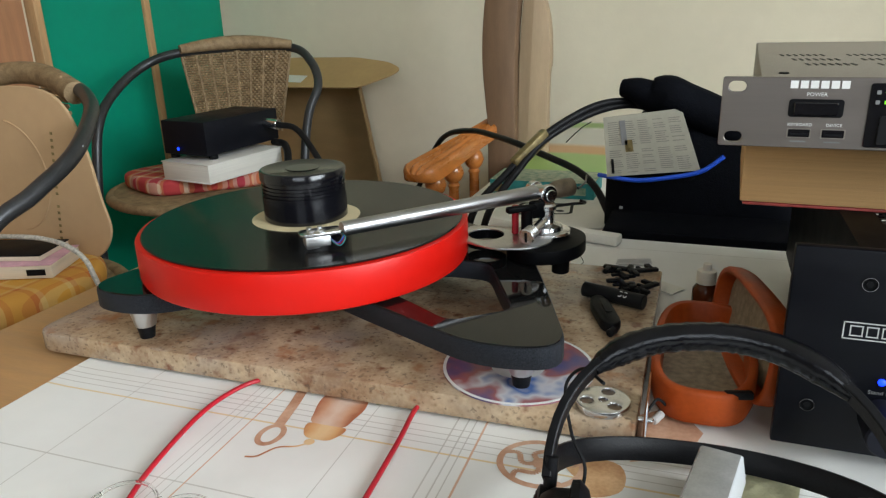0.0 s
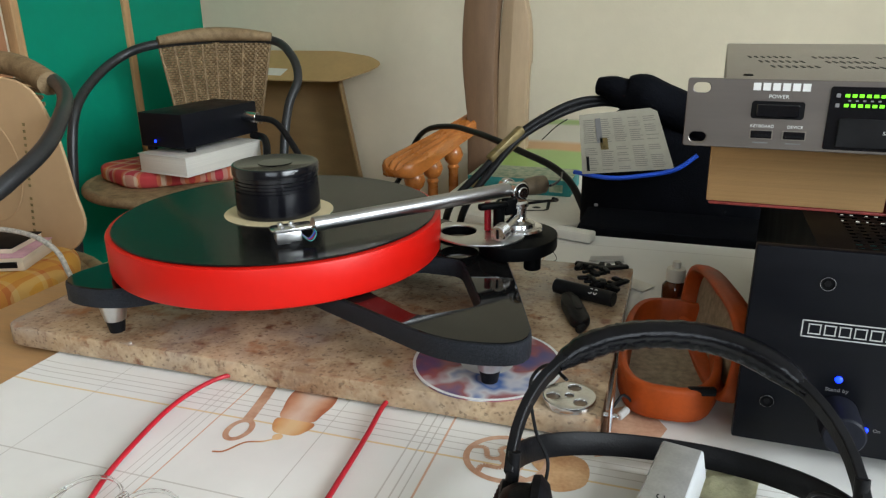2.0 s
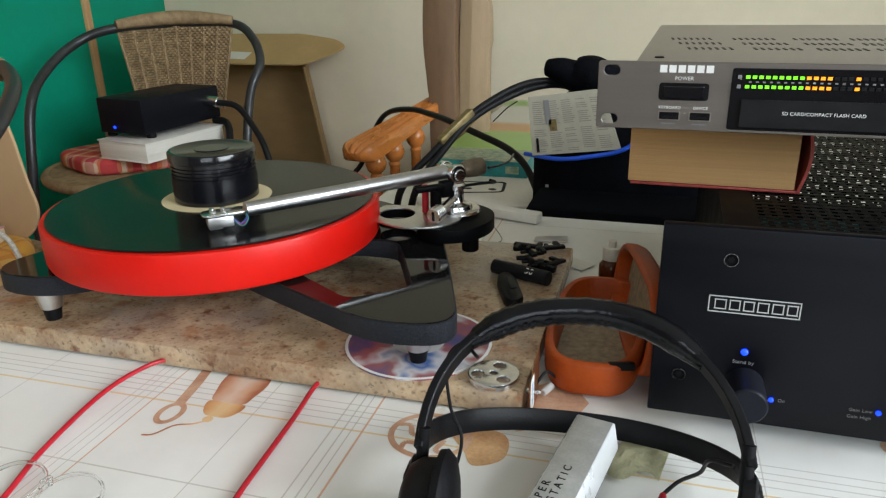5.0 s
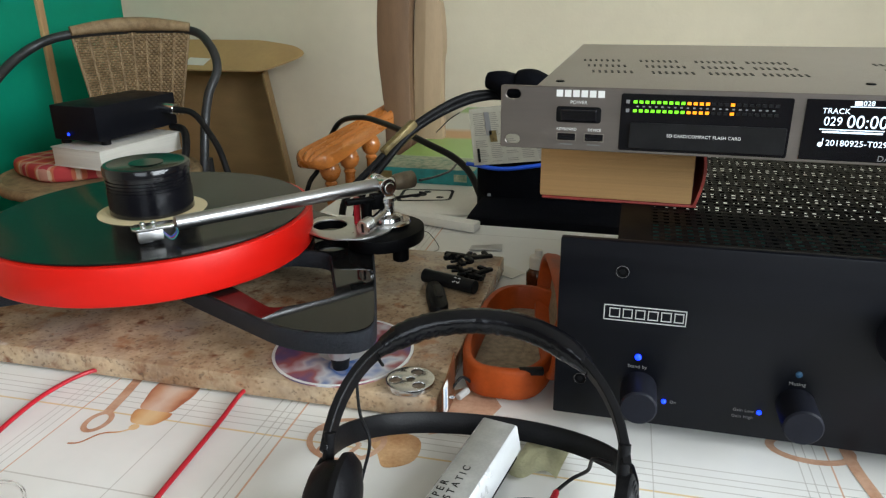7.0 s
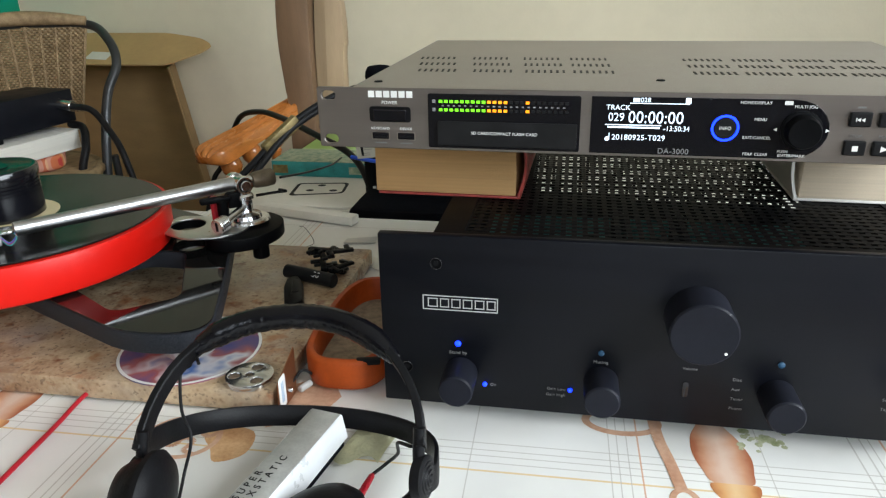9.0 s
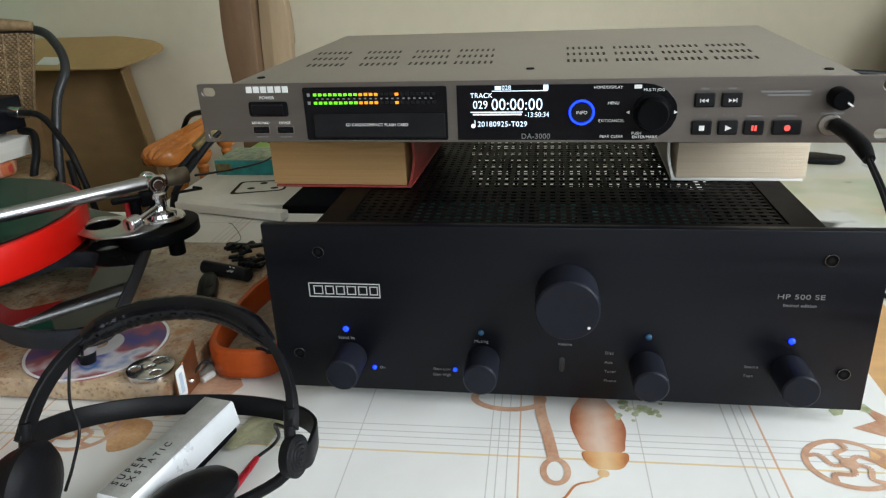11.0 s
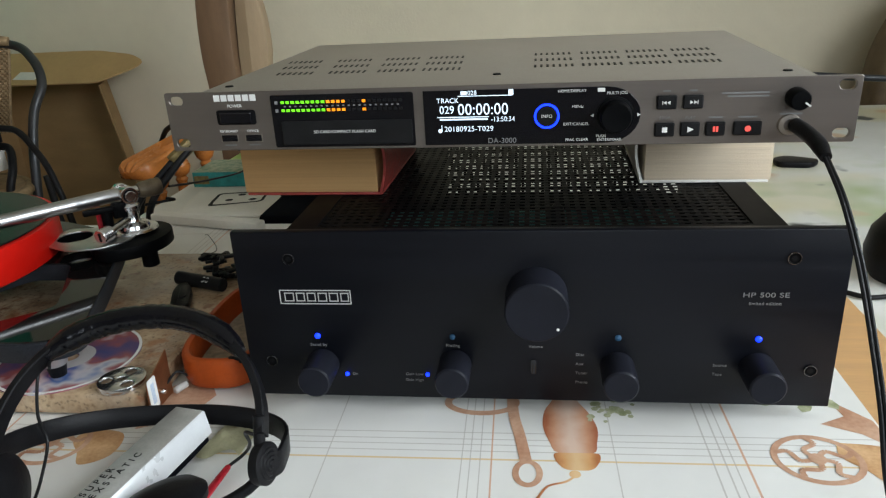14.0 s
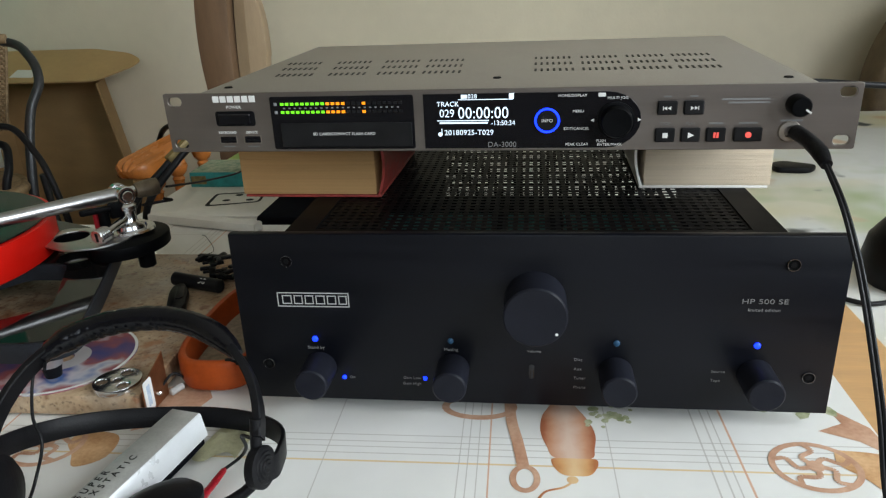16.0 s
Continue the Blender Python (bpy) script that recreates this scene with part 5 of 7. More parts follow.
def build_plug():
    p = thing("headphone_cable", (0.177, 0.02, 0.2151), "black headphone cable with a stout jack plug", "cable")
    m, h = aim((0.1768, 0.0225, 0.2152), (0.178, -0.004, 0.2135))
    part("plug_tip", lathe([(0, -0.004), (0.0033, -0.004), (0.0033, 0.004), (0, 0.004)], 16, m), M_BRASS, p, world=True)
    part("plug_body", sweep(smooth([(0.1768, 0.0205, 0.2152), (0.1776, 0.004, 0.2142), (0.1785, -0.016, 0.2112), (0.1788, -0.03, 0.206)], 6), lambda k: 0.005 if k < 0.75 else 0.005 - 0.006 * (k - 0.75), 16), M_RUB, p, world=True)
    for s in (-1, 1):
        part("wire", sweep(smooth([(0.1788 + s * 0.0008, -0.028, 0.2068), (0.1797 + s * 0.001, -0.06, 0.189), (0.183 + s * 0.0012, -0.082, 0.163), (0.186 + s * 0.0012, -0.10, 0.134),
                                   (0.188 + s * 0.0013, -0.125, 0.095), (0.19 + s * 0.0013, -0.15, 0.05), (0.2 + s * 0.0013, -0.19, 0.012), (0.215 + s * 0.0013, -0.25, 0.0035), (0.225 + s * 0.0013, -0.34, 0.0035)], 8), 0.0013, 8), M_PVC, p, world=True)


build_plug()


# ---- small things round the record player ----
def build_headphones():
    h = thing("headphones", (-0.25, -0.12, 0.0008), "black on-ear headphones with a split padded headband", "headphones")
    L, R = Vector((-0.339, -0.132, 0.047)), Vector((-0.166, -0.114, 0.056))
    mid = (L + R) / 2

    def arc(apex, end=None, n=28):
        end = end or R
        mid = (L + end) / 2
        a, u = (end - L) / 2, Vector(apex) - mid
        out = []
        for i in range(n + 1):
            k = math.pi * (1 - i / n)
            c, s = math.cos(k), math.sin(k)
            out.append(mid + a * (abs(c) ** (0.98 if c > 0 else 0.86) * (1 if c > 0 else -1)) * 1.02 + u * s ** (0.95 if c > 0 else 0.86))
        return out

    up = arc((-0.262, -0.055, 0.108))
    RB = Vector((-0.1615, -0.09, 0.031))
    back = arc((-0.268, -0.034, 0.014), RB)
    back += smooth([tuple(back[-1]), (-0.158, -0.1, 0.0325), (-0.157, -0.11, 0.034), (-0.159, -0.118, 0.0365)], 4)[1:]
    nrm = (R - L).cross(Vector((-0.262, -0.055, 0.108)) - mid).normalized()
    nb = (R - L).cross(Vector((-0.272, -0.034, 0.012)) - mid).normalized()

    def ribbon(pts, axis, w, t):
        q = bmesh.new()
        rings = []
        for i, p in enumerate(pts):
            d = (pts[min(i + 1, len(pts) - 1)] - pts[max(i - 1, 0)]).normalized()
            s = (axis - d * axis.dot(d)).normalized()
            o = d.cross(s)
            rings.append([q.verts.new(p + s * u * w + o * v * t) for u, v in ((-1, -0.7), (-0.9, -1), (0.9, -1), (1, -0.7), (1, 0.7), (0.9, 1), (-0.9, 1), (-1, 0.7))])
        for a, b in zip(rings, rings[1:]):
            for i in range(8):
                q.faces.new((a[i], a[(i + 1) % 8], b[(i + 1) % 8], b[i]))
        q.faces.new(rings[0]), q.faces.new(rings[-1])
        return q

    part("headband", ribbon(up, nrm, 0.0062, 0.0026), M_RUB, h, world=True)
    part("rear_band", ribbon(back, nb, 0.0075, 0.0015), M_RUB, h, world=True)
    # wrinkled pad on the upper band
    pad = bmesh.new()
    rings = []
    pp = up[7:23]
    dense = smooth([tuple(p) for p in pp], 5)
    rnd = random.Random(3)
    for i, p in enumerate(dense):
        k = i / (len(dense) - 1)
        d = (dense[min(i + 1, len(dense) - 1)] - dense[max(i - 1, 0)]).normalized()
        s = (nrm - d * nrm.dot(d)).normalized()
        o = d.cross(s)
        e = min(1.0, 5.5 * min(k, 1 - k) + 0.25)
        w = 0.0094 * e ** 0.5 * (1 + rnd.uniform(-0.015, 0.015))
        t = 0.0084 * e ** 0.5 * (1 + 0.055 * math.sin(i * 1.75 + 1.5 * math.sin(i * 0.6)) * (1.0 if k < 0.6 else 0.35))
        rings.append([pad.verts.new(p + s * math.cos(a) * w + o * math.sin(a) * t) for a in [2 * math.pi * j / 14 for j in range(14)]])
    for a, b in zip(rings, rings[1:]):
        for i in range(14):
            pad.faces.new((a[i], a[(i + 1) % 14], b[(i + 1) % 14], b[i]))
    pad.faces.new(rings[0]), pad.faces.new(rings[-1])
    part("headband_pad", pad, M_LEATH, h, "wrinkled black leatherette pad", world=True)
    for s, e, c, ax in ((-1, L, Vector((-0.332, -0.155, 0.0305)), Vector((0.92, 0.1, -0.06))), (1, R, Vector((-0.219, -0.148, 0.0165)), Vector((-0.25, 0.12, 0.95)))):
        ax.normalize()
        m = Matrix.Translation(c) @ ax.to_track_quat("Z", "Y").to_matrix().to_4x4()
        cup = part("ear_cup", lathe([(0, -0.012), (0.010, -0.012), (0.019, -0.009), (0.0235, -0.003), (0.0245, 0.006), (0, 0.006)], 32, m), M_RUB, h, "black ear cup", world=True)
        part("ear_pad", lathe([(0, 0.0205), (0.008, 0.02), (0.016, 0.0185), (0.0255, 0.0155), (0.0298, 0.0105), (0.029, 0.0065), (0.024, 0.0055), (0, 0.0055)], 36, m), M_EAR, cup, "soft black ear cushion", world=True)
        # ribbed joint disc at the band's end
        d = e + Vector((0.002 * s, -0.006, -0.0165))
        dx = Vector((0.97 * s, -0.16, 0.12)).normalized()
        prof = [(0, 0.008)]
        for k in range(4):
            q = 0.0022 + k * 0.0025
            prof += [(q, 0.008 - 0.0007 * k), (q + 0.0007, 0.0072 - 0.0007 * k), (q + 0.0016, 0.0072 - 0.0007 * k)]
        prof += [(0.0135, 0.004), (0.0135, -0.002), (0, -0.002)]
        part("joint_disc", lathe(prof, 32, Matrix.Translation(d) @ dx.to_track_quat("Z", "Y").to_matrix().to_4x4()), M_RUB, h, "ribbed joint disc", world=True)
        part("yoke", sweep(smooth([e + Vector((0, 0.004, 0.012)), e, d - dx * 0.002, d - dx * 0.004 + Vector((-0.004 * s, -0.01, -0.012)), c - ax * 0.008], 5), 0.0037, 10), M_RUB, h, world=True)
    part("wire", sweep(smooth([(-0.318, -0.088, 0.086), (-0.333, -0.068, 0.083), (-0.343, -0.07, 0.07), (-0.335, -0.09, 0.05), (-0.325, -0.1, 0.035), (-0.327, -0.112, 0.014), (-0.322, -0.13, 0.008)], 8), 0.0011, 8), M_PVC, h, world=True)
    m, long = aim((-0.2045, -0.087, 0.01), (-0.2097, -0.12, 0.008))
    prof = [(0, 0), (0.0014, 0)]
    for k in range(6):
        prof += [(0.0015 + 0.0001 * k, 0.001 + 0.0022 * k), (0.0021 + 0.0001 * k, 0.0014 + 0.0022 * k), (0.0021 + 0.0001 * k, 0.0024 + 0.0022 * k), (0.0015 + 0.0001 * k, 0.0028 + 0.0022 * k)]
    prof += [(0.0026, 0.0155), (0.0028, long - 0.001), (0, long)]
    part("plug_sleeve", lathe(prof, 14, m), M_REDW, h, "red cable sleeve", world=True)
    part("wire", sweep(smooth([(-0.172, -0.108, 0.052), (-0.183, -0.098, 0.046), (-0.186, -0.088, 0.03), (-0.196, -0.078, 0.014), (-0.2045, -0.087, 0.01)], 8), 0.0012, 8), M_PVC, h, world=True)


build_headphones()


def build_brush():
    a, b = Vector((-0.2495, -0.0475)), Vector((-0.2685, -0.152))
    d = (a - b)
    L = d.length + 0.004
    ang = math.degrees(math.atan2(d.y, d.x))
    c = (a + b) / 2
    t = thing("record_brush", (c.x, c.y, 0.0008), "silver record brush with worn paint and black pad", "brush", rz=ang)
    # channel section: flat top, flanks lean outwards; light and shade painted as two greys
    bm = prism([(-0.0158, 0.0085), (0.0158, 0.0085), (0.0154, 0.0115), (0.0128, 0.0258), (0.0118, 0.0268), (-0.0118, 0.0268), (-0.0128, 0.0258), (-0.0154, 0.0115)], -L / 2, L / 2, 0.0006)
    bm.transform(Matrix.Rotation(radians(90), 4, "Z") @ Matrix.Rotation(radians(90), 4, "X"))
    part("body", bm, M_BARE, t, "silver body, whitened in colour for its lit flanks")
    part("top_face", box((0, 0, 0.02688), (L - 0.0015, 0.0228, 0.0006), 0.0001), M_SILVER, t, "scuffed printed top, greyed in colour for its shade")
    part("pad", box((0, 0, 0.0046), (L - 0.005, 0.029, 0.0068), 0.002), M_NAVY, t, "black velvet pad")
    for s, y in (("SUPER", 0.0073), ("EXSTATIC", 0.0004)):
        words(" ".join(s), 0.0068, M_DARK, t, Matrix.Translation((-0.046, y, 0.0273)), align="LEFT", stretch=1.0)


build_brush()


def build_case():
    t = thing("spectacle_case", (-0.264, 0.095, 0.0), "open orange terracotta-coloured case lined with dusty felt", "case")

    def oval(w, h, n=44, p=0.62):
        return [(w * abs(math.cos(a)) ** p * (1 if math.cos(a) > 0 else -1), h * abs(math.sin(a)) ** p * (1 if math.sin(a) > 0 else -1)) for a in [2 * math.pi * i / n for i in range(n)]]

    def shell(w, h, depth, wall, n=44):
        """A shallow oval tray with a thick rounded rim, open upwards, and its lining."""
        q = bmesh.new()
        rings = []
        for inset, z in ((0.007, 0.0), (0.002, 0.003), (0.0, 0.009), (0.0, depth - 0.003), (0.0012, depth - 0.0008), (0.003, depth), (wall - 0.0012, depth - 0.0006), (wall, depth - 0.003), (wall + 0.001, 0.006)):
            rings.append([q.verts.new((x, y, z)) for x, y in oval(w - inset, h - inset, n)])
        for a, b in zip(rings, rings[1:]):
            for i in range(n):
                q.faces.new((a[i], a[(i + 1) % n], b[(i + 1) % n], b[i]))
        q.faces.new(rings[0]), q.faces.new(rings[-1])
        return q, prism(oval(w - wall - 0.0012, h - wall - 0.0012, n), 0.0061, 0.0068)

    tray, felt = shell(0.0395, 0.087, 0.03, 0.0072)
    at_tray = pose(-0.262, 0.104, 0.0012)
    tray.transform(at_tray), felt.transform(at_tray)
    part("tray", tray, M_TERRA, t, "orange tray with a thick rounded rim", world=True)
    part("lining", felt, M_ASH, t, "dusty grey-brown lining", world=True)
    # the other half stands on its long edge beside it, open towards the tray
    lid, felt = shell(0.0385, 0.09, 0.02, 0.0065)
    at_lid = Matrix.Translation((-0.2195, 0.113, 0.0405)) @ Matrix.Rotation(radians(11), 4, "Z") @ Matrix.Rotation(radians(7), 4, "Y") @ Matrix.Rotation(radians(-90), 4, "Y") @ Matrix.Rotation(radians(4), 4, "Z")
    lid.transform(at_lid), felt.transform(at_lid)
    part("raised_lid", lid, M_TERRA, t, "orange half standing on edge", world=True)
    part("lid_lining", felt, M_ASH, t, "dusty grey-brown lining", world=True)
    part("catch", box((-0.238, 0.026, 0.0285), (0.02, 0.006, 0.006), 0.0015, rot=(0, 0, 15)), M_RUB, t, "small black catch", world=True)


build_case()


def build_small():
    # printed disc under the plinth foot
    d = part("compact_disc", lathe([(0.0075, 0), (0.06, 0), (0.06, 0.0012), (0.0075, 0.0012), (0.0075, 0)], 64), M_DISC, m=pose(-0.4, 0.036, 0.0206))
    tagged(d, "compact disc with blue, red and white print", "disc")
    part("rim", lathe([(0.0575, 0.00125), (0.06, 0.00125), (0.06, 0.0014), (0.0575, 0.0014), (0.0575, 0.00125)], 64), M_INK, d)
    part("hub_ring", lathe([(0.008, 0.00125), (0.0215, 0.00125), (0.0215, 0.00135), (0.008, 0.00135), (0.008, 0.00125)], 48), M_INKMID, d, "pale ring round the hole")
    # single adapter with holes
    hub = thing("single_adapter", (-0.328, -0.003, 0.0205), "round metal record adapter with holes", "adapter")
    holes = []
    for k in range(3):
        a = radians(120 * k + 200)
        holes.append([(0.0118 * math.cos(a) + 0.0048 * math.cos(i * 0.5236), 0.0118 * math.sin(a) + 0.0048 * math.sin(i * 0.5236)) for i in range(12)])
    holes.append([(0.0032 * math.cos(i * 0.5236), 0.0032 * math.sin(i * 0.5236)) for i in range(12)])
    part("body", prism([(0.0192 * math.cos(2 * math.pi * i / 40), 0.0192 * math.sin(2 * math.pi * i / 40)) for i in range(40)], 0.0003, 0.0055, 0.0008, holes=holes), M_CHROME, hub)
    # small bronze plate standing on edge, with a sticker
    tg = thing("angle_plate", (-0.2985, -0.002, 0.0018), "small bronze plate with a white sticker", "plate", rz=90)
    bm = prism([(-0.019, 0), (0.017, 0), (0.019, 0.014), (0.019, 0.04), (-0.017, 0.027)], 0, 0.0012, 0.0002, seg=1)
    bm.transform(FRONT)
    p = part("plate", bm, M_COPPER, tg)
    bm = prism(rounded(0.0125, 0.0275, 0.002), 0, 0.0003)
    bm.transform(Matrix.Translation((-0.0105, -0.00125, 0.0165)) @ Matrix.Rotation(radians(90), 4, "X"))
    part("sticker", bm, M_INK, p)
    bm = bmesh.new()
    for k in range(4):
        box((-0.0125 + k * 0.0013, -0.0017, 0.0165), (0.0006, 0.0002, 0.018), 0, bm)
    part("sticker_print", bm, M_BLUEINK, p)
    part("fixing_screw", rod((0.0, -0.006, 0.012), (0.0, 0.006, 0.012), 0.0022, 12), M_CHROME, tg)
    cable("short_wire", [(-0.298, 0.01, 0.0135), (-0.292, 0.018, 0.02), (-0.286, 0.025, 0.012), (-0.288, 0.032, 0.006)], 0.0011, M_PVC, "short bent black wire end")
    tagged(part("plug_end", rod((-0.2885, 0.024, 0.0052), (-0.2935, 0.012, 0.005), 0.003, 14), M_INKMID), "small clear plastic plug", "plug")
    # keys: fob, lighter-like tube, clips
    bm = prism(soft_poly([(-0.3655, 0.1735), (-0.357, 0.181), (-0.345, 0.165), (-0.330, 0.125), (-0.336, 0.113), (-0.347, 0.118), (-0.362, 0.155)], 0.006), 0.0212, 0.0315, 0.003)
    fob = part("key_fob", bm, M_RUB)
    tagged(fob, "black plastic car key fob on the slab", "key fob")
    part("fob_button", prism(soft_poly([(-0.356, 0.165), (-0.349, 0.168), (-0.339, 0.14), (-0.346, 0.136)], 0.004), 0.0316, 0.0326, 0.0005), M_PVC, fob)
    part("fob_ring", rod((-0.339, 0.108, 0.0245), (-0.335, 0.116, 0.0255), 0.0035, 10), M_PVC, fob)
    pen = thing("black_holder", (-0.345, 0.186, 0.0206), "black plastic tube with small white figures", "holder")
    part("tube", rod((-0.375, 0.196, 0.0285), (-0.316, 0.176, 0.0285), 0.0073, 20), M_PVC, pen, world=True)
    words("30", 0.009, M_INK, pen, Matrix.Translation((0.009, -0.0085, 0.0128)) @ Matrix.Rotation(radians(-19), 4, "Z") @ Matrix.Rotation(radians(38), 4, "X"))
    rnd = random.Random(11)
    for k in range(7):
        x, y = -0.328 + rnd.uniform(-0.02, 0.02), 0.212 + rnd.uniform(-0.012, 0.016)
        a = rnd.uniform(0, 3.1)
        bm = bmesh.new()
        box((0, 0, 0.0022), (0.03, 0.0065, 0.0036), 0.001, bm)
        box((0.009, 0.006, 0.0022), (0.0055, 0.015, 0.0036), 0.001, bm)
        box((-0.01, -0.005, 0.0022), (0.005, 0.013, 0.0036), 0.001, bm)
        box((-0.002, 0.0055, 0.0022), (0.004, 0.009, 0.003), 0.001, bm)
        tagged(part("plastic_clip", bm, M_RUB, m=pose(x, y, 0.0207 + 0.0037 * k, 0, 0, math.degrees(a))), "small black plastic clip in a heap", "clip", "heap of clips")
    # dropper bottle
    b = thing("dropper_bottle", (-0.263, 0.247, 0.0012), "small amber bottle with a white dropper cap", "bottle")
    part("glass", lathe([(0, 0), (0.0115, 0), (0.0125, 0.0012), (0.0125, 0.02), (0.009, 0.0245), (0.007, 0.026), (0, 0.026)], 24), M_AMBER, b)
    part("cap", lathe([(0, 0.0262), (0.0095, 0.0262), (0.0095, 0.037), (0.0088, 0.039), (0.0045, 0.0395), (0.004, 0.046), (0, 0.0465)], 24), M_MILK, b)
    # papers on the cloth behind the slab
    bm = prism([(-0.395, 0.305), (-0.318, 0.285), (-0.295, 0.27), (-0.283, 0.29), (-0.315, 0.312)], 0.0012, 0.0018)
    tagged(part("paper_slip", bm, M_PAPER), "white paper slip beside the slab", "paper")
    tagged(part("metal_strip", prism([(-0.362, 0.348), (-0.322, 0.356), (-0.325, 0.376), (-0.362, 0.364)], 0.0019, 0.0027), M_ALU), "small grey metal strip on the cloth", "strip")
    bm = box((-0.457, 0.444, 0.0078), (0.186, 0.02, 0.0132), 0.003, rot=(0, 0, -14.5))
    tagged(part("folded_paper", bm, M_PAPER), "long folded strip of white paper on the tablecloth", "paper")
    cable("thin_wire", [(-0.44, 0.40, 0.003), (-0.42, 0.37, 0.012), (-0.40, 0.345, 0.003), (-0.405, 0.325, 0.003)], 0.0004, M_PVC, "loose thin black wire")
    # yellowish cleaning cloth, crumpled
    bm = bmesh.new()
    n = 12
    vs = {}
    for i in range(n + 1):
        for j in range(n + 1):
            u, w = i / n - 0.5, j / n - 0.5
            z = 0.0042 + 0.004 * abs(noise.noise((u * 3, w * 2.5, 1.3))) + 0.0006 * math.cos(u * 9)
            vs[i, j] = bm.verts.new((-0.219 + u * 0.032 + 0.008 * w, -0.046 + w * 0.042 + 0.006 * math.sin(u * 6), max(0.0024, z * (1 - 0.8 * (u * u + w * w)))))
    for i in range(n):
        for j in range(n):
            bm.faces.new([vs[a] for a in ((i, j), (i + 1, j), (i + 1, j + 1), (i, j + 1))])
    bmesh.ops.solidify(bm, geom=bm.faces[:], thickness=0.0012)
    tagged(part("cleaning_cloth", bm, M_SPONGE), "crumpled pale yellow cleaning cloth", "cloth")
    # red test leads
    cable("red_cable", [(-0.585, -0.012, 0.006), (-0.607, -0.026, 0.0065), (-0.6175, -0.055, 0.006), (-0.6185, -0.09, 0.005), (-0.6075, -0.15, 0.0045), (-0.59, -0.21, 0.004), (-0.585, -0.3, 0.004)], 0.0019, M_REDW, "red cable that runs under the slab")
    cable("red_cable", [(-0.462, -0.01, 0.006), (-0.4645, -0.027, 0.0055), (-0.461, -0.06, 0.005), (-0.4585, -0.09, 0.0048), (-0.455, -0.139, 0.0045), (-0.45, -0.2, 0.0045), (-0.455, -0.3, 0.0045)], 0.0019, M_REDW, "red cable that runs under the slab")
    # reading glasses
    g = thing("glasses", (-0.585, -0.165, 0.0008), "clear plastic spectacles lying open on the cloth", "glasses")
    for x in (-0.597, -0.553):
        ring = [(x + 0.021 * math.cos(a), -0.182 + 0.017 * math.sin(a), 0.006 + 0.003 * math.sin(a)) for a in [2 * math.pi * i / 24 for i in range(25)]]
        part("rim", sweep(ring, 0.0013, 8), M_CLEAR, g, world=True)
    part("bridge", sweep(smooth([(-0.579, -0.178, 0.007), (-0.575, -0.174, 0.009), (-0.571, -0.178, 0.007)], 5), 0.0013, 8), M_CLEAR, g, world=True)
    for x, q in ((-0.618, -0.63), (-0.532, -0.525)):
        part("temple", sweep(smooth([(x, -0.18, 0.007), (x, -0.2, 0.008), (q, -0.27, 0.006), (q, -0.3, 0.003)], 6), 0.0014, 8), M_CLEAR, g, world=True)


build_small()


# ---- things on the low table behind ----
LT = -0.0603


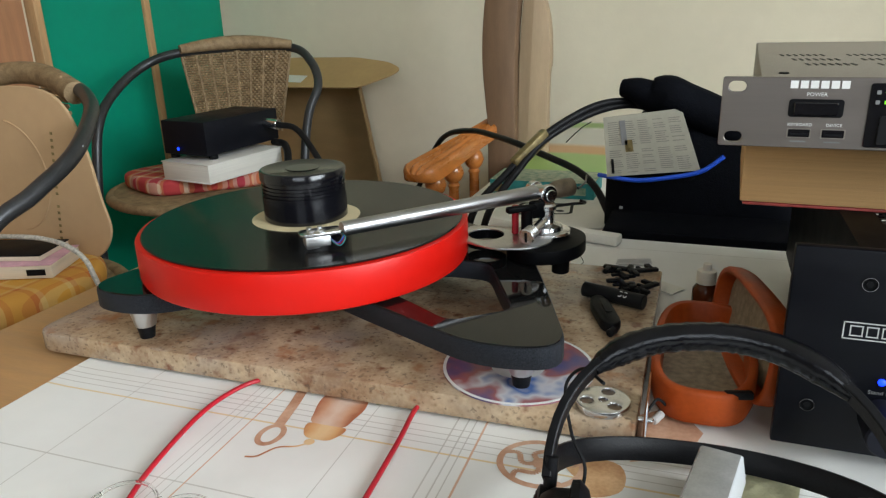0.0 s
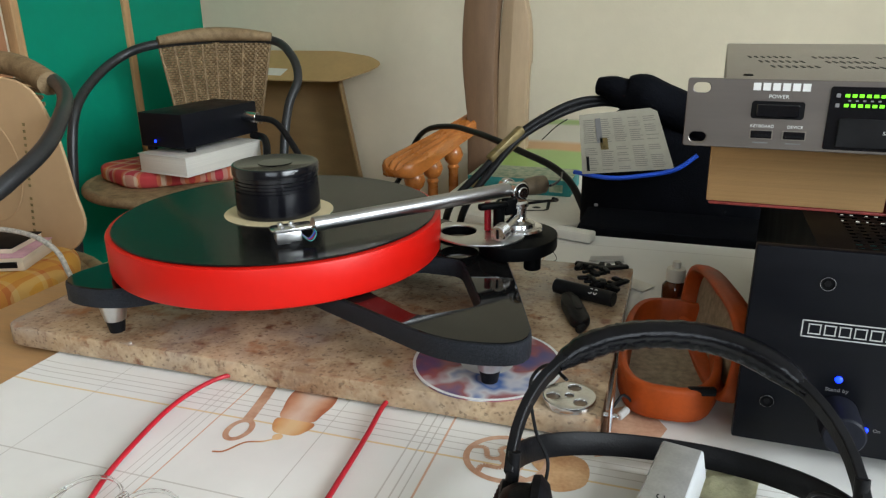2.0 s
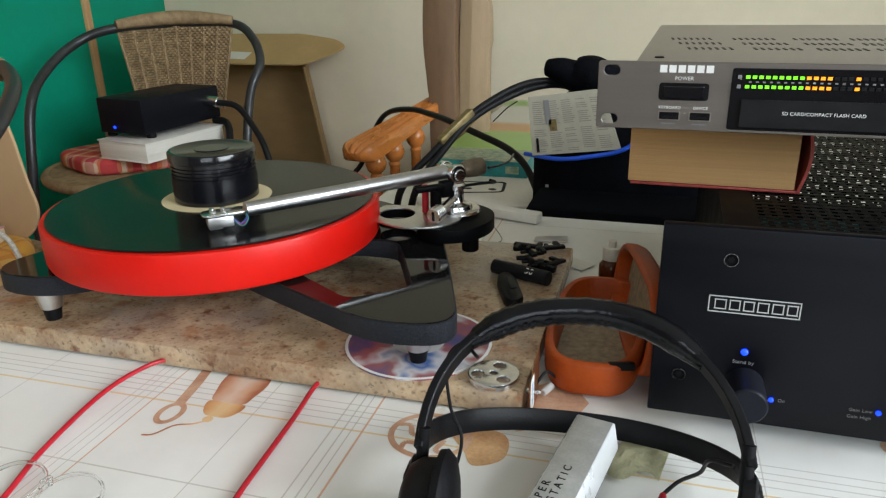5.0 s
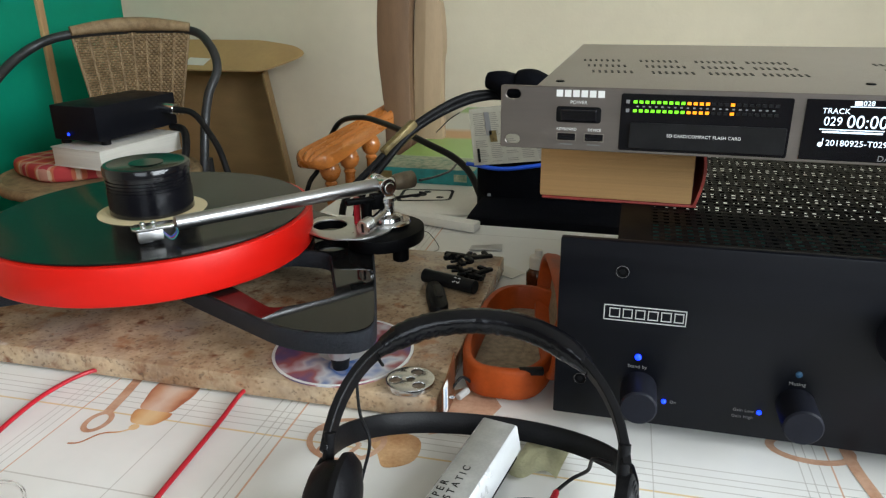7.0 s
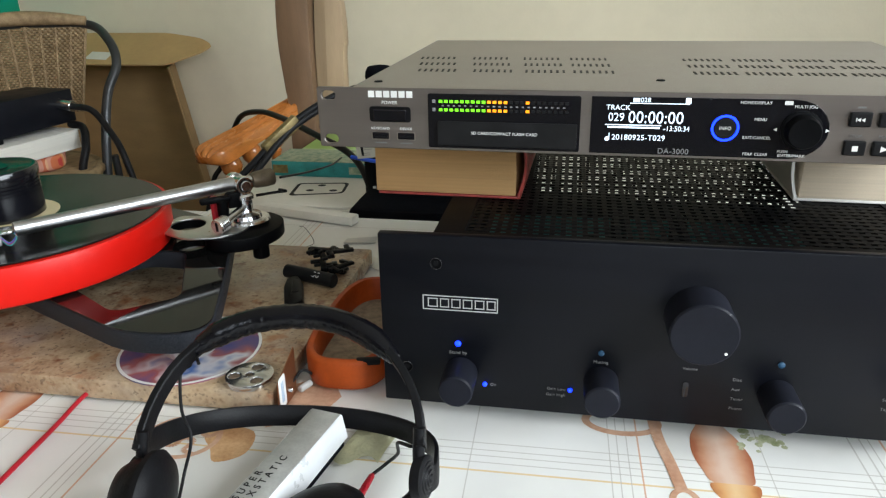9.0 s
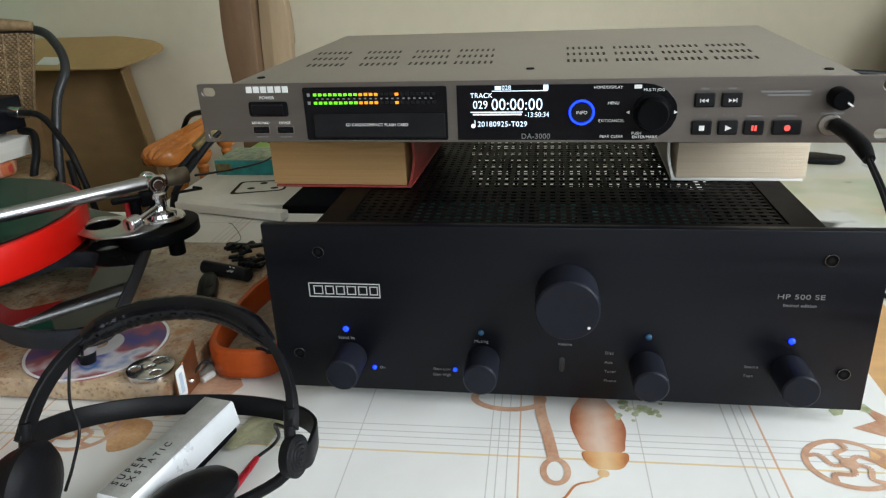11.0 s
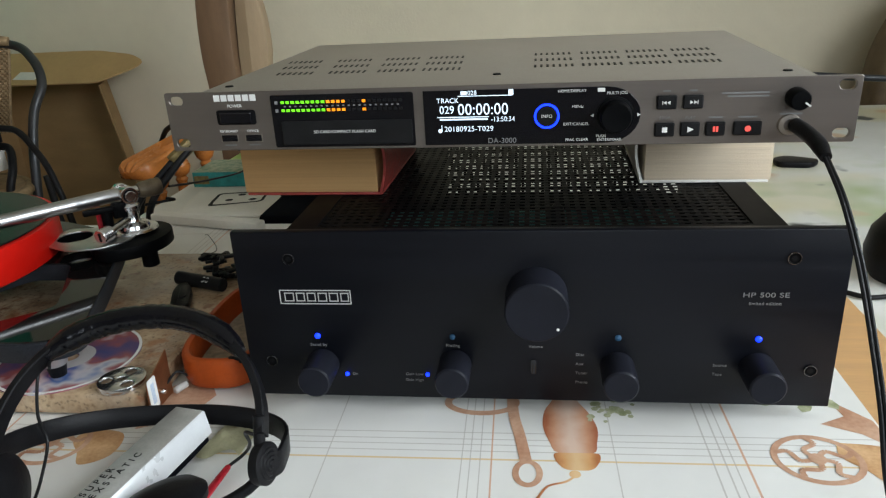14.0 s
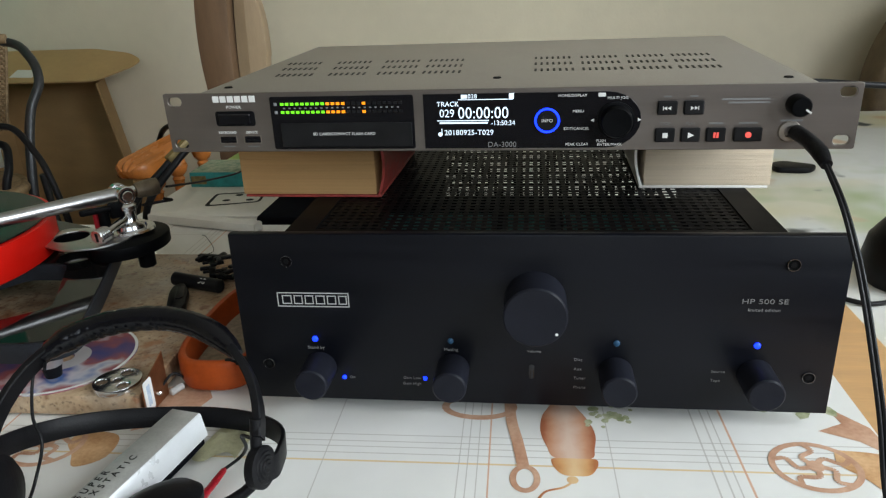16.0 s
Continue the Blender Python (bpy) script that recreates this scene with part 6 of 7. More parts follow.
def build_back_table():
    # pad of drawings: sheets with a drawn rounded frame and three dots
    p = thing("drawing_pad", (-0.52, 0.75, LT), "stack of white sheets with a drawn black frame", "paper pad")
    for k in range(3):
        dx, dy = 0.006 * (2 - k), -0.004 * (2 - k)
        o = soft_poly([(-0.092, -0.118), (0.07, -0.122), (0.116, -0.1), (0.118, 0.06), (0.08, 0.15), (-0.125, 0.15)], [0.01, 0.05, 0.05, 0.06, 0.03, 0.01], 6)
        part("sheet", prism([(x + dx, y + dy) for x, y in o], 0.0002 + 0.005 * k, 0.0046 + 0.005 * k, 0.0008), M_PAPER, p)
    bm = bmesh.new()
    edge = [(-0.062, 0.01), (0.033, 0.025), (0.042, -0.043), (-0.052, -0.07)]
    o, i2 = soft_poly(edge, 0.012, 5), soft_poly([(x * 0.88 - 0.0008, y * 0.82 - 0.003) for x, y in edge], 0.01, 5)
    for k in range(len(o)):
        j = (k + 1) % len(o)
        bm.faces.new([bm.verts.new((*q, 0.0148)) for q in (o[k], o[j], i2[j], i2[k])])
    for x, y in ((-0.025, -0.032), (-0.013, 0.001), (0.018, -0.028)):
        flat_shape([(x + 0.0075 * math.cos(q * 0.5236), y + 0.0065 * math.sin(q * 0.5236)) for q in range(12)], 0.0148, bm)
    part("drawn_frame", bm, M_DARK, p, flat=True)
    t = thing("teal_box", (-0.5545, 0.855, LT + 0.0148), "flat teal and green printed carton on the sheets", "box")
    part("carton", box((0, 0, 0.0145), (0.195, 0.1, 0.029), 0.001), M_TEAL, t)
    part("lid_print", box((0, 0, 0.0293), (0.193, 0.098, 0.0006)), M_TEALT, t)
    part("label_bar", box((0.07, -0.0502, 0.014), (0.025, 0.0004, 0.014)), M_TEALT, t)
    part("label_bar", box((-0.08, -0.0502, 0.014), (0.03, 0.0004, 0.016)), M_BRASS, t)
    # black case under the bag
    c = thing("black_case", (-0.19, 0.545, LT), "flat black case lying under the bag", "case")
    part("body", box((0, 0, 0.03), (0.42, 0.11, 0.0595), 0.006), M_NAVY, c)
    part("seam", box((0, -0.0552, 0.034), (0.26, 0.0006, 0.0015)), M_INKDIM, c)
    # dark soft bag with a folded leaflet in front
    b = thing("bag", (-0.32, 0.66, LT), "dark soft bag with blue piping, lid thrown open", "bag")
    bm = bmesh.new()
    rows = [(-0.053, 0.13, 0.065), (-0.03, 0.14, 0.072), (0.05, 0.14, 0.074), (0.1, 0.125, 0.066), (0.14, 0.1, 0.05)]
    rings = []
    for z, w, d in rows:
        rings.append([bm.verts.new((-0.272 + w * abs(math.cos(a)) ** 0.6 * (1 if math.cos(a) > 0 else -1) * (1 + 0.03 * math.sin(5 * a + z * 60)) - 0.02 * (0.1 - z),
                                    0.665 + d * abs(math.sin(a)) ** 0.6 * (1 if math.sin(a) > 0 else -1), z)) for a in [2 * math.pi * i / 28 for i in range(28)]])
    for a, c2 in zip(rings, rings[1:]):
        for i in range(28):
            bm.faces.new((a[i], a[(i + 1) % 28], c2[(i + 1) % 28], c2[i]))
    bm.faces.new(rings[0]), bm.faces.new(rings[-1])
    bmesh.ops.translate(bm, vec=(0, 0, -0.005), verts=bm.verts)
    part("body", bm, M_NAVY, b, world=True)
    part("flap", sweep(smooth([(-0.396, 0.625, 0.1745), (-0.375, 0.62, 0.172), (-0.355, 0.62, 0.164), (-0.335, 0.62, 0.165), (-0.31, 0.62, 0.154), (-0.2625, 0.625, 0.132), (-0.222, 0.63, 0.10), (-0.19, 0.635, 0.05)], 6), lambda k: 0.0125 + 0.017 * min(1, 2.2 * k), 10), M_NAVY, b, "rolled dark flap", world=True)
    part("piping", sweep(smooth([(-0.42, 0.585, 0.053), (-0.3676, 0.569, 0.0511), (-0.3204, 0.568, 0.0573), (-0.2782, 0.57, 0.0678), (-0.2499, 0.578, 0.0883)], 6), 0.0032, 8), M_BLUEP, b, "bright blue piping", world=True)
    bm = bmesh.new()
    for k in range(7):
        box((-0.385 + 0.006 * k, 0.5855, 0.005 - 0.012 * k), (0.005, 0.001, 0.004), 0, bm)
    part("embossed_marks", bm, M_INKDIM, b, world=True)
    # leaflet
    lf = thing("leaflet", (-0.355, 0.58, 0.035), "folded printed leaflet tucked into the bag", "leaflet")
    def upright(o, t0, t1):
        q = prism(o, t0, t1)
        q.transform(Matrix.Translation((0, 0.575, 0)) @ FRONT)
        return q

    part("sheet", upright([(-0.4057, 0.0534), (-0.2791, 0.0689), (-0.308, 0.1476), (-0.3187, 0.1519), (-0.4146, 0.1381)], 0, 0.003), M_SHEET, lf, world=True)
    c0, c1, c3, c2 = Vector((-0.4057, 0.0534)), Vector((-0.2791, 0.0689)), Vector((-0.4146, 0.1381)), Vector((-0.307, 0.1505))

    def at(u, v):
        w = c0.lerp(c1, u).lerp(c3.lerp(c2, u), v)
        return (w.x, w.y)

    rnd = random.Random(4)
    bm = bmesh.new()
    for col in range(5):
        for row in range(26):
            if row in (12, 13) or rnd.random() < 0.12:
                continue
            u0, v0 = 0.05 + 0.185 * col, 0.05 + 0.034 * row
            w = 0.15 * rnd.uniform(0.75, 1)
            q = upright([at(u0, v0), at(u0 + w, v0), at(u0 + w, v0 + 0.012), at(u0, v0 + 0.012)], 0.0031, 0.0033)
            me = bpy.data.meshes.new("row")
            q.to_mesh(me)
            bm.from_mesh(me)
            bpy.data.meshes.remove(me)
            q.free()
    tagged(part("small_print", bm, M_NEWSBAR, lf, flat=True, world=True), kind="stuff")
    for u0, v0, u1, v1, mt in ((0.2, 0.52, 0.27, 0.93, M_INKDIM), (0.24, 0.4, 0.33, 0.6, M_BRASS), (0.06, 0.05, 0.09, 0.3, M_DARK)):
        part("printed_picture", upright([at(u0, v0), at(u1, v0), at(u1, v1), at(u0, v1)], 0.0034, 0.0036), mt, lf, world=True)
    # thick leads with a clip
    cable("black_cable", [(-0.985, 1.13, -0.25), (-0.96, 1.14, -0.16), (-0.935, 1.15, -0.12), (-0.892, 1.145, -0.032), (-0.832, 1.08, 0.017), (-0.749, 1.0, 0.04), (-0.681, 0.93, 0.044), (-0.618, 0.86, 0.044), (-0.544, 0.79, 0.036), (-0.48, 0.74, 0.024), (-0.44, 0.7, 0.005), (-0.41, 0.66, -0.03)], 0.0062, M_PVC, "thick black braided cable")
    cl = thing("cable_pair", (-0.56, 0.47, LT + 0.001), "pair of black leads held by a tan clip", "cable")
    for s in (0, 1):
        part("lead", sweep(smooth([(-0.60 + 0.02 * s, 0.50, -0.055), (-0.575 + 0.022 * s, 0.47, 0.02), (-0.535 + 0.012 * s, 0.5, 0.069), (-0.497 + 0.004 * s, 0.55, 0.112 - 0.004 * s), (-0.44, 0.6, 0.147 - 0.009 * s), (-0.392, 0.628, 0.155 - 0.006 * s), (-0.345, 0.66, 0.14)], 8), 0.0052, 10), M_PVC, cl, world=True)
    m, h = aim((-0.527, 0.508, 0.078), (-0.492, 0.556, 0.116))
    bm = box((0, 0, h / 2), (0.013, 0.02, h), 0.003)
    bm.transform(m)
    part("clip", bm, M_BRASS, cl, "tan cable clip with print", world=True)
    cable("thin_wire", [(-0.435, 0.6, 0.128), (-0.45, 0.595, 0.118), (-0.47, 0.59, 0.098)], 0.0008, M_PVC, "thin black wire end")
    cable("thin_wire", [(-0.392, 0.243, 0.117), (-0.408, 0.36, 0.09), (-0.425, 0.5, 0.062), (-0.438, 0.59, 0.05)], 0.0014, M_PVC, "thin black lead near the bag")
    # on the other floral table
    bm = prism(soft_poly([(0.47, 0.93), (0.53, 0.92), (0.555, 0.95), (0.5, 0.985), (0.47, 0.97)], 0.015), LT + 0.0001, LT + 0.012, 0.004)
    tagged(part("key_fob", bm, M_RUB), "black plastic remote on the floral cloth", "remote")
    cable("black_cable", [(0.36, 0.36, -0.0562), (0.40, 0.335, -0.0562), (0.46, 0.37, -0.0562), (0.52, 0.45, -0.0562), (0.6, 0.52, -0.0562), (0.72, 0.6, -0.0562)], 0.003, M_PVC, "black cable curled on the floral cloth")
    s = thing("dark_cup", (0.468, 0.405, LT), "dark grey rounded ear shell on the cloth", "ear shell", rz=20)
    part("shell", lathe([(0, 0.0), (0.044, 0.0), (0.052, 0.012), (0.055, 0.035), (0.05, 0.06), (0.036, 0.08), (0.018, 0.088), (0, 0.09)], 40), M_RUB, s)
    part("stud", lathe([(0, 0.0895), (0.004, 0.0895), (0.003, 0.0922), (0, 0.0927)], 12), M_CHROME, s)
    cable("black_cable", [(0.20, 0.335, 0.208), (0.30, 0.34, 0.20), (0.42, 0.36, 0.19), (0.60, 0.42, 0.185), (0.85, 0.5, 0.15)], 0.0035, M_PVC, "black mains cable from the recorder")


build_back_table()


# ---- chairs ----
def build_chair():
    c = thing("rattan_chair", (-1.56, 1.12, FL), "rattan chair with grey steel tube frame", "chair", "chairs at the table")
    left = [(-1.603, 1.388, 0.2), (-1.705, 1.265, 0.192), (-1.775, 1.2, 0.165), (-1.80, 1.1, 0.106), (-1.782, 1.0, 0.028), (-1.772, 0.95, -0.127), (-1.782, 0.93, -0.344), (-1.79, 0.925, FL + 0.005)]
    right = [(-1.603, 1.388, 0.2), (-1.46, 1.456, 0.193), (-1.375, 1.42, 0.155), (-1.334, 1.38, 0.093), (-1.343, 1.33, 0.019), (-1.339, 1.28, -0.1), (-1.335, 1.24, -0.3), (-1.33, 1.22, FL + 0.005)]
    for p in (left, right):
        part("frame_tube", sweep(smooth(p, 7), 0.0125, 14), M_TUBE, c, world=True)
    for x, y, x2, y2 in ((-1.72, 1.26, -1.74, 1.32), (-1.45, 1.46, -1.45, 1.50)):
        part("rear_leg", rod((x, y, -0.19), (x2, y2, FL + 0.005), 0.011, 12), M_TUBE, c, world=True)
    part("side_tube", sweep(smooth([(-1.775, 0.94, -0.42), (-1.6, 1.02, -0.42), (-1.335, 1.23, -0.42)], 6), 0.0095, 10), M_TUBE, c, world=True)
    # woven back: strands over and under between a rolled rim
    A, B, C, D = Vector((-1.705, 1.265, 0.192)), Vector((-1.461, 1.456, 0.193)), Vector((-1.498, 1.42, -0.05)), Vector((-1.675, 1.275, -0.05))
    nrm = Vector((0.62, -0.79, 0))

    def on(u, v):
        return A.lerp(B, u).lerp(D.lerp(C, u), v) - nrm * 0.03 * math.sin(math.pi * u)

    part("back_rim", sweep([on(k / 20, -0.03) + Vector((0, 0, 0.002 + 0.012 * math.sin(math.pi * k / 20))) + nrm * 0.016 for k in range(21)], lambda k: 0.0125 + 0.007 * math.sin(math.pi * k), 12), M_RAT, c, "rattan wound top rim", world=True)
    bm = bmesh.new()
    for j in range(36):
        v = (j + 0.5) / 36
        sweep([on(k / 44, v) + nrm * 0.0028 * (1 if (k + j) % 2 else -1) for k in range(45)], 0.0036, 5, bm)
    tagged(part("weave", bm, M_RAT, c, "woven rattan strands", world=True), kind="stuff")
    for i in range(9):
        part("stake", sweep([on(i / 8, k / 8) for k in range(9)], 0.0045, 6), M_RAT, c, world=True)
    o = [(-1.57 + 0.255 * math.cos(a), 1.13 + 0.235 * math.sin(a)) for a in [2 * math.pi * i / 40 for i in range(40)]]
    part("seat", prism(o, -0.178, -0.154, 0.008), M_RAT, c, world=True)
    part("seat_rim", sweep([(x, y, -0.166) for x, y in o + o[:1]], 0.014, 10), M_RAT, c, world=True)
    # cushion, book and black unit stacked on it
    o = soft_poly([(-1.80, 1.05), (-1.6, 0.96), (-1.38, 1.16), (-1.52, 1.34), (-1.72, 1.28)], 0.06)
    q = part("seat_cushion", prism(o, -0.1535, -0.112, 0.014, seg=4), M_PLAIDR)
    tagged(q, "red and orange checked seat cushion", "cushion")
    bk = thing("white_book", (-1.495, 1.125, -0.1118), "thick white paged book under the black unit", "book", rz=-9)
    part("page_block", box((0, 0, 0.0245), (0.165, 0.27, 0.044), 0.001), M_CLEANPG, bk)
    for z in (0.0015, 0.048):
        part("cover", box((0, 0, z), (0.17, 0.275, 0.003), 0.001), M_COVW, bk)
    u = thing("power_unit", (-1.525, 1.155, -0.0618), "black metal power unit with a blue lamp", "electronics", rz=0)
    part("casing", box((-1.515, 1.16, -0.0055), (0.15, 0.28, 0.087), 0.003, rot=(0, 0, -7)), M_UNIT, u, world=True)
    for x in (-1.59, -1.47):
        part("foot", lathe(disc_prof(0.012, -0.0616, -0.048), 16, pose(x, 1.05, 0)), M_RUB, u, world=True)
    part("lamp", lathe(disc_prof(0.004, 0, 0.0015, 0.0004), 12, Matrix.Translation((-1.552, 1.0195, -0.033)) @ Matrix.Rotation(radians(90), 4, "X")), M_BLUE, u, "tiny blue lamp", world=True)
    part("plug", rod((-1.444, 1.24, 0.005), (-1.385, 1.235, 0.0), 0.015, 16), M_CHROME, u, "metal connector", world=True)
    cable("black_cable", [(-1.39, 1.235, 0.0), (-1.33, 1.23, -0.008), (-1.27, 1.2, -0.05), (-1.215, 1.17, -0.12), (-1.18, 1.16, -0.3), (-1.25, 1.25, FL + 0.02)], 0.0085, M_PVC, "black cable from the power unit")
    cable("black_cable", [(-1.43, 1.27, -0.055), (-1.38, 1.25, -0.06), (-1.345, 1.2, -0.1), (-1.35, 1.17, -0.2), (-1.36, 1.2, -0.5)], 0.0105, M_PVC, "thick black cable behind the books")


build_chair()


def build_near_chair():
    c = thing("rattan_chair", (-1.45, 0.35, FL), "rattan chair holding a leaning cardboard sheet", "chair", "chairs at the table")
    tube = [(-1.56, 0.62, 0.19), (-1.373, 0.56, 0.176), (-1.276, 0.5, 0.156), (-1.205, 0.42, 0.133), (-1.155, 0.33, 0.099), (-1.15, 0.25, 0.063), (-1.165, 0.17, 0.015), (-1.19, 0.1, -0.15), (-1.2, 0.08, FL + 0.005)]
    part("frame_tube", sweep(smooth(tube, 7), 0.0125, 14), M_TUBE, c, world=True)
    part("frame_tube", sweep(smooth([(-1.6, 0.6, 0.19), (-1.75, 0.5, 0.17), (-1.82, 0.35, 0.1), (-1.82, 0.15, -0.1), (-1.82, 0.1, FL + 0.005)], 7), 0.0125, 14), M_TUBE, c, world=True)
    for x, y in ((-1.36, 0.55), (-1.64, 0.6)):
        part("rear_leg", rod((x, y, -0.19), (x, y + 0.05, FL + 0.005), 0.011, 12), M_TUBE, c, world=True)
    part("back_rim", sweep(smooth([(-1.655, 0.565, 0.18), (-1.55, 0.592, 0.197), (-1.45, 0.578, 0.191), (-1.345, 0.538, 0.167)], 8), 0.0215, 12), M_RAT, c, "rattan wound top rim", world=True)
    A, B = Vector((-1.65, 0.59, 0.17)), Vector((-1.41, 0.575, 0.165))
    bm = bmesh.new()
    for j in range(22):
        z = 0.16 - j * 0.012
        sweep([A.lerp(B, k / 30) + Vector((0, 0.03 * math.sin(math.pi * k / 30) + 0.003 * (1 if (k + j) % 2 else -1), z - 0.165)) for k in range(31)], 0.0046, 5, bm)
    tagged(part("weave", bm, M_RAT, c, world=True), kind="stuff")
    o = [(-1.45 + 0.25 * math.cos(a), 0.345 + 0.22 * math.sin(a)) for a in [2 * math.pi * i / 40 for i in range(40)]]
    part("seat", prism(o, -0.19, -0.165, 0.008), M_RAT, c, world=True)
    part("seat_rim", sweep([(x, y, -0.177) for x, y in o + o[:1]], 0.018, 10), M_RAT, c, world=True)
    q = part("seat_cushion", prism(soft_poly([(-1.68, 0.28), (-1.45, 0.12), (-1.255, 0.2), (-1.205, 0.34), (-1.25, 0.46), (-1.4, 0.52), (-1.64, 0.48)], 0.06), -0.158, -0.105, 0.022, seg=4), M_PLAIDY)
    tagged(q, "yellow and orange checked seat cushion", "cushion")
    # cardboard sheet with rounded corners leaning on the chair back
    o = [(v.x, v.y) for v in smooth([(-1.62, 0.1, 0), (-1.55, 0.165, 0), (-1.42, 0.188, 0), (-1.3, 0.175, 0), (-1.252, 0.1, 0), (-1.234, 0.0, 0), (-1.225, -0.06, 0), (-1.262, -0.107, 0),
                                     (-1.33, -0.11, 0), (-1.42, -0.08, 0), (-1.6, -0.1, 0), (-1.62, 0.1, 0)], 5)[:-1]]
    bm = prism(o, 0.0, 0.006, 0.001, seg=1)
    bm.transform(Matrix.Translation((-0.006, 0.455, 0)) @ FRONT)
    s = part("cardboard_sheet", bm, M_CARDL)
    tagged(s, "tan cardboard sheet with rounded corners and print", "cardboard")
    bm = bmesh.new()
    for k in range(17):
        if k not in (5, 10):
            box((-1.322 - 0.0016 * k, 0.4485, 0.11 - 0.0118 * k), (0.0055, 0.0004, 0.005), 0, bm)
    part("print_bars", bm, M_BRASS, s)
    ring = [(-1.44 + 0.09 * math.cos(a), 0.4488, 0.03 + 0.1 * math.sin(a)) for a in [math.pi * (-0.45 + 0.9 * i / 20) for i in range(21)]]
    part("embossed_ring", sweep(ring, 0.0015, 6), M_CARDL, s)
    # magazines and a braided cord on the cushion
    mz = thing("magazine", (-1.366, 0.342, -0.1048), "pink and white magazine on the cushion", "magazine", rz=22)
    part("page_block", box((0, 0, 0.012), (0.21, 0.10, 0.022), 0.002), M_PAGESW, mz)
    part("cover", box((0, 0, 0.0242), (0.212, 0.102, 0.0018), 0.0005), M_PINK, mz)
    part("title_bar", box((0.08, -0.0512, 0.012), (0.03, 0.0006, 0.01)), M_DARK, mz)
    cable("braided_cord", [(-1.45, 0.37, -0.06), (-1.336, 0.35, -0.045), (-1.28, 0.35, -0.043), (-1.228, 0.35, -0.05), (-1.192, 0.35, -0.07), (-1.177, 0.35, -0.102), (-1.17, 0.36, -0.16), (-1.17, 0.38, -0.3)], 0.0042, M_CORD, "grey and white braided cord")
    mz = thing("magazine", (-1.385, 0.352, -0.0795), "black covered magazine lying on another", "magazine", rz=17)
    part("page_block", box((0, 0, 0.0045), (0.2, 0.085, 0.008), 0.001), M_PAGESW, mz)
    part("cover", box((0, 0, 0.0098), (0.202, 0.087, 0.002), 0.0005), M_DARK, mz)


build_near_chair()


def build_carton():
    c = thing("carton", (-1.58, 1.76, FL), "brown cardboard carton lying open with a spread flap", "carton")
    x0, x1, y0, y1, z1 = -1.82, -1.352, 1.665, 1.855, 0.045

    def upright(o, y, t=0.006):
        q = prism(o, 0, t)
        q.transform(Matrix.Translation((0, y, 0)) @ FRONT)
        return q

    # the right side slants along the camera's line of sight, to show only its edge
    turn_in = 0.085
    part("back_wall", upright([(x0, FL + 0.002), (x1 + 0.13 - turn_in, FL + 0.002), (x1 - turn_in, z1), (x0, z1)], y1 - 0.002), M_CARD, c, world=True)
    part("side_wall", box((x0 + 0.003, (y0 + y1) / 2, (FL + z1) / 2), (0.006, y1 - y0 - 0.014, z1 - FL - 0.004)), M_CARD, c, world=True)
    q = bmesh.new()
    ring = [[q.verts.new((x + e, y, z)) for e in (0.0, 0.006)] for x, y, z in
            ((x1 + 0.13, y0, FL + 0.002), (x1 + 0.13 - turn_in, y1 - 0.009, FL + 0.002), (x1 - turn_in, y1 - 0.009, z1), (x1, y0, z1))]
    for i in range(4):
        j = (i + 1) % 4
        q.faces.new((ring[i][0], ring[j][0], ring[j][1], ring[i][1]))
    q.faces.new([v[0] for v in ring]), q.faces.new([v[1] for v in ring])
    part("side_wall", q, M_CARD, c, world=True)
    # paler flap, darker walls: the fall of light is put into two card tones
    on_flap = Matrix.Translation((0, y0 - 0.004, z1 + 0.006)) @ Matrix.Rotation(radians(24), 4, "X")
    o = soft_poly([(-1.82, 0.0), (x1, 0.0), (-1.262, 0.08), (-1.243, 0.12), (-1.3, 0.165), (-1.44, 0.2), (-1.8, 0.2)], 0.03)
    bm = prism(o, 0, 0.005)
    bm.transform(on_flap)
    f = part("flap", bm, M_FLAP, c, "folded out carton flap, lightened in colour as it faces up", world=True)
    bm = prism([(-1.655, 0.03), (-1.575, 0.025), (-1.57, 0.07), (-1.65, 0.075)], 0.0055, 0.0062)
    bm.transform(on_flap)
    part("paper_label", bm, M_PAPER, f, world=True)


build_carton()


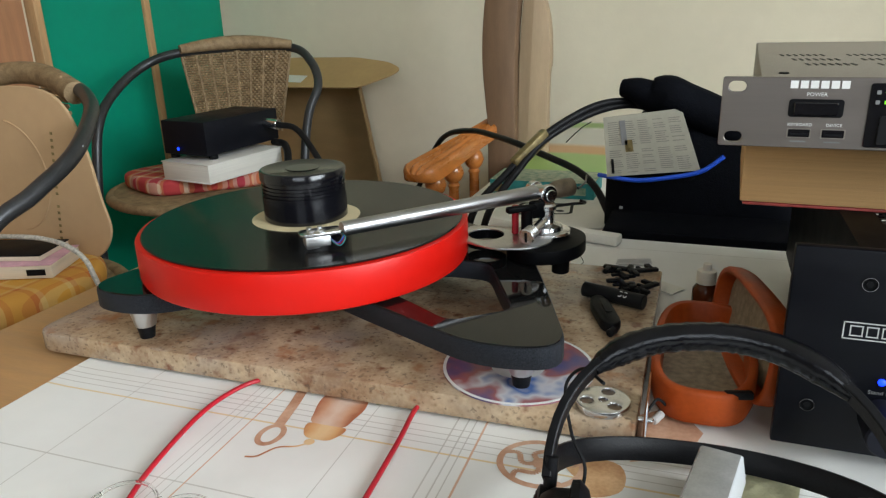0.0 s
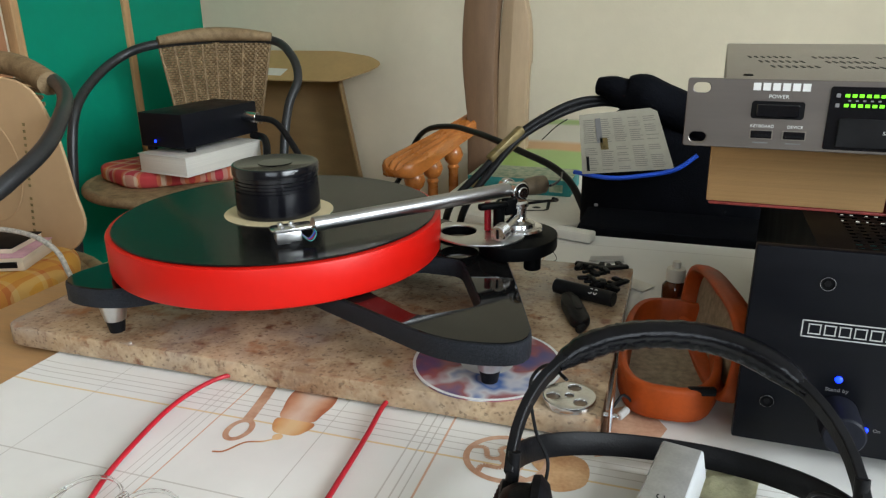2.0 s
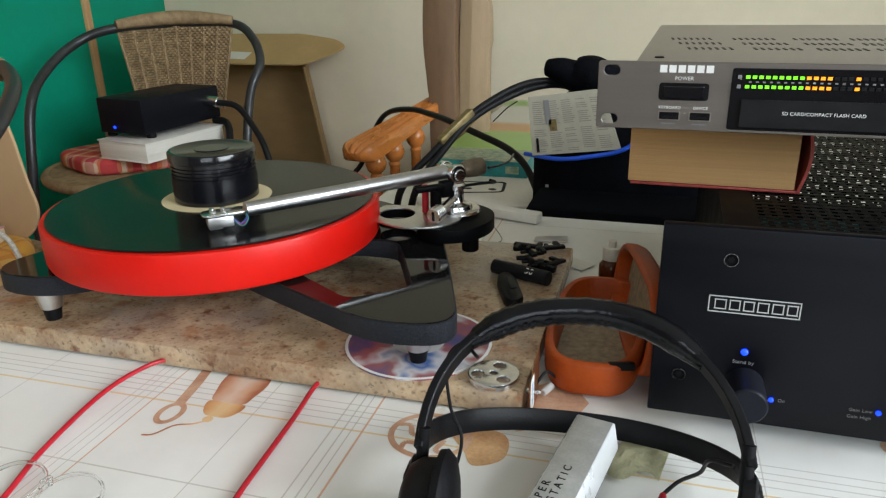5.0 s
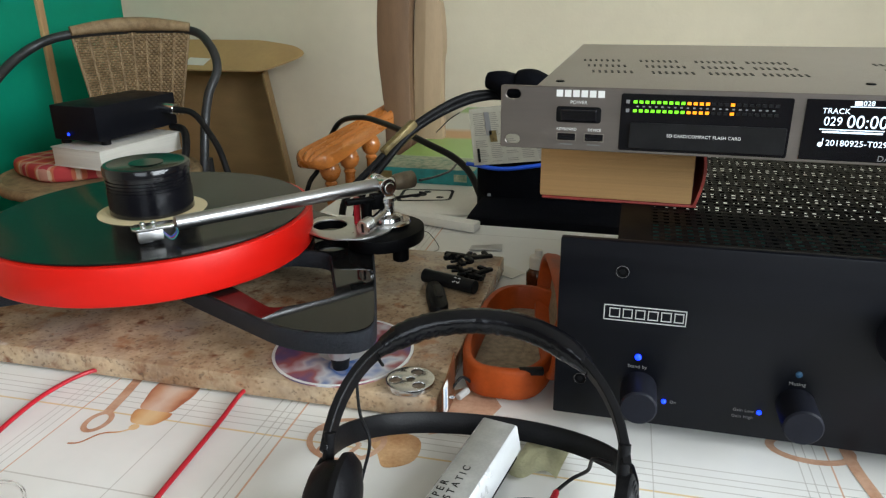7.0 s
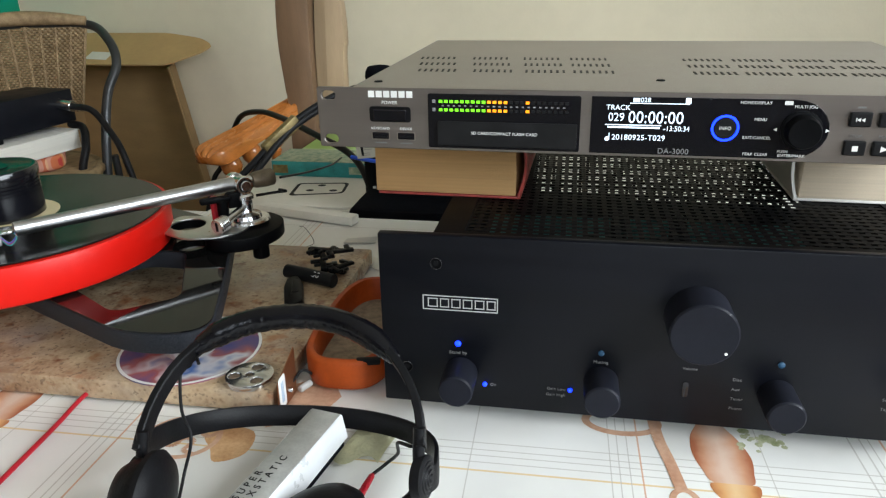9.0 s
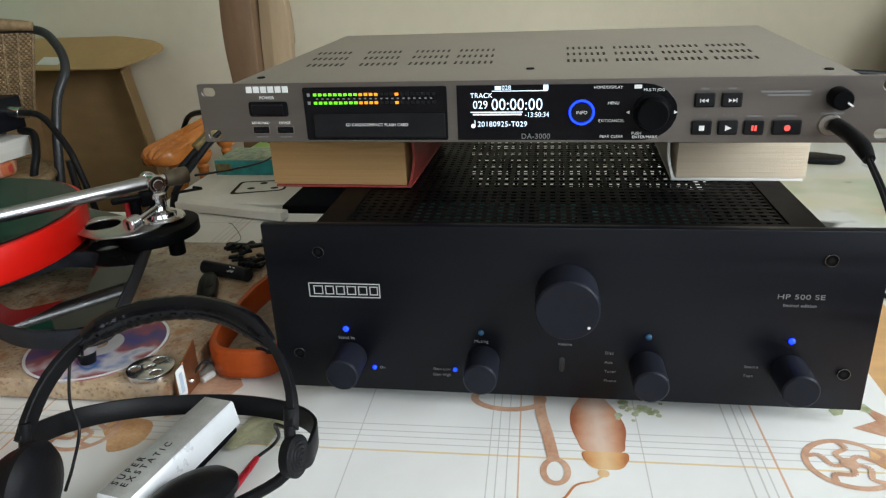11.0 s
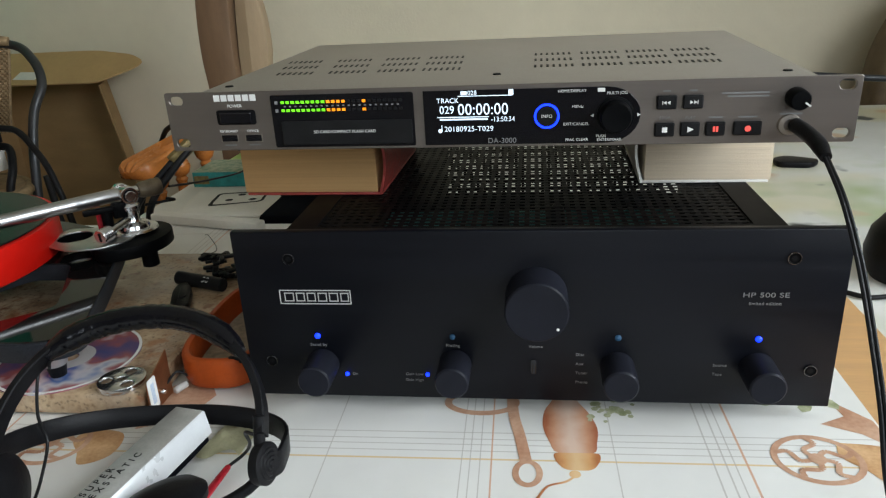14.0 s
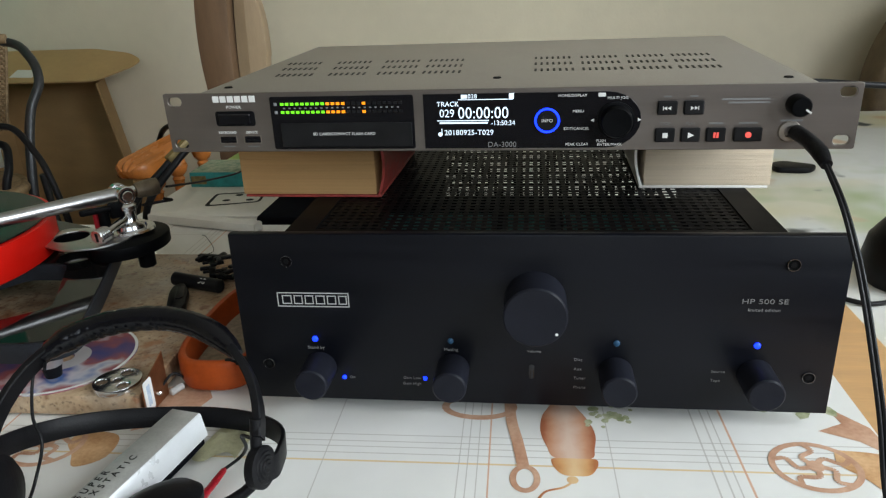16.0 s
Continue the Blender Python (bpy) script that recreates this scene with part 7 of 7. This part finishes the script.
def build_armchair():
    c = thing("wooden_armchair", (-0.55, 1.25, FL), "carved brown wooden armchair with turned spindles", "armchair")
    # tall curved back post: shaded side and lit front board put into two tones
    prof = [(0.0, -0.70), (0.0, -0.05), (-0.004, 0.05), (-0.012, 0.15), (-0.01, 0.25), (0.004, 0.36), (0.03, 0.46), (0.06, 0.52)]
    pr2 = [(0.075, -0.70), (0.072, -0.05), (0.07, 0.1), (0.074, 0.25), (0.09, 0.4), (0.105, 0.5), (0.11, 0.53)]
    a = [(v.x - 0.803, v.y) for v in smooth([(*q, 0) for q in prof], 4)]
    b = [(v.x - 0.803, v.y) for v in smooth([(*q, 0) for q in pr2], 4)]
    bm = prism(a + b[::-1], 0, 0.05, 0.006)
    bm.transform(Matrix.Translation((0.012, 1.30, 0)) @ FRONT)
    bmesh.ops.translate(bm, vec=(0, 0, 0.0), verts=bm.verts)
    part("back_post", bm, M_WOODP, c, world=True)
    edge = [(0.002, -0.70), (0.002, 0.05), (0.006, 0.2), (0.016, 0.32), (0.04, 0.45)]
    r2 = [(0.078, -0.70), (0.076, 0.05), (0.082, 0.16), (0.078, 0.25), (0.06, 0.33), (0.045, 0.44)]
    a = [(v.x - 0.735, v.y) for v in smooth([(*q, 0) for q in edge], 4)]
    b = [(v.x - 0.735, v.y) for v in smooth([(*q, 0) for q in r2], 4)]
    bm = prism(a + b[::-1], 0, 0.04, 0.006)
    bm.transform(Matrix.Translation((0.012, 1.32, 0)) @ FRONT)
    part("back_board", bm, M_WOODL, c, "wooden back board in a paler tone for its lit face", world=True)
    # arm rest with fluted end
    ax, h = aim((-0.868, 0.94, -0.075), (-0.782, 1.37, -0.012))
    d = Vector((-0.782 + 0.868, 0.43, 0.063)).normalized()
    s = Vector((d.y, -d.x, 0)).normalized()
    up = s.cross(d)
    p0 = Vector((-0.856, 0.945, -0.052))
    shape = []
    for k in range(4):
        for q in range(5):
            t = q / 4
            shape.append((-1 + (k + t) * 0.5, 0.32 + 0.2 * math.sin(math.pi * t)))
    shape += [(1, -0.3), (0.8, -0.4), (-0.8, -0.4), (-1, -0.3)]
    pts = [p0 + d * x for x in (-0.014, -0.006, 0.008, 0.03, 0.06, 0.14, 0.22, 0.32, 0.42)]
    bm = bmesh.new()
    rings = []
    for i, p in enumerate(pts):
        k = (0.45, 0.8, 0.97, 1.02, 1.02, 0.9, 0.75, 0.68, 0.66)[i]
        rings.append([bm.verts.new(p + s * u * 0.042 * k + up * v * 0.04 * (0.45, 0.85, 1.08, 1.1, 1.05, 1, 1, 1, 1)[i]) for u, v in shape])
    n = len(shape)
    for a1, b1 in zip(rings, rings[1:]):
        for i in range(n):
            bm.faces.new((a1[i], a1[(i + 1) % n], b1[(i + 1) % n], b1[i]))
    bm.faces.new(rings[0]), bm.faces.new(rings[-1])
    part("arm_rest", bm, M_WOOD, c, "fluted varnished arm rest", world=True)
    prf = [(0, 0), (0.012, 0), (0.016, -0.006), (0.012, -0.012), (0.02, -0.024), (0.025, -0.038), (0.02, -0.053), (0.011, -0.062), (0.015, -0.068), (0.012, -0.075), (0.013, -0.2), (0.02, -0.22), (0.013, -0.24), (0.014, -0.36), (0, -0.36)]
    for k in (0.07, 0.15, 0.25):
        q = p0 + d * k - up * 0.007
        part("spindle", lathe(prf, 20, Matrix.Translation(q)), M_WOOD, c, "turned ball spindle", world=True)
    e = p0 + d * 0.02
    part("front_leg", box((e.x + 0.004, e.y + 0.03, (FL - 0.45) / 2 - 0.0), (0.05, 0.05, -0.45 - FL), 0.006), M_WOOD, c, world=True)
    m2 = p0 + d * 0.2
    part("side_rail", box((m2.x, m2.y, -0.445), (0.05, 0.42, 0.05), 0.006, rot=(0, 0, -11)), M_WOOD, c, world=True)
    part("seat", box((-0.5, 1.2, -0.42), (0.56, 0.4, 0.03), 0.006), M_WOODP, c, world=True)


build_armchair()


def build_sofa_chair():
    # fills in for a brown shape at the view's edge; chair form is guessed
    c = thing("guessed_chair", (1.2, 1.45, FL), "brown chair shape by the back wall, its form guessed", "chair")
    o = soft_poly([(0.93, -0.3), (0.93, 0.06), (1.03, 0.26), (1.45, 0.3), (1.5, -0.3)], [0.02, 0.1, 0.12, 0.1, 0.02], 8)
    bm = prism(o, 0, 0.14, 0.03, seg=4)
    bm.transform(Matrix.Translation((0, 1.75, 0)) @ FRONT)
    part("backrest", bm, M_BROWNCLOTH, c, world=True)
    part("seat", box((1.2, 1.38, -0.36), (0.56, 0.46, 0.12), 0.04, seg=4), M_BROWNCLOTH, c, world=True)
    for x in (0.97, 1.43):
        for y in (1.2, 1.57):
            part("leg", box((x, y, (FL - 0.42) / 2), (0.04, 0.04, -0.42 - FL), 0.004), M_WOODP, c, world=True)


build_sofa_chair()
